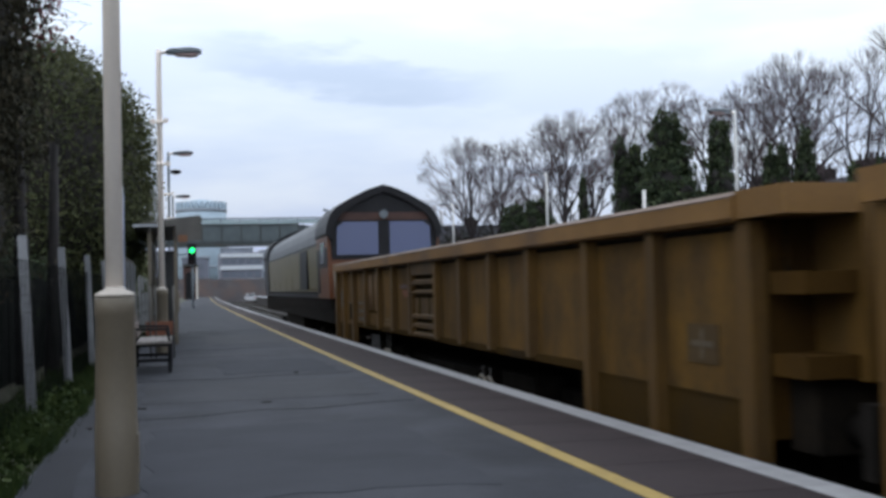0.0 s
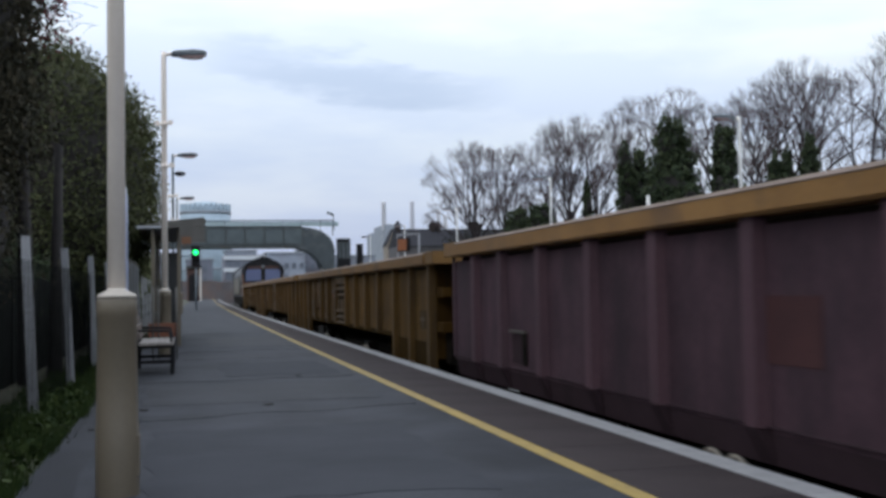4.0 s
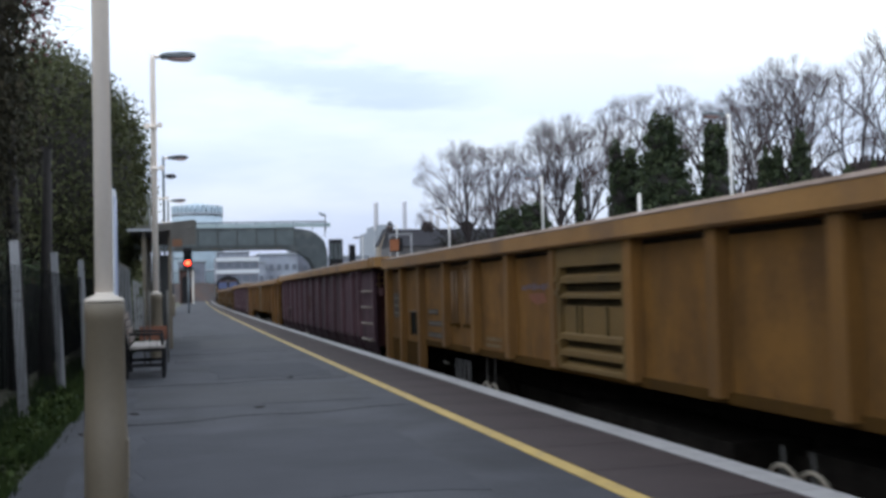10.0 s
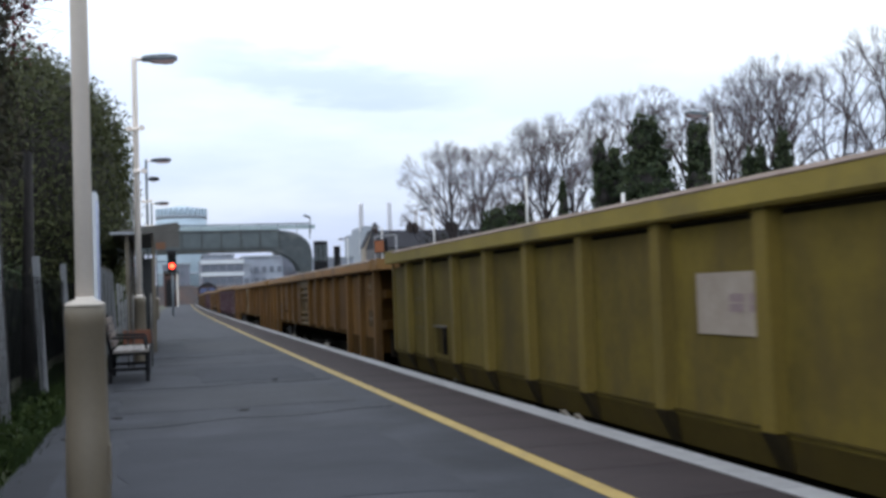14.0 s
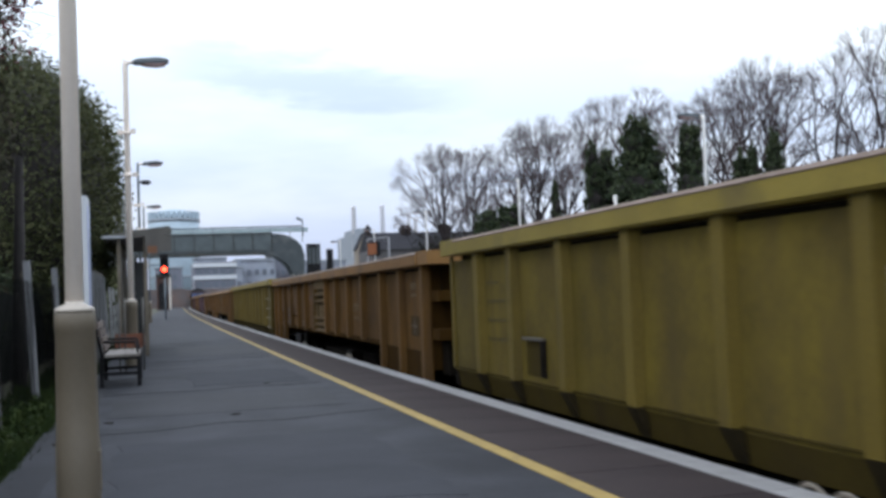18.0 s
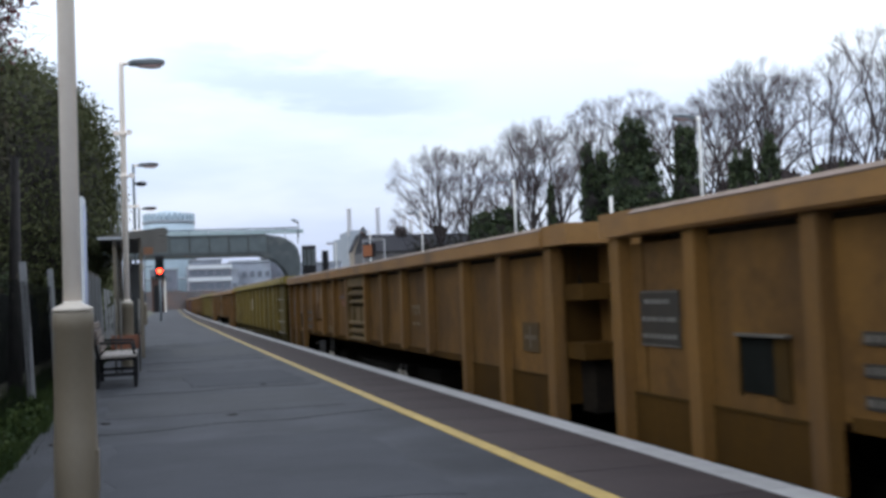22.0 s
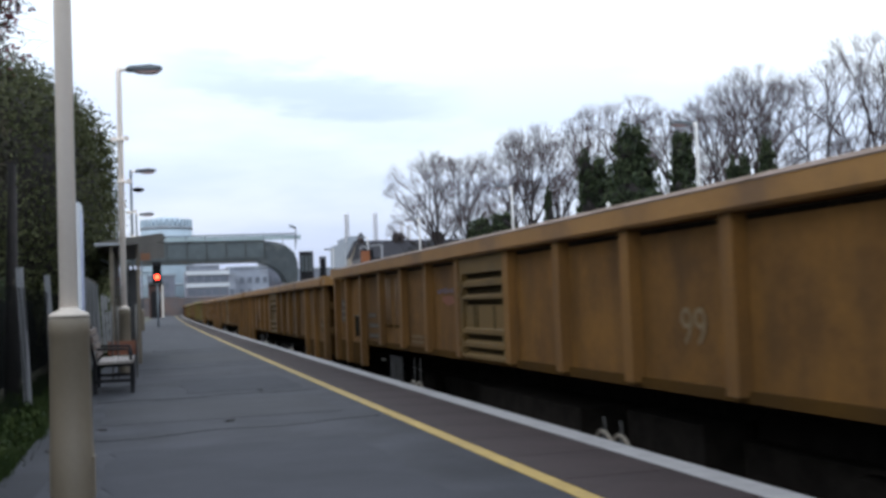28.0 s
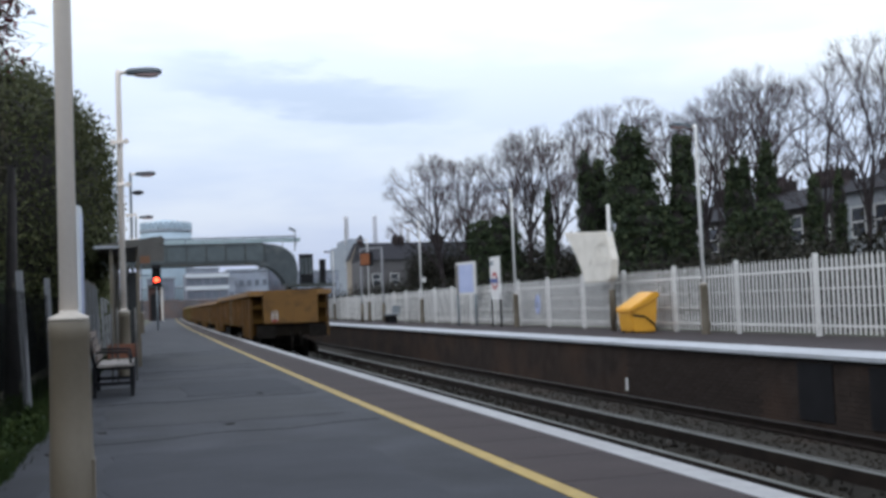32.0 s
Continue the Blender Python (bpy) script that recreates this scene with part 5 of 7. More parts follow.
def house(x, y, width, depth, eaves, ridge, wall, label, gable_to_line=False, group="houses behind the trees", turn=0.0):
    """A brick house: walls, pitched roof, chimneys with pots, sash windows on the side to the line (-x)."""
    h = thing("house", label, "house", pose(x, y, -0.3, rz=turn), group)
    part("wall", boxes((0, depth, 0, width, 0, eaves)), wall, h)
    bm = bmesh.new()
    if gable_to_line:
        prism(bm, [(-0.0, eaves), (width, eaves), (width / 2, ridge)], "x", 0.0, depth)
        part("gable", bm, wall, h)
        for a, b in ((-0.3, width / 2), (width + 0.3, width / 2)):
            bm = bmesh.new()
            d = 0.18
            prism(bm, [(a, eaves - 0.25), (b, ridge + 0.02), (b, ridge + d), (a, eaves - 0.25 + d)], "x", -0.25, depth + 0.25)
            part("roof", bm, M_SLATE, h)
    else:
        prism(bm, [(-0.35, eaves), (depth + 0.35, eaves), (depth / 2, ridge)], "y", 0.0, width)
        part("roof", bm, M_SLATE, h)
    for yy in (0.05, width - 0.75):
        part("chimney", boxes((depth / 2 - 0.9, depth / 2 + 0.9, yy, yy + 0.6, eaves, ridge + 0.75)), M_STACK, h)
        for k in range(4):
            part("chimney_pot", tubes(((depth / 2 - 0.65 + k * 0.42, yy + 0.3, ridge + 0.73), (depth / 2 - 0.65 + k * 0.42, yy + 0.3, ridge + 1.1), 0.11, 0.09)), M_STACK, h)
    for z in np.arange(1.0, eaves - 1.6, 2.9):
        for k in range(2):
            yy = width * (0.28 + 0.44 * k)
            w = part("window", boxes((-0.05, -0.003, yy - 0.55, yy + 0.55, z, z + 1.55)), M_WINDOW, h)
            part("frame", boxes((-0.09, -0.052, yy - 0.6, yy + 0.6, z - 0.08, z - 0.0), (-0.09, -0.052, yy - 0.6, yy + 0.6, z + 0.74, z + 0.82), (-0.09, -0.052, yy - 0.6, yy - 0.53, z, z + 1.6),
                                (-0.09, -0.052, yy + 0.53, yy + 0.6, z, z + 1.6), (-0.09, -0.052, yy - 0.6, yy + 0.6, z + 1.53, z + 1.6)), M_SIGN_WHITE, w, "white sash frame")
    return h


def gable_house():
    """A narrow buff house that turns its gable along the line."""
    h = thing("house", "narrow buff rendered house with a steep gable", "house", pose(32.3, 165, -0.3), "houses by the far platform")
    bm = bmesh.new()
    prism(bm, [(0, 0), (2.4, 0), (2.4, 8.6), (1.25, 11.2), (0, 8.6)], "y", 0.0, 3.0)
    part("wall", bm, M_GABLE, h)
    for a, b in ((-0.12, 1.25), (2.52, 1.25)):
        bm = bmesh.new()
        prism(bm, [(a, 8.5), (b, 11.22), (b, 11.36), (a, 8.64)], "y", -0.1, 3.1)
        part("roof", bm, M_SLATE, h)


HOUSES = [(37, 32.4, 5.7, M_STOCK_BRICK), (37, 38.3, 5.7, M_STOCK_BRICK), (37, 44.2, 4.3, M_PALE_RENDER), (37, 48.7, 5.7, M_STOCK_BRICK), (37, 54.6, 5.7, M_STOCK_BRICK), (37, 60.5, 5.7, M_STOCK_BRICK), (37, 66.4, 5.7, M_STOCK_BRICK), (37, 72.3, 5.7, M_STOCK_BRICK)]
for x, y, w, wall in HOUSES:
    house(x, y, w, 8, 6.3 if wall == M_PALE_RENDER else 5.9, 8.2 if wall == M_PALE_RENDER else 7.6, wall, "pale rendered terraced house with slate roof" if wall == M_PALE_RENDER else "dark brick terraced house with slate roof and chimneys")
gable_house()
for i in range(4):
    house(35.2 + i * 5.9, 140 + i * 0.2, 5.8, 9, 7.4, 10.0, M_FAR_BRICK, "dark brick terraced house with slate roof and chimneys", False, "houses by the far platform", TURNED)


# ---- trees and planting ----
def bare_tree(x, y, height, half, shift, fork, seed, limbs=9, depth=8, tip=0.0056):
    """A leafless tree: a trunk up to the fork, then limbs that part in two again and again under a domed outline."""
    r = np.random.default_rng(seed)
    t = thing("bare_tree", "leafless winter tree with a domed fan of fine twigs", "tree", pose(x, y, -0.1), "trees behind the far platform")
    wood, twigs = [], []
    rise = height - fork
    centre = np.array((shift, 0.0, fork + rise * 0.42))

    def grow(p, d, length, level):
        rad = tip * 1.36 ** level
        step = length * (0.30 if level else 1.0) * r.uniform(0.85, 1.15)
        d = d + r.normal(size=3) * 0.07 + np.array((0, 0, 0.035))
        d /= math.sqrt(d.dot(d))
        q = p + d * step
        (wood if level > depth - 3 else twigs).append((*p, *q, rad * 1.12, rad * 0.82))
        if level == 0:
            return
        side = r.normal(size=3)
        side -= side.dot(d) * d
        side /= math.sqrt(side.dot(side)) + 1e-9
        a, b = r.uniform(0.18, 0.42), r.uniform(0.22, 0.55)
        grow(q, d + side * a, length * 0.72, level - 1)
        grow(q, d - side * b, length * (0.72 if level > 3 else 0.62), level - 1)

    base = 0.045 + 0.009 * height
    lean = np.array((shift * 0.25, r.normal() * 0.1, fork))
    knee = lean * 0.5 + np.array((r.normal() * 0.06, 0, 0))
    wood.append((0, 0, 0, *knee, base * 1.25, base))
    wood.append((*knee, *lean, base, base * 0.8))
    wood.append((*lean, *(lean + np.array((shift * 0.2, 0, rise * 0.18))), base * 0.8, base * 0.45))
    for i in range(limbs):
        f = (i + 0.5) / limbs
        polar = 0.12 + 1.75 * f ** 0.8
        turn = i * 2.4 + r.uniform(-0.35, 0.35)
        goal = centre + np.array((math.sin(polar) * math.cos(turn) * half, math.sin(polar) * math.sin(turn) * half, math.cos(polar) * rise * 0.58)) * r.uniform(0.93, 1.07)
        start = lean + np.array((shift * 0.15, 0, rise * 0.16)) * (1 - f) - np.array((0, 0, fork * 0.28 * f * r.uniform(0.4, 1.2)))
        d = goal - start
        far = math.sqrt(d.dot(d))
        grow(start, d / far, far, depth)

    def sticks(name, rows, sides, mat):
        """Tapered bars for all rows of start, end and two radii."""
        a = np.array(rows)
        p, q, d = a[:, :3], a[:, 3:6], a[:, 3:6] - a[:, :3]
        u = np.cross(d, (0.3, 0.9, 0.2))
        u /= np.linalg.norm(u, axis=1)[:, None] + 1e-9
        w = np.cross(d / (np.linalg.norm(d, axis=1)[:, None] + 1e-9), u)
        ang = 2 * math.pi * np.arange(sides) / sides
        ring = u[:, None] * np.cos(ang)[None, :, None] + w[:, None] * np.sin(ang)[None, :, None]
        verts = np.concatenate([p[:, None] + ring * a[:, 6, None, None], q[:, None] + ring * a[:, 7, None, None]], 1).reshape(-1, 3)
        k = np.arange(len(a))[:, None] * 2 * sides
        i, j = np.arange(sides)[None], (np.arange(sides)[None] + 1) % sides
        faces = np.stack([k + i, k + j, k + sides + j, k + sides + i], 2).reshape(-1, 4)
        return cloud_mesh(name, verts.tolist(), faces.tolist(), mat)

    piece("trunk", sticks("trunk", wood, 6, M_BARK), t)
    tagged(piece("crown", sticks("crown", twigs, 3, M_TWIG), t), "domed fan of fine bare twigs")
    return t


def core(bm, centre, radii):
    """A dark lumpy mass that stands for the shade inside dense foliage."""
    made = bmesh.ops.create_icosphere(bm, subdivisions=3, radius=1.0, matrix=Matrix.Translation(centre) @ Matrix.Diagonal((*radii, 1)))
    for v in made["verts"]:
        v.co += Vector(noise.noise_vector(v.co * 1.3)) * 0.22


def clump(n, centre, radii, seed, shell=0.55, lumpy=1.0):
    """Places in an uneven egg-shaped clump, denser near its surface."""
    r = np.random.default_rng(seed)
    d = r.normal(size=(n, 3))
    d /= np.linalg.norm(d, axis=1)[:, None]
    lump = 1 + lumpy * 0.16 * np.sin(d[:, 0] * 7 + seed) + lumpy * 0.14 * np.sin(d[:, 2] * 9 + seed * 2) + lumpy * 0.12 * np.sin(d[:, 1] * 11 + 3)
    return np.asarray(centre) + d * np.asarray(radii) * (lump * (shell + (1 - shell) * r.uniform(0, 1, n)) * r.uniform(0.9, 1.06, n))[:, None]


def ivy_tree(x, y, height, width, seed, n=5000, slim=0.35):
    """A trunk wrapped in dark ivy, broad below and narrower above."""
    t = thing("ivy_clad_tree", "tree trunk wrapped in dense dark ivy", "tree", pose(x, y, -0.1), "trees behind the far platform")
    r = np.random.default_rng(seed)
    bm = bmesh.new()
    tube(bm, (0, 0, -0.1), (0.1, 0, height * 0.97), width * 0.3, 0.05, 9)
    for k in range(9):
        a = r.uniform(0, 6.3)
        z = height * r.uniform(0.45, 0.95)
        tube(bm, (0.05, 0, z), (math.cos(a) * width * 0.9, math.sin(a) * width * 0.9, z + r.uniform(0.3, 1.0)), 0.05, 0.012, 5)
    part("trunk", bm, M_BARK_DARK, t)
    pts = []
    bm = bmesh.new()
    k = 8
    for i in range(k):
        f = (i + 0.5) / k
        rad = width * (1.10 - slim * 0.8 * f) * r.uniform(0.92, 1.08) * (1.0 if f < 0.85 else 0.74)
        at = (r.uniform(-0.14, 0.14) * width, r.uniform(-0.14, 0.14) * width, f * height * 0.96)
        pts.append(clump(n // k, at, (rad, rad, height / k * 1.1), seed * 10 + i, 0.7))
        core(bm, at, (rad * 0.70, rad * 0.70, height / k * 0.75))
    part("shade_core", bm, M_BARK_DARK, t)
    piece("ivy", leaves("ivy", np.concatenate(pts), 0.19, M_IVY), t)
    return t


# bare trees, from the far end of the row to the nearest: x, y, height, half width and offset of the crown, height of the fork, limbs
for i, (x, y, h, half, shift, fork, limbs) in enumerate(((19.12, 66, 10.8, 2.45, -0.75, 4.4, 11), (21.00, 67, 10.9, 1.95, 0.45, 4.6, 10), (21.69, 60, 10.8, 1.50, -0.05, 4.6, 7), (21.83, 57, 11.1, 2.20, 0.40, 5.0, 10), (23.83, 58, 10.7, 1.60, 0.60, 4.8, 7),
                                                         (22.12, 50, 10.9, 1.35, 0.60, 5.2, 6), (24.86, 51, 11.8, 1.80, 0.45, 5.4, 7), (26.25, 48, 10.8, 1.80, 0.25, 5.0, 7), (26.91, 44, 11.4, 1.90, 0.24, 4.2, 9), (27.94, 43, 11.9, 2.05, 0.60, 4.2, 10),
                                                         (30.77, 42, 12.2, 1.50, 0.60, 3.6, 5), (31.53, 40, 12.6, 1.90, 0.70, 3.6, 6), (33.42, 39, 12.7, 2.10, 0.60, 3.6, 7), (30.6, 52, 11.6, 1.9, 0.2, 4.5, 6))):
    bare_tree(x, y, h, half, shift, fork, 11 + i, limbs)
for ratio, y, h, w, seed, n in ((0.4473, 43, 7.4, 0.42, 41, 4200), (0.4645, 44, 7.1, 0.62, 42, 6000), (0.5025, 41, 8.0, 1.20, 43, 18000), (0.518, 40, 5.2, 1.2, 44, 11000), (0.5593, 40, 7.7, 0.76, 45, 9000), (0.6233, 40, 6.5, 0.44, 46, 6000),
                                (0.6387, 39.5, 6.6, 0.38, 47, 5000), (0.6658, 39, 7.2, 0.48, 48, 6000), (0.668, 38, 4.6, 1.0, 54, 8000), (0.632, 38.5, 4.2, 0.9, 55, 7000), (0.405, 46, 6.0, 0.26, 56, 2600), (0.333, 52, 5.1, 1.05, 49, 10000), (0.354, 52, 5.4, 1.05, 50, 10000),
                                (0.7235, 38, 5.7, 0.38, 51, 5000), (0.7577, 38, 5.8, 0.28, 52, 4500), (0.845, 37, 6.4, 0.6, 53, 6000)):
    ivy_tree(ratio * y, y, h, w, seed, n)


def scrub():
    pts = []
    for i in range(60):
        y = 18 + i * 1.3
        r = np.random.default_rng(300 + i)
        pts.append(clump(1100, (FENCE_R + 2.8 + bend(y) + r.uniform(-0.6, 1.0), y, 0.7), (1.5, 1.6, r.uniform(1.2, 2.1)), 300 + i, 0.2))
        pts.append(clump(1200, (FENCE_R + 8.0 + bend(y) + r.uniform(-1.5, 1.5), y + 6, 1.2), (2.2, 2.2, r.uniform(1.2, 2.2)), 400 + i, 0.2))
    # a taller thicket round the trunks of the far trees
    for i in range(26):
        r = np.random.default_rng(500 + i)
        y = 71 + r.uniform(0, 6)
        pts.append(clump(1900, ((0.262 + 0.0036 * i) * y, y, 2.4), (1.3, 1.6, r.uniform(2.5, 3.2)), 500 + i, 0.2))
    for i in range(22):
        r = np.random.default_rng(540 + i)
        y = 57 + r.uniform(0, 5)
        pts.append(clump(1800, ((0.345 + 0.0046 * i) * y, y, 2.0), (1.2, 1.5, r.uniform(2.2, 3.2)), 540 + i, 0.2))
    tagged(new("scrub", leaves("scrub", np.concatenate(pts), 0.16, M_SCRUB)), "dark tangled winter scrub behind the white fence", "bushes", kind="stuff")


scrub()


def left_planting():
    # a tall tree hung with creeper, nearest to the camera
    t = thing("creeper_clad_tree", "tall tree hung with dark creeper behind the mesh fence", "tree", pose(-2.62, 12.5, -0.1))
    bm = tubes(((0, 0, -0.1), (0.1, 0.2, 5.0), 0.22, 0.14), ((0.8, 0.9, -0.1), (0.75, 0.8, 3.3), 0.12, 0.05), ((1.0, 1.8, -0.1), (1.05, 1.9, 3.1), 0.10, 0.05), ((0.1, 0.2, 4.9), (0.8, 0.5, 7.5), 0.12, 0.04), ((0, 0.1, 4.9), (-0.9, 0.4, 7.4), 0.12, 0.04))
    part("trunk", bm, M_BARK_DARK, t)
    pts = [clump(56000, (-0.75, -0.5, 5.0), (2.1, 3.0, 3.4), 61, 0.45), clump(40000, (-0.9, 0.5, 2.2), (1.9, 3.2, 2.6), 62, 0.45), clump(24000, (0.42, 0.4, 5.5), (0.66, 1.1, 1.9), 63, 0.4), clump(14000, (0.5, 0.2, 3.6), (0.6, 1.6, 1.6), 65, 0.3)]
    piece("creeper", leaves("creeper", np.concatenate(pts), 0.048, M_HANGING, 1.2, 1.9), t)
    # dark filler lumps in place of the shade between the leaves
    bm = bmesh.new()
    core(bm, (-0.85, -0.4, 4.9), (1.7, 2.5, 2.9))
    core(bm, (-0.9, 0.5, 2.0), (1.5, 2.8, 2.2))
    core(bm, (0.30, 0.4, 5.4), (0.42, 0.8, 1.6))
    part("shade_core", bm, M_BARK_DARK, t)
    piece("red_creeper", leaves("red_creeper", clump(420, (1.05, 0.9, 4.9), (0.35, 0.8, 0.9), 64, 0.3), 0.075, M_RED_LEAF, 0.6), t)
    bm = bmesh.new()
    r = np.random.default_rng(5)
    for i in range(26):
        p = Vector((1.0, 0.8, r.uniform(4.2, 6.6)))
        for s in range(4):
            q = p + Vector((r.uniform(0.05, 0.2), r.uniform(-0.1, 0.1), r.uniform(-0.1, 0.16)))
            tube(bm, p, q, 0.004, 0.003, 3, False)
            p = q
    tagged(part("twig_tangle", bm, M_TWIG, t, "fine bare creeper twigs"), kind="stuff")
    # the big round evergreen
    t = thing("evergreen_tree", "big rounded dark evergreen with dense foliage", "tree", pose(-2.58, 23.5, -0.1))
    part("trunk", tubes(((0, 0, -0.1), (0, 0, 4.0), 0.25, 0.12)), M_BARK_DARK, t)
    pts = [clump(120000, (0.05, 0, 3.45), (2.14, 3.1, 3.05), 71, 0.75, 0.15), clump(9000, (0.5, -1.5, 2.2), (1.1, 1.5, 1.9), 72, 0.5), clump(12000, (-1.3, -1.0, 4.3), (1.5, 1.5, 1.3), 73, 0.5)]
    piece("foliage", leaves("foliage", np.concatenate(pts), 0.07, M_BUSH), t)
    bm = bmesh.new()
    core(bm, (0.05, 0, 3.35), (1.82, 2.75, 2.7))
    part("shade_core", bm, M_BARK_DARK, t)
    # a hedge further on behind the shelter
    t = thing("hedge", "dark hedge behind the waiting shelter", "hedge")
    pts = [clump(4000, (-2.6 + bend(y), y, 1.4), (1.2, 2.4, 1.7), 80 + i, 0.5) for i, y in enumerate(range(30, 62, 4))]
    piece("foliage", leaves("hedge_leaves", np.concatenate(pts), 0.14, M_BUSH), t)
    # undergrowth behind the mesh
    pts = [clump(4000, (-2.9, y, 0.9), (0.75, 1.6, 1.2), 90 + i, 0.4) for i, y in enumerate(np.arange(5, 30, 2.2))]
    tagged(new("undergrowth", leaves("undergrowth", np.concatenate(pts), 0.09, M_IVY)), "dark ivy undergrowth behind the mesh fence", "undergrowth", kind="stuff")
    # grass verge along the fence
    n = 26000
    y = rng.uniform(3.5, 26, n)
    x = -1.75 + rng.uniform(0, 0.9, n) ** 0.8 * 1.0
    x = np.minimum(x, LEFT - 0.0 + rng.normal(0, 0.03, n))
    z = np.full(n, -0.04)
    hgt = rng.uniform(0.03, 0.13, n) * (0.6 + 0.8 * (np.sin(y * 3.1) * np.sin(x * 9 + 1) > 0))
    dx, dy = rng.normal(0, 0.03, n), rng.normal(0, 0.03, n)
    wv = rng.uniform(0.003, 0.008, n)
    b = np.array([bend(v) for v in y])
    v = np.stack([np.stack([x + b - wv, y, z], 1), np.stack([x + b + wv, y, z], 1), np.stack([x + b + dx, y + dy, z + hgt], 1)], 1).reshape(-1, 3)
    tagged(new("grass", cloud_mesh("grass", v.tolist(), np.arange(3 * n).reshape(-1, 3).tolist(), M_GRASS)), "short damp grass along the mesh fence", "grass", kind="stuff")
    pts = np.stack([rng.uniform(-1.5, LEFT + 0.04, 900), rng.uniform(4, 12, 900), rng.uniform(-0.02, 0.10, 900)], 1)
    tagged(new("weeds", leaves("weeds", pts, 0.06, M_GRASS)), "small weeds and leaves at the platform's back edge", "weeds", kind="stuff")


left_planting()


def fallen_leaf(x, y, size, turn):
    """A curled dark leaf lying on the platform."""
    leaf = thing("fallen_leaf", "small dark wet leaf lying on the asphalt", "leaf", pose(x, y, 0.001, 0, 0, turn), "leaves on the platform")
    bm = bmesh.new()
    prism(bm, [(-size, 0.0), (-size * 0.4, size * 0.45), (size * 0.3, size * 0.5), (size, 0.08 * size), (size * 0.4, -size * 0.45), (-size * 0.5, -size * 0.35)], "z", 0.0, 0.012)
    part("blade", bm, M_BARK_DARK, leaf)
    part("stalk", tubes(((-size * 1.6, 0, 0.006), (-size * 0.9, 0, 0.006), 0.003), n=5), M_BARK_DARK, leaf)


for x, y, size, turn in ((0.73, 9.58, 0.045, 20), (-0.36, 9.54, 0.045, -35), (-0.55, 7.4, 0.035, 70), (1.35, 12.8, 0.03, 10), (-0.7, 8.3, 0.035, 120)):
    fallen_leaf(x, y, size, turn)


# ---- the train ----
HALF, BODY, PITCH = 1.37, 18.0, 18.7
TOP_B, TOP_A = 1.54, 1.60


def ring_mesh(r, thick, n=20, axis="x"):
    """A closed ring of round bar, lying across the given axis."""
    bm = bmesh.new()
    loops_of = []
    for i in range(n):
        a = 2 * math.pi * i / n
        row = []
        for k in range(6):
            c = 2 * math.pi * k / 6
            rr, side = r + thick * math.cos(c), thick * math.sin(c)
            u, v = math.cos(a) * rr, math.sin(a) * rr
            row.append(bm.verts.new((side, u, v) if axis == "x" else (u, side, v)))
        loops_of.append(row)
    for i in range(n):
        p, q = loops_of[i], loops_of[(i + 1) % n]
        for k in range(6):
            bm.faces.new((p[k], p[(k + 1) % 6], q[(k + 1) % 6], q[k]))
    return bm


def bogie(parent, y, sharp=True):
    """A two-axle bogie under a wagon: side frames, springs, axle boxes, wheelsets."""
    for s in (-1, 1):
        bm = bmesh.new()
        prism(bm, [(y - 1.25, -0.52), (y - 0.95, -0.36), (y - 0.35, -0.62), (y + 0.35, -0.62), (y + 0.95, -0.36), (y + 1.25, -0.52), (y + 1.25, -0.28), (y + 0.6, -0.2), (y - 0.6, -0.2), (y - 1.25, -0.28)], "x", s * 1.08 - 0.05, s * 1.08 + 0.05)
        frame_part = part("bogie_frame", bm, M_UNDER, parent)
        bm = bmesh.new()
        for dy in (-0.16, 0.0, 0.16):
            tube(bm, (s * 1.12, y + dy, -0.6), (s * 1.12, y + dy, -0.3), 0.06, 0.06, 8)
        part("springs", bm, M_UNDER, frame_part)
        for dy in (-0.95, 0.95):
            part("axle_box", tubes(((s * 1.05, y + dy, -0.45), (s * 1.24, y + dy, -0.45), 0.12, 0.10)), M_UNDER, frame_part)
    for dy in (-0.95, 0.95):
        bm = bmesh.new()
        tube(bm, (-0.8, y + dy, -0.485), (0.8, y + dy, -0.485), 0.08, 0.08, 10)
        for s in (-1, 1):
            tube(bm, (s * 0.69, y + dy, -0.485), (s * 0.82, y + dy, -0.485), 0.43, 0.42, 22)
            tube(bm, (s * 0.67, y + dy, -0.485), (s * 0.69, y + dy, -0.485), 0.46, 0.46, 22)
        part("wheelset", bm, M_UNDER, parent, "grimy steel wheelset")


def buffers(parent, y, s):
    for x in (-0.87, 0.87):
        part("buffer", tubes(((x, y, 0.14), (x, y + s * 0.42, 0.14), 0.11, 0.09)), M_UNDER, parent)
        bm = boxes((x - 0.30, x + 0.30, min(y + s * 0.42, y + s * 0.47), max(y + s * 0.42, y + s * 0.47), -0.06, 0.34))
        bevel(bm, 0.03)
        part("buffer_head", bm, M_UNDER, parent, "rectangular dark buffer head")
    part("coupling", tubes(((0, y, 0.05), (0, y + s * 0.35, 0.0), 0.05), ((0, y + s * 0.3, 0.02), (0, y + s * 0.33, -0.45), 0.04)), M_UNDER, parent)
    part("brake_hose", tubes(((0.3, y, 0.1), (0.32, y + s * 0.2, -0.1), 0.025), ((0.32, y + s * 0.2, -0.1), (0.34, y + s * 0.12, -0.45), 0.025)), M_UNDER, parent)


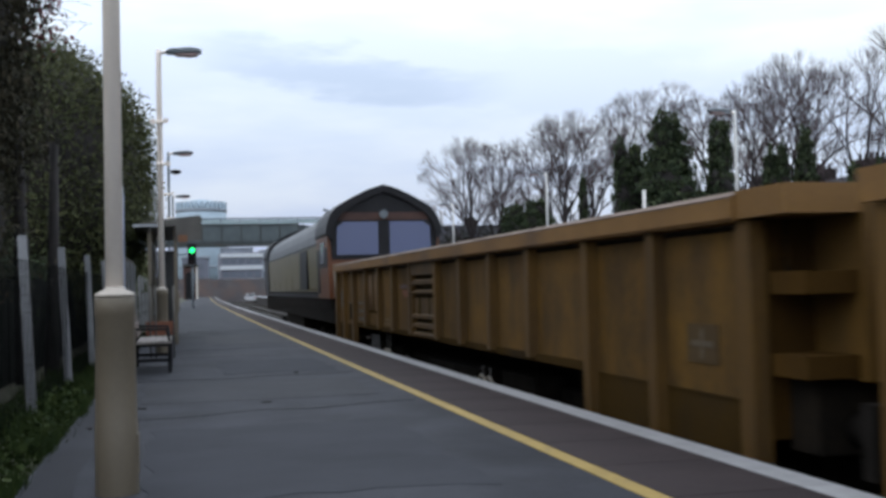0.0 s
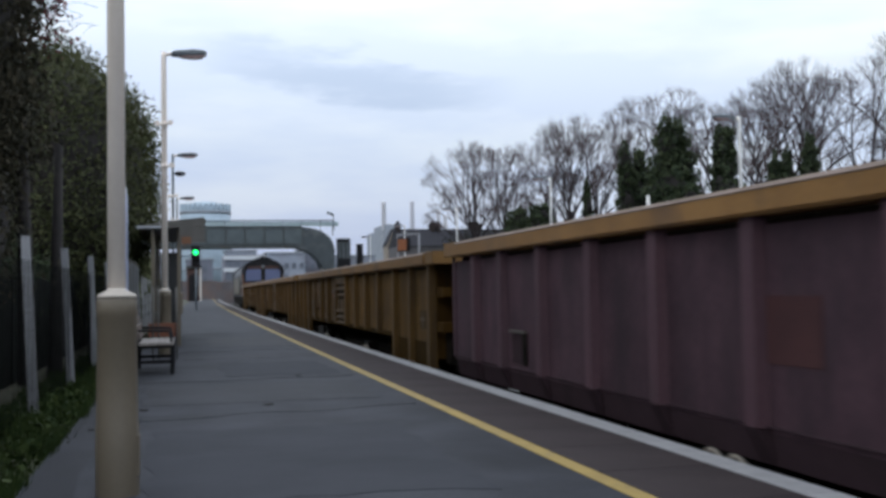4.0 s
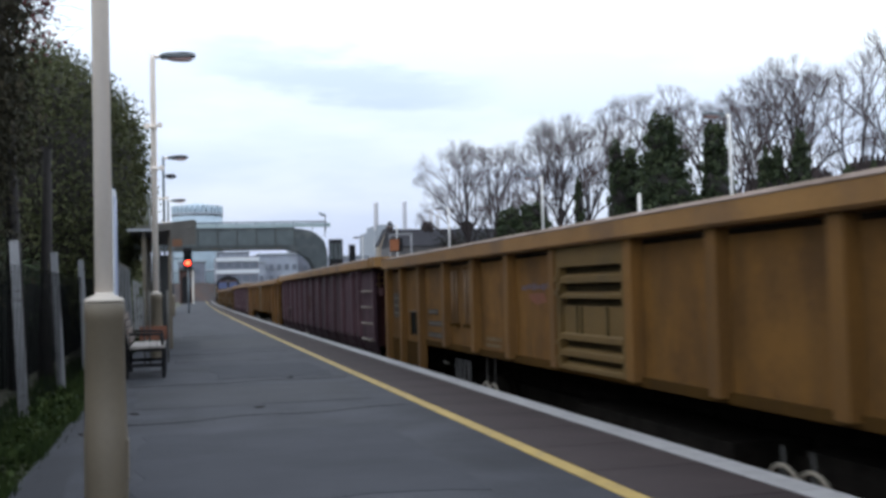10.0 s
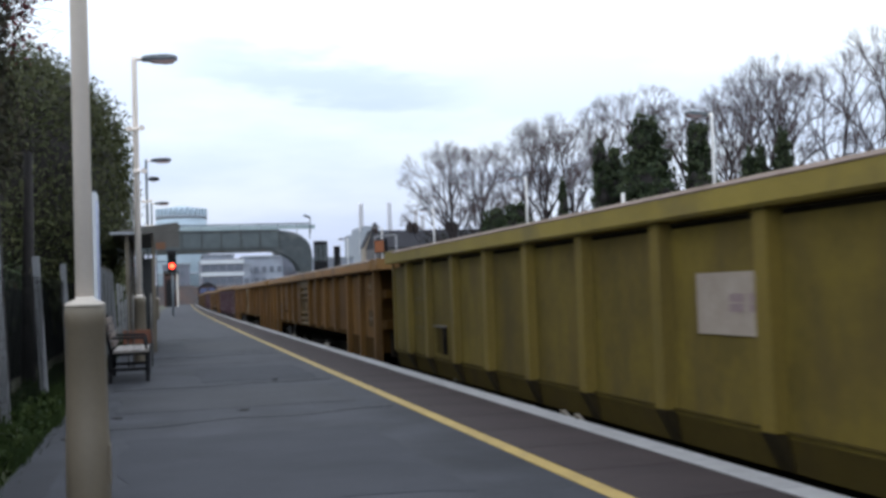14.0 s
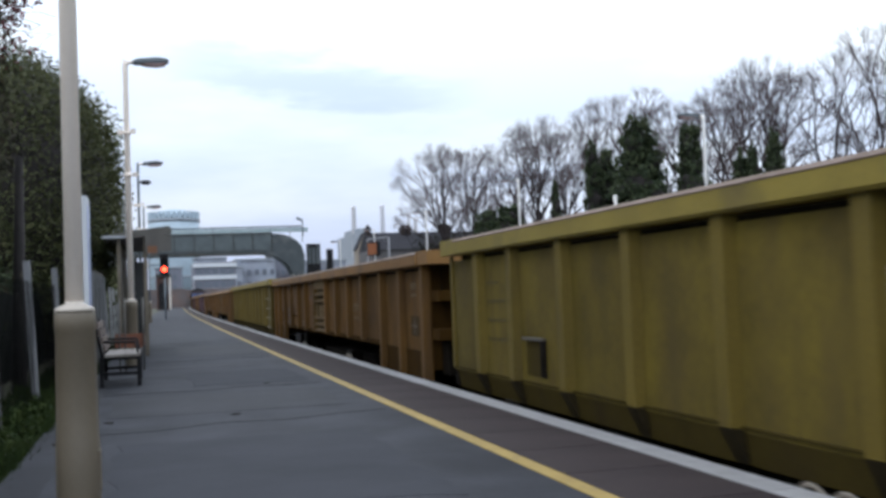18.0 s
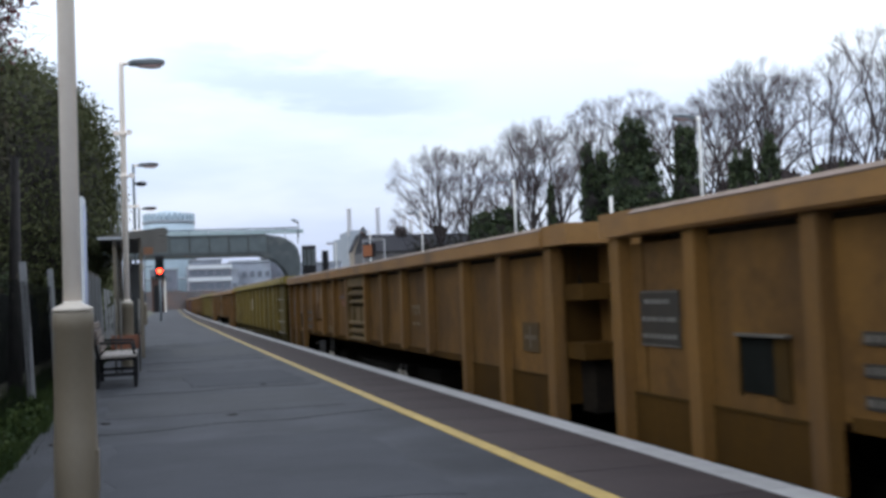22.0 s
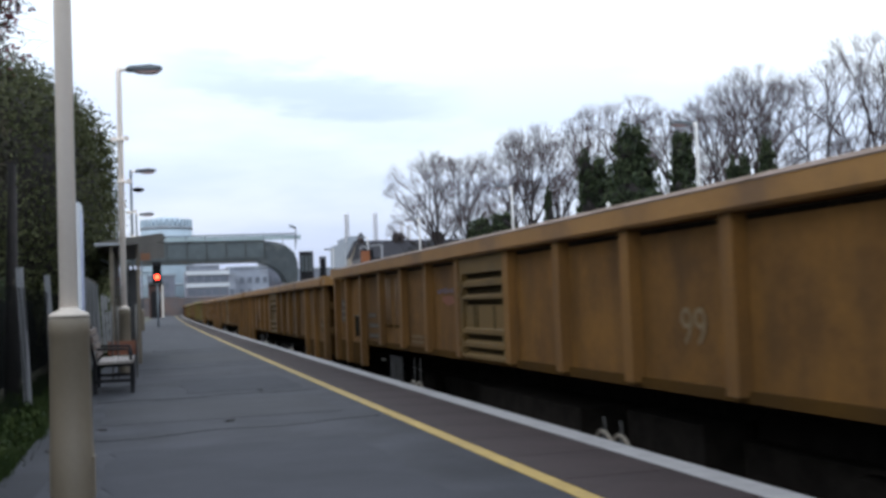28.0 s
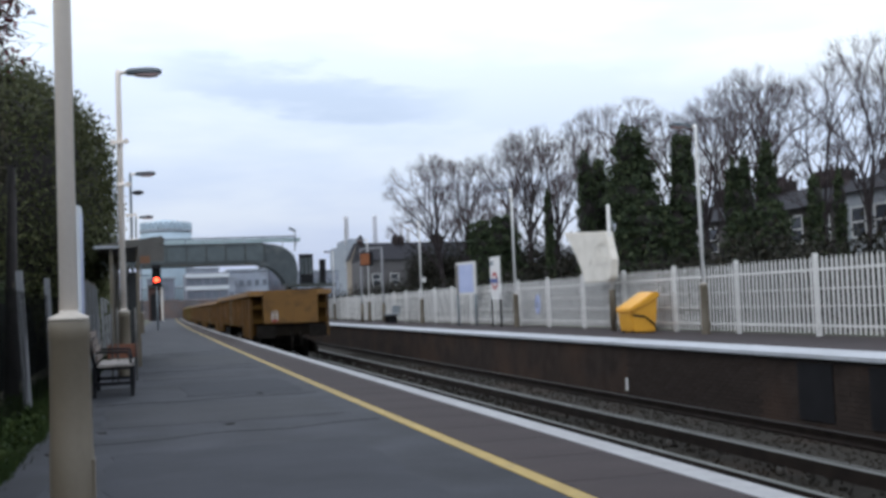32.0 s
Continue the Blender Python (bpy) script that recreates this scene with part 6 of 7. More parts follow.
def wagon_ends(w, cap, top, inset, low, end):
    for s, y in ((1, 0.0), (-1, -BODY)):
        lo, hi = (y - 0.42, y) if s > 0 else (y, y + 0.42)
        bm = boxes((-0.92, 0.92, lo, hi, 0.42, top - 0.17) if s > 0 else (-0.92, 0.92, y - 0.036, y + inset - 0.005, 0.42, top - 0.004))
        bevel(bm, 0.02, 2)
        part("end_plate", bm, end, w)
        back = (y - 0.42, y - 0.38) if s > 0 else (y + inset, y + inset + 0.04)
        part("end_wall", boxes((-1.28, 1.28, back[0], back[1], 0.05, top - 0.17)), low, w)
        for x in ((-1.2, 0.99) if s < 0 else ()):
            hold = boxes((x, x + 0.016, back[0] - 0.03, back[0] - 0.015, 1.08, 1.34), (x + 0.10, x + 0.116, back[0] - 0.03, back[0] - 0.015, 1.08, 1.34), (x - 0.04, x + 0.16, back[0] - 0.034, back[0] - 0.019, 1.14, 1.158), (x - 0.04, x + 0.16, back[0] - 0.034, back[0] - 0.019, 1.25, 1.268),
                         (x + 0.03, x + 0.05, back[0] - 0.03, back[0] + 0.01, 1.14, 1.158))
            part("hand_hold", hold, cap if inset > 0.5 else low, w, "handhold frame in the corner recess")
        for x in (-1.262, 0.925):
            for z in ((0.44, 0.92) if inset < 0.5 else (0.94,)):
                part("corner_shelf", boxes((x, x + 0.337, lo + 0.03, hi - 0.03, z, z + 0.13)), low, w)
        lo2, hi2 = (y - 0.40, y - 0.12) if s > 0 else (y + 0.12, y + 0.40)
        part("headstock", boxes((-1.14, 1.14, lo2, hi2, 0.0, 0.41)), M_HEADSTOCK, w)
        lo, hi = (y - 0.5, y + 0.03) if s > 0 else (y - 0.03, y + 0.5)
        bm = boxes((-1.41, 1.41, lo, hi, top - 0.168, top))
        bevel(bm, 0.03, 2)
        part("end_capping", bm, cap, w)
        buffers(w, y - s * 0.12, s)


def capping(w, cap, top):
    """The deep top rail of each side, with a sloped lip whose pale colour is painted sky light."""
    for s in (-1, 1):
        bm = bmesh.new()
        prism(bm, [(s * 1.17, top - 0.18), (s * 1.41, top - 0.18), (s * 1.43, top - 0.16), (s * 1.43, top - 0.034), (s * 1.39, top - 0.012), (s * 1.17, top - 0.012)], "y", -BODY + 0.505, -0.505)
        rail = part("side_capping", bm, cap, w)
        bm = bmesh.new()
        prism(bm, [(s * 1.433, top - 0.038), (s * 1.392, top - 0.008), (s * 1.17, top - 0.008), (s * 1.17, top), (s * 1.395, top), (s * 1.437, top - 0.03)], "y", -BODY + 0.505, -0.505)
        part("capping_lip", bm, M_SKYLIT_LIP, rail, "pinkish-grey upper lip with sky light put into its colour")


def text_bars(w, y, z, width, rows, gap=0.085, high=0.045, mat=None, x=-1.2895):
    if mat is None:
        for i in range(rows):
            ww = width * (0.55 if i == 0 and rows > 2 else 1.0)
            part("stencil_ground", boxes((x + 0.0005, x + 0.006, y - ww - 0.02, y + 0.02, z - i * gap - high - 0.016, z - i * gap + 0.016)), M_STENCIL_GROUND, w)
    bm = bmesh.new()
    for i in range(rows):
        ww = width * (0.55 if i == 0 and rows > 2 else 1.0)
        k = y
        while k > y - ww:
            d = 0.03 + 0.03 * abs(math.sin(k * 57 + i))
            box(bm, x - 0.003, x, max(k - d, y - ww), k, z - i * gap - high, z - i * gap)
            k -= d + 0.026
    tagged(part("stencil", bm, mat or M_STENCIL, w, "rows of unreadable stencil marks"), kind="stuff")


def box_wagon(paint, cap, label, plate, low):
    """The ribbed box wagon with deep ends and a louvred panel in each side."""
    w = thing("box_wagon", label, "goods wagon", None, "train of box wagons")
    ribs = [-0.12, -1.2, -2.43, -3.85, -5.2, -6.5, -7.85, -9.5, -10.76, -12.05, -13.4, -14.93, -16.2, -17.5]
    for s in (-1, 1):
        # one plate for each bay between two ribs; the end bays reach lower
        joints = [0.0] + ribs[1:-1] + [-17.58]
        for y1, y0 in zip(joints, joints[1:]):
            z0 = -0.08 if y1 > -2.4 or y0 < -15.0 else 0.30
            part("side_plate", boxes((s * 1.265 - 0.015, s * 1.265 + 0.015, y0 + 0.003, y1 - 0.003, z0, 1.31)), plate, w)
        # added dark strip behind the slot: the overhang's shade as a solid
        part("shade_strip", boxes((min(s * 1.085, s * 1.11), max(s * 1.085, s * 1.11), -BODY + 0.45, -0.03, 1.0, 1.37)), M_UNDER, w, "dark strip added for the shade under the capping")
        for y in ribs:
            deep = y > -2.6 or y < -14.5
            z0 = -0.07 if deep else 0.30
            wd = 0.07 if y not in (-0.12, -17.5) else 0.08
            bm = bmesh.new()
            a, b = (s * 1.275, s * HALF)
            prism(bm, [(a, y - wd * 1.1), (a, y + wd * 1.1), (b, y + wd), (b, y - wd)], "z", z0, 1.36)
            part("rib", bm, paint, w)
        for y0, y1 in ((-0.2, -2.3), (-14.98, -17.45)):
            part("lower_plate", boxes((min(s * 1.281, s * 1.288), max(s * 1.281, s * 1.288), y1, y0, -0.075, 0.254)), low, w, "brake-dust covered lower plate")
            part("seam", boxes((min(s * 1.281, s * 1.296), max(s * 1.281, s * 1.296), y1, y0, 0.256, 0.272)), M_SOOT, w)
        part("bottom_rail", boxes((min(s * 1.25, s * 1.31), max(s * 1.25, s * 1.31), -14.83, -2.62, 0.265, 0.335)), low, w)
        # louvred ladder panel
        def span(lo, hi):
            return min(s * lo, s * hi), max(s * lo, s * hi)
        face = paint if paint is M_GOLD_DARK else M_LOUVRE_PAINT
        lp = part("louvre_panel", boxes((*span(1.282, 1.35), -9.445, -7.925, 1.186, 1.36)), face, w)
        for y in (-7.97, -9.40):
            part("louvre_post", boxes((*span(1.282, 1.352), y - 0.045, y + 0.045, 0.31, 1.184)), face, lp)
            for z in (0.36, 0.50, 0.94, 1.06):
                part("bolt_block", boxes((*span(1.353, 1.368), y - 0.04, y + 0.04, z, z + 0.05)), face, lp)
        # shallow backing whose dark colour carries the recess's shade
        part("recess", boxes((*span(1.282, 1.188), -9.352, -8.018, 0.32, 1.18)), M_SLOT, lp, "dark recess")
        part("mid_plate", boxes((*span(1.29, 1.318), -9.352, -8.018, 0.61, 0.85)), face, lp)
        for z, dep in ((1.055, 0.05), (0.925, 0.025), (0.568, 0.045), (0.43, 0.045), (0.315, 0.03)):
            bm = bmesh.new()
            prism(bm, [(s * 1.29, z), (s * 1.352, z - 0.01), (s * 1.352, z + dep - 0.01), (s * 1.29, z + dep + 0.02)], "y", -9.35, -8.02)
            part("slat", bm, face, lp)
        for y in (-8.35, -8.45, -9.0):
            part("strap", boxes((*span(1.319, 1.330), y - 0.015, y + 0.015, 0.615, 0.845)), M_LOUVRE, lp)
        # side details
        h = part("hatch", boxes((*span(1.282, 1.292), -1.95, -1.62, 0.38, 0.70)), M_BLACK_BOARD, w, "dark square hatch")
        part("lip", boxes((*span(1.282, 1.33), -2.12, -1.60, 0.705, 0.720)), M_STENCIL, h)
        for y0, wide in ((-2.10, 0.14), (-1.615, 0.02)):
            part("hatch_jamb", boxes((*span(1.282, 1.298), y0, y0 + wide, 0.36, 0.704)), M_SOOT, h)
        for y in (-4.12, -4.30, -4.72, -4.90):
            pipe = part("pipe", tubes(((s * 1.308, y, 0.60), (s * 1.308, y, 1.27), 0.012)), M_PIPE, w, "pale vertical pipe")
            part("flange", tubes(((s * 1.308, y, 1.25), (s * 1.308, y, 1.27), 0.026)), paint, pipe)
            part("bracket", boxes((*span(1.281, 1.34), y - 0.04, y + 0.04, 0.56, 0.598)), low, pipe)
        for y in (-3.98, -4.16, -4.36, -4.56):
            part("spring_hanger", boxes((*span(1.22, 1.25), y - 0.024, y + 0.024, -0.40, 0.15)), M_HANGER, w, "pale grey hanger bar")
        part("step_edge", boxes((*span(1.20, 1.23), -3.50, -3.24, 0.05, 0.07)), M_STENCIL, w, "pale worn step edge")
        for y, rod in ((-5.3, 0.42), (-11.3, 0.22)):
            for dy in (0.0, -0.3):
                wheel = part("handbrake_wheel", ring_mesh(0.17, 0.014), M_WHITE_PAINT, w, "pale handbrake wheel")
                wheel.location = (s * 1.25, y + dy, -0.21)
                part("spokes", tubes(((0, -0.16, 0), (0, 0.16, 0), 0.009), ((0, 0, -0.16), (0, 0, 0.16), 0.009)), M_DIM_ROD, wheel)
                part("brake_rod", tubes(((s * 1.23, y + dy, -0.16), (s * 1.21, y + dy + 0.06, -0.16 + rod), 0.009)), M_DIM_ROD, w)
    dp = part("data_board", boxes((-1.2885, -1.2825, -0.90, -0.34, 0.60, 0.98)), M_STENCIL_GROUND, w, "dark data board with pale unreadable rows")
    for z in (0.605, 0.965):
        part("row_line", boxes((-1.2925, -1.289, -0.89, -0.35, z, z + 0.010)), M_STENCIL, dp)
    text_bars(w, -0.42, 0.92, 0.34, 1, 0.1, 0.030, M_BOARD_TEXT, -1.289)
    text_bars(w, -0.37, 0.80, 0.48, 2, 0.115, 0.030, M_BOARD_TEXT, -1.289)
    text_bars(w, -2.72, 0.74, 0.92, 3, 0.155, 0.036)
    bp = part("data_plate", boxes((-1.29, -1.2825, -17.02, -16.60, 0.46, 0.72)), M_BLUE_PLATE, w, "faded bluish data plate")
    part("mark", boxes((-1.2945, -1.2905, -16.83, -16.79, 0.49, 0.69), (-1.2945, -1.2905, -16.96, -16.66, 0.57, 0.61)), M_PLATE_MARK, bp)
    text_bars(w, -5.45, 0.48, 0.6, 2, 0.07, 0.04, M_FAINT, -1.2825)
    bm = bmesh.new()
    for k in range(6):
        y = -6.78 - k * 0.14
        box(bm, -1.285, -1.281, y - 0.13, y - 0.01 * (k % 3), 0.99 + 0.012 * (k % 2), 1.035 + 0.01 * (k % 3))
    tagged(part("emblem", bm, M_EMBLEM, w, "faded purple lettering strip"), kind="stuff")
    bm = bmesh.new()
    prism(bm, [(-6.98, 0.955), (-7.42, 0.965), (-7.50, 0.88), (-7.22, 0.85), (-7.02, 0.90)], "x", -1.285, -1.281)
    part("emblem", bm, M_EMBLEM_RED, w, "faded red emblem swoosh")
    part("floor", boxes((-1.2, 1.2, -BODY + 0.5, -0.5, 0.24, 0.30)), M_RUST_IN, w)
    part("load", boxes((-1.08, 1.08, -BODY + 0.5, -0.5, 0.30, 0.95)), M_RUST_IN, w, "rusty brown interior")
    part("underframe", boxes((-0.45, 0.45, -BODY + 0.3, -0.3, -0.15, 0.22), (-1.05, 1.05, -10.4, -7.6, -0.44, -0.05), (-0.9, -0.5, -12.2, -11.0, -0.40, -0.02), (-0.60, 0.60, -17.2, -0.8, -0.40, -0.152)), M_UNDER, w)
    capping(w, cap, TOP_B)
    wagon_ends(w, cap, TOP_B, 0.46, M_BROWN_LOW, paint if paint is M_GOLD_DARK else M_GOLD_END)
    bogie(w, -3.3)
    bogie(w, -BODY + 3.3)
    return w


def plain_wagon(paint, cap, label, plate, low, panel):
    """The deep-sided box wagon with even ribs, gussets below and white rungs at its rear corner."""
    w = thing("open_wagon", label, "goods wagon", None, "train of box wagons")
    ribs = [-1.15, -2.21, -3.48, -4.76, -6.02, -7.34, -8.68, -9.98, -11.28, -12.57, -13.88, -15.2, -15.95]
    for s in (-1, 1):
        joints = [0.0] + ribs + [-17.4]
        for y1, y0 in zip(joints, joints[1:]):
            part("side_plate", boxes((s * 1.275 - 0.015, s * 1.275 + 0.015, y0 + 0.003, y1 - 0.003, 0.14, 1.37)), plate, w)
        # the same added strip, dark in place of the capping's shade
        part("shade_strip", boxes((min(s * 1.085, s * 1.11), max(s * 1.085, s * 1.11), -BODY + 0.45, -0.03, 1.0, 1.43)), M_UNDER, w, "dark strip added for the shade under the capping")
        bm = bmesh.new()
        prism(bm, [(s * 1.29, 0.15), (s * 1.25, 0.15), (s * 1.215, -0.055), (s * 1.25, -0.055)], "y", -17.38, -0.1)
        part("lower_side", bm, low, w, "brake-dust covered lower side")
        part("seam", boxes((min(s * 1.291, s * 1.31), max(s * 1.291, s * 1.31), -17.38, -0.02, 0.168, 0.182)), low, w)
        for y in ribs:
            bm = bmesh.new()
            prism(bm, [(s * 1.282, y - 0.09), (s * 1.282, y + 0.09), (s * HALF, y + 0.07), (s * HALF, y - 0.07)], "z", 0.17, 1.42)
            r = part("rib", bm, paint, w)
            bm = bmesh.new()
            prism(bm, [(s * 1.28, 0.155), (s * HALF, 0.165), (s * 1.262, -0.05)], "y", y - 0.075, y + 0.075)
            part("gusset", bm, M_OLIVE_DIRT if panel else low, r)
        for y0, y1, x in ((-17.4, -17.3, 1.33), (-0.10, -0.002, 1.31)):
            part("corner_post", boxes((min(s * 1.291, s * x), max(s * 1.291, s * x), y0, y1, 0.17, 1.42)), paint, w)
        for z in (0.16, 0.445, 0.735, 1.02):
            rung = tubes(((s * 1.36, -16.36, z), (s * 1.36, -17.24, z), 0.016), ((s * 1.36, -16.36, z), (s * 1.285, -16.36, z), 0.014), ((s * 1.36, -17.24, z), (s * 1.285, -17.24, z), 0.014))
            part("rung", rung, M_WHITE_PAINT, w, "white grab rung")
        a, b = min(s * 1.291, s * 1.34), max(s * 1.291, s * 1.34)
        h = part("hatch", boxes((min(s * 1.291, s * 1.30), max(s * 1.291, s * 1.30), -2.92, -2.46, 0.24, 0.56)), low, w, "dull square hatch")
        part("lip", boxes((a, b, -2.94, -2.44, 0.562, 0.585)), M_STENCIL, h, "pale upper lip")
        part("hatch_jamb", boxes((a, b, -2.94, -2.90, 0.24, 0.56)), M_UNDER, h)
    if panel:
        text_bars(w, -1.32, 1.12, 0.66, 4, 0.19, 0.035, M_OLIVE_MARK, -1.2925)
    else:
        part("repair_patch", boxes((-1.2955, -1.2912, -7.98, -7.4, 0.55, 0.95)), M_PATCH, w, "dull reddish repaired patch")
    for dy in (0.0, -0.3):
        wheel = part("handbrake_wheel", ring_mesh(0.17, 0.016), M_WHITE_PAINT, w, "pale handbrake wheel")
        wheel.location = (-1.31, -6.75 + dy, -0.22)
    part("floor", boxes((-1.22, 1.22, -BODY + 0.8, -0.5, 0.10, 0.16)), M_RUST_IN, w)
    part("load", boxes((-1.08, 1.08, -BODY + 0.8, -0.5, 0.16, 1.0)), M_RUST_IN, w, "rusty brown interior")
    part("underframe", boxes((-0.45, 0.45, -BODY + 0.3, -0.3, -0.25, 0.08), (-0.60, 0.60, -17.0, -0.8, -0.48, -0.252)), M_UNDER, w)
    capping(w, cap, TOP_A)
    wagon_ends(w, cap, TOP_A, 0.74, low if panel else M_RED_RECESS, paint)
    bogie(w, -3.0)
    bogie(w, -BODY + 3.0)
    return w


def tail_frame(w):
    """The white lamp bracket and red patch on the train's last end."""
    y = -BODY - 0.05
    bm = bmesh.new()
    x0, x1 = -0.65, -0.46
    for a, b in (((x0, y, 0.50), (x0, y, 0.82)), ((x1, y, 0.50), (x1, y, 0.82)), ((x0, y, 0.82), (x1, y, 0.82)), ((x0, y, 0.73), (x1, y, 0.73)), ((x0, y, 0.57), (x1, y, 0.57))):
        tube(bm, a, b, 0.016, 0.016, 6)
    part("lamp_bracket", bm, M_DATA_WHITE, w, "white lamp bracket on the last wagon")
    bm = ring_mesh(0.06, 0.016, 18, "y")
    bmesh.ops.translate(bm, vec=(-0.555, y, 0.65), verts=bm.verts[:])
    part("lamp_ring", bm, M_DATA_WHITE, w)
    part("tail_lamp", boxes((-0.64, -0.47, y - 0.04, y, 0.47, 0.535)), M_RED_PAINT, w, "red tail lamp")


def painted_number(w, text, y, z, size):
    cu = bpy.data.curves.new("painted_number", "FONT")
    cu.body, cu.size, cu.extrude = text, size, 0.002
    cu.materials.append(M_FAINT)
    ob = new("painted_number", cu)
    ob.parent = w
    ob.matrix_basis = Matrix(((0, 0, -1, -1.285), (-1, 0, 0, y), (0, 1, 0, z), (0, 0, 0, 1)))
    tagged(ob, "white chalked number")


def loops(w, y, z):
    for dy, dz, r in ((0, 0.25, 0.16), (-0.05, -0.05, 0.2), (-0.42, 0.2, 0.15), (-0.45, -0.08, 0.19)):
        bm = ring_mesh(r, 0.007, 20)
        bmesh.ops.translate(bm, vec=(-1.295, y + dy, z + dz), verts=bm.verts[:])
        part("chalk_loop", bm, M_FAINT, w, "faint chalk loops")


def outlined_marks(w, y, z, k=1.0):
    """Two faint outlined characters that can no longer be read."""
    bm = bmesh.new()
    for i in range(2):
        y1 = y - i * 0.32 * k
        y0, zt = y1 - 0.24 * k, z + 0.36 * k
        for r in ((y0, y1, zt - 0.04, zt), (y0, y1, z, z + 0.035), (y0, y0 + 0.04, z + 0.18 * k, zt - 0.04), (y1 - 0.04, y1, z + 0.18 * k, zt - 0.04)):
            box(bm, -1.2855, -1.2825, *r)
    part("outlined_marks", bm, M_FAINT, w, "faint outlined stencil marks")


def locomotive():
    """A six-axle diesel: arched body with an orange cab end, pale yellow flank, black roof."""
    g = thing("diesel_locomotive", "heavy diesel locomotive in yellow, orange and black", "locomotive")
    length = 21.0
    arch = [(-1.36, 2.28), (-1.33, 2.50), (-1.25, 2.72), (-1.10, 2.90), (-0.88, 3.05), (-0.6, 3.20), (-0.3, 3.34), (0.0, 3.43), (0.3, 3.34), (0.6, 3.20), (0.88, 3.05), (1.10, 2.90), (1.25, 2.72), (1.33, 2.50), (1.36, 2.28)]
    side = [(-1.32, 0.78)] + arch + [(1.32, 0.78)]
    small = [(x * 0.975, z - 0.12 if z > 1 else z + 0.15) for x, z in side]
    bm = bmesh.new()
    prism(bm, small, "y", 2.2, length - 2.2)
    part("body", bm, M_LOCO_YELLOW, g, "pale grimy yellow body side")
    bm = bmesh.new()
    prism(bm, [(x * 0.985, z - 0.11) for x, z in arch] + [(1.318, 2.10), (-1.318, 2.10)], "y", 2.25, length - 2.25)
    part("roof", bm, M_LOCO_GREY, g, "grey roof catching the sky")
    for y0, y1 in ((0.12, 2.2), (length - 2.2, length - 0.1)):
        bm = bmesh.new()
        prism(bm, side, "y", y0, y1)
        cab = part("cab", bm, M_LOCO_ORANGE if y0 < 1 else M_LOCO_BLACK, g, "orange and black cab end")
        bm = bmesh.new()
        prism(bm, [(x * 1.03, z + 0.03) for x, z in arch] + [(x * 0.93, z - 0.14) for x, z in arch[::-1]], "y", y0 - 0.12, y1 + 0.02)
        part("cab_roof", bm, M_LOCO_BLACK, cab, "black arched cab roof")
    y = 0.115
    # rear end face
    bm = bmesh.new()
    prism(bm, [(-1.25, 1.70), (1.25, 1.70)] + [(x * 0.95, z - 0.1) for x, z in arch[::-1]], "y", y - 0.03, y)
    part("end_panel", bm, M_LOCO_BLACK, g)
    for s in (-1, 1):
        bm = bmesh.new()
        prism(bm, [(s * 0.14, 1.80), (s * 1.14, 1.80), (s * 1.12, 2.46), (s * 0.96, 2.58), (s * 0.14, 2.58)], "y", y - 0.05, y - 0.032)
        part("windscreen", bm, M_CAB_GLASS, g, "bluish cab windscreen")
        part("headlamp", tubes(((s * 0.9, y - 0.06, 1.30), (s * 0.9, y, 1.30), 0.12)), M_LAMP_GREY, g)
        part("handrail", tubes(((s * 1.2, y - 0.05, 0.8), (s * 1.2, y - 0.05, 1.5), 0.02)), M_WHITE_PAINT, g)
    bm = bmesh.new()
    prism(bm, [(-1.12, 2.62), (1.12, 2.62), (0.98, 2.80), (-0.98, 2.80)], "y", y - 0.045, y - 0.031)
    part("head_panel", bm, M_BRICK_RED, g, "dull reddish strip over the windows")
    part("top_lamp", tubes(((0, y - 0.1, 2.76), (0, y - 0.03, 2.76), 0.1)), M_LAMP_GREY, g)
    for s in (-1, 1):
        part("cab_side_panel", boxes((min(s * 1.30, s * 1.352), max(s * 1.30, s * 1.352), 0.14, 2.22, 1.52, 2.30)), M_LOCO_BLACK, g, "black upper cab side")
        part("cab_side_window", boxes((min(s * 1.352, s * 1.362), max(s * 1.352, s * 1.362), 0.6, 1.5, 1.62, 2.14)), M_WINDOW, g)
        part("cab_door", boxes((min(s * 1.322, s * 1.348), max(s * 1.322, s * 1.348), 1.72, 2.18, 0.9, 1.518)), M_LOCO_BLACK, g)
        for k in range(6):
            yy = 4.6 + k * 2.3
            x0, x1 = min(s * 1.288, s * 1.305), max(s * 1.288, s * 1.305)
            if k == 0:
                gr = part("grille", boxes((x0 - 0.04, x1 + 0.04, yy, yy + 1.9, 1.0, 2.09)), M_LOCO_BLACK, g, "black grille")
                for i in range(7):
                    part("slat", boxes((x0 - 0.05, x1 + 0.05, yy + 0.05, yy + 1.85, 1.04 + i * 0.14, 1.10 + i * 0.14)), M_LOCO_BLACK, gr)
            else:
                part("access_door", boxes((x0, x1, yy, yy + 1.9, 0.98, 1.95)), M_LOCO_YELLOW, g)
        part("skirt_band", boxes((min(s * 1.288, s * 1.30), max(s * 1.288, s * 1.30), 2.2, length - 2.2, 0.78, 0.90)), M_LOCO_BLACK, g)
        part("side_rail", tubes(((s * 1.33, 2.3, 1.0), (s * 1.33, length - 2.3, 1.0), 0.014)), M_LOCO_YELLOW, g)
    part("frame", boxes((-1.24, 1.24, 0.0, length, 0.2, 0.51), (-1.27, 1.27, 0.2, length - 0.2, 0.51, 0.775)), M_UNDER, g)
    part("fuel_tank", boxes((-1.15, 1.15, 7.5, 13.0, -0.55, 0.19)), M_UNDER, g)
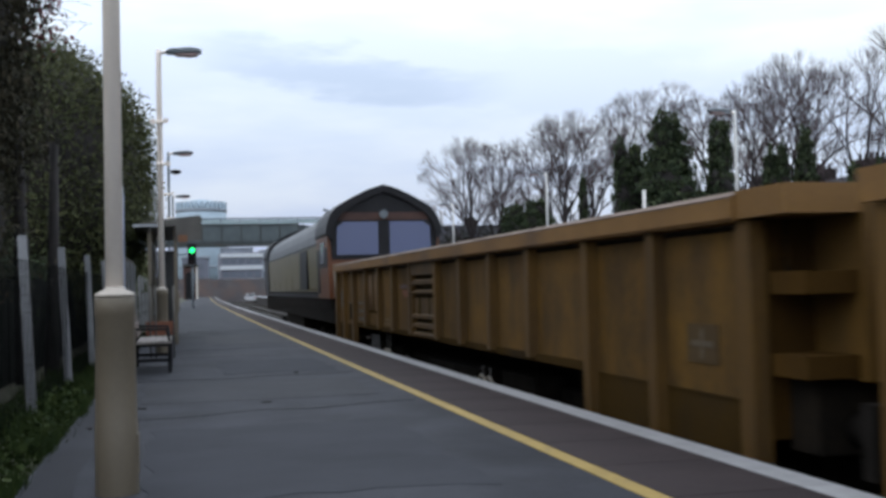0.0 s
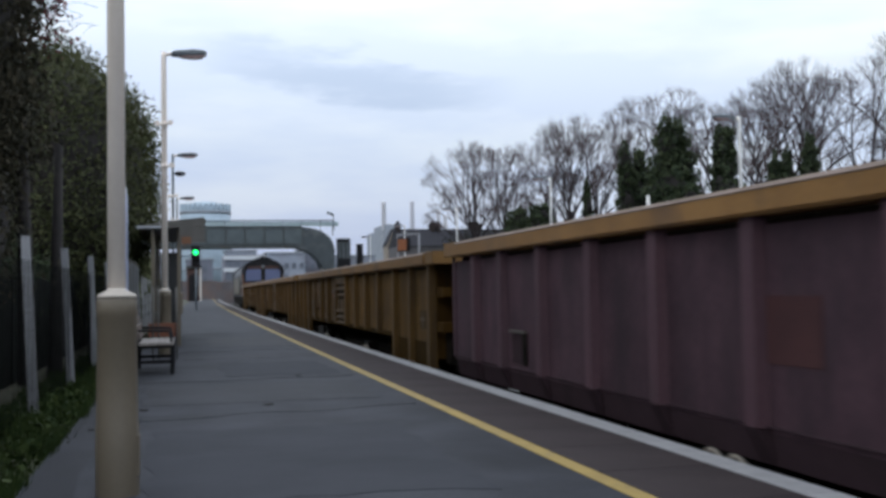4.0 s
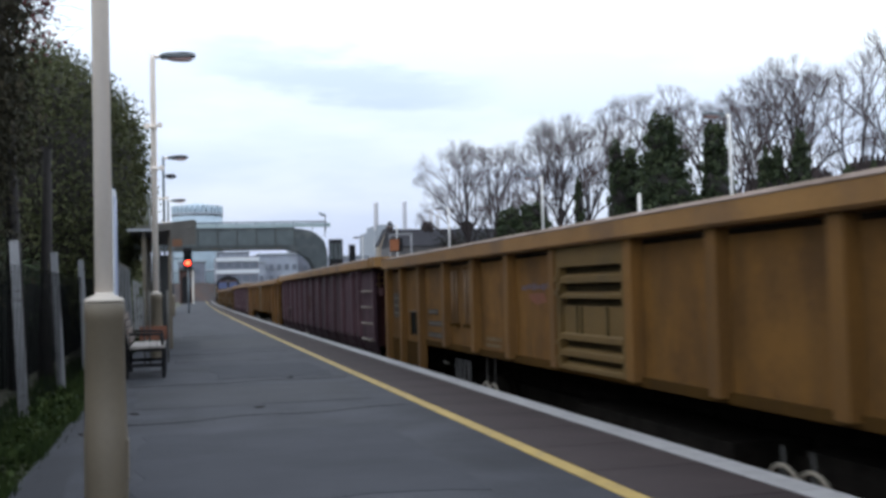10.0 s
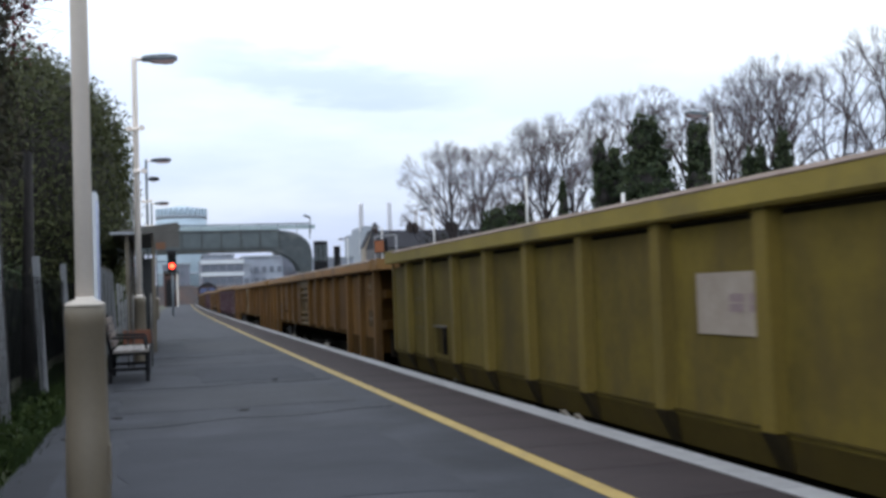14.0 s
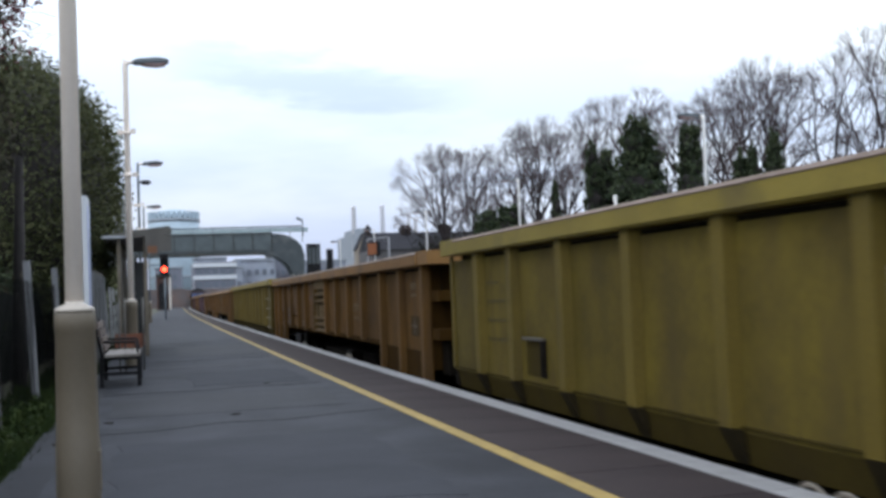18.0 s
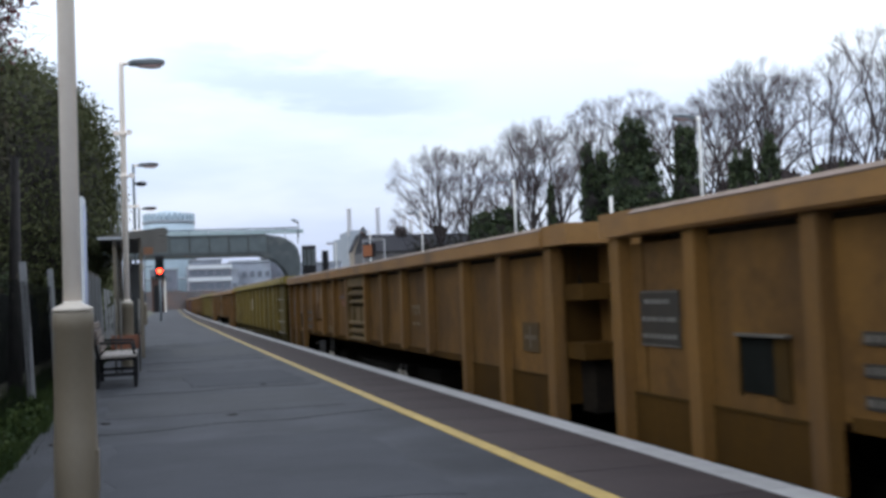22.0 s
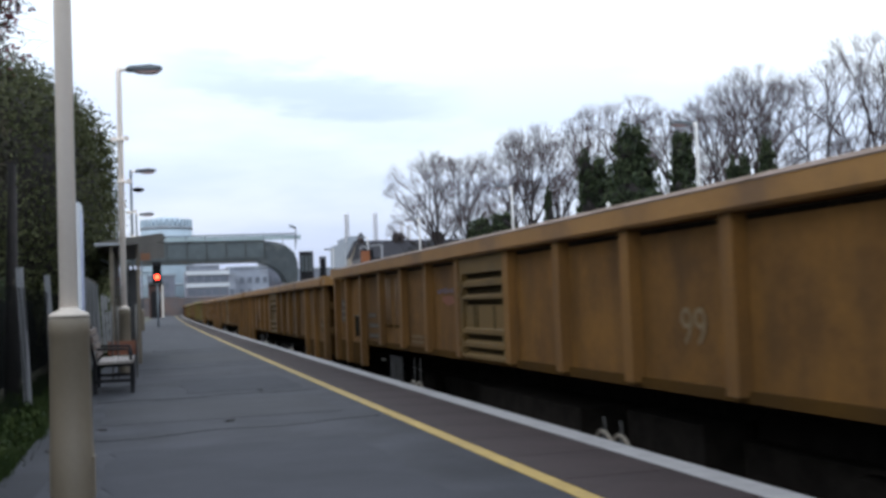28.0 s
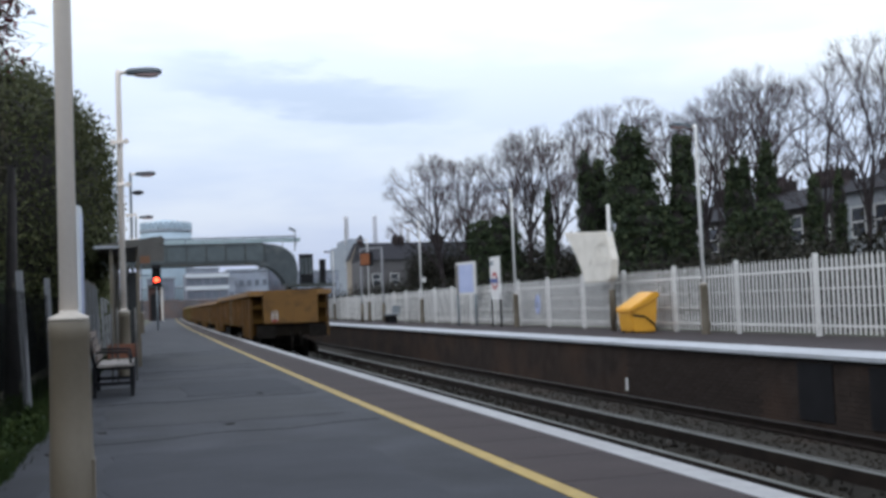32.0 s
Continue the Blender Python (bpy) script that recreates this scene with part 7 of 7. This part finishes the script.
    for y in (1.9 + 2.0, length - 3.9):
        bogie(g, y - 0.95)
        bogie(g, y + 0.95)
    buffers(g, 0.0, -1)
    return g


GOLD_LABEL = "grimy golden-yellow ribbed box wagon with louvred side panel"
BUILD = {
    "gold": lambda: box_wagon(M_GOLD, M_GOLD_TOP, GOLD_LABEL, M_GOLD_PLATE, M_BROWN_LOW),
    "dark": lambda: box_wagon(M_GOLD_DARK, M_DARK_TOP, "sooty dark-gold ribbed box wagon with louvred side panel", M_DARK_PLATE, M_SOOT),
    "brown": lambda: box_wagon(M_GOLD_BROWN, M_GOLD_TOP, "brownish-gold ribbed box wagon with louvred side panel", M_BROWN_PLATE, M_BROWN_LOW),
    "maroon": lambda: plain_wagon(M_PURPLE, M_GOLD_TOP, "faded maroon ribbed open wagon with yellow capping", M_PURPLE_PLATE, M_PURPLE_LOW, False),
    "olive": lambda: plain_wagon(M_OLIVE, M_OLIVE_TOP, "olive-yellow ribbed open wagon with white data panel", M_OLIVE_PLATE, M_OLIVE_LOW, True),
}
kinds = ["dark", "dark", "dark", "maroon", "gold", "maroon", "gold", "brown", "olive", "brown", "olive", "brown", "brown", "brown", "gold"]
train, first = [locomotive()], {}
for kind_of in kinds:
    if kind_of in first:
        wagon = copy_thing(first[kind_of], Matrix())
    else:
        wagon = first[kind_of] = BUILD[kind_of]()
    train.append(wagon)
tail_frame(train[15])
tagged(train[15], "grimy golden-yellow box wagon with white tail lamp bracket")
# the last wagon runs empty, so its body rides higher on the springs
for piece_of in train[15].children:
    if not piece_of.name.startswith(("wheelset", "bogie_frame", "handbrake_wheel", "brake_rod")):
        piece_of.location.z += 0.09
painted_number(train[15], "99", -12.66, 0.67, 0.34)
loops(train[9], -14.45, 0.72)
for n, y in ((9, -9.12), (11, -7.38)):
    panel = part("data_panel", boxes((-1.302, -1.2925, y - 0.90, y, 0.69, 1.07)), M_DATA, train[n], "pinkish-white data panel")
    part("mark", boxes(*[(-1.3065, -1.3025, y - 0.78 + 0.22 * i, y - 0.62 + 0.22 * i, z, z + 0.05) for i in range(2) for z in (0.83, 0.89)]), M_DATA_MARK, panel, "faint purple marks")
outlined_marks(train[12], -4.42, 0.60, 0.5)
for n in (10, 12):
    outlined_marks(train[n], -12.33, 0.62, 0.72)
for n in (8, 10, 13):
    outlined_marks(train[n], -16.62, 0.98, 0.5)


# seconds, metres: the train's slight surging against its even slowing down
SURGE = ((0, 0.0), (1.5, 0.12), (3, 0.30), (4.5, 0.30), (6.5, 0.24), (8, 0.22), (9.5, 0.11), (13, 0.06), (18, 0.07), (20, 0.10), (21.5, 0.20), (23, 0.25), (25, 0.20), (27, 0.04), (28.5, -0.06), (30, 0.15), (32, 0.25))


def train_front(t):
    """Where the first wagon's front end is along the line, at t seconds."""
    u, way = t / 16.0, 0.0
    for c in (11.015, -45.663, 193.285, 23.101):
        way = way * u + c
    return way + float(np.interp(t, *zip(*SURGE)))


def on_line(y, length):
    """The pose of a vehicle whose origin is at y, with its body lying behind (length < 0) or ahead along the track."""
    a, b = y, y + length
    turn = -math.degrees(math.atan((bend(b) - bend(a)) / (b - a)))
    return pose(TRACK + bend(a), a, 0, 0, 0, turn)


def motions():
    times = [0.5 * i for i in range(65)]
    for k, vehicle in enumerate(train):
        if k == 0:
            walk(vehicle, [(t, on_line(train_front(t) + 1.2, 21.0)) for t in times])
        else:
            walk(vehicle, [(t, on_line(train_front(t) - (k - 1) * PITCH, -BODY)) for t in times])
    covers_red, covers_green = pose(0, 0, 3.05), pose(0, 0, 3.57)
    walk(signal_blind, [(0.0, covers_red), (7.6, covers_red), (7.75, covers_green), (32.0, covers_green)])


motions()
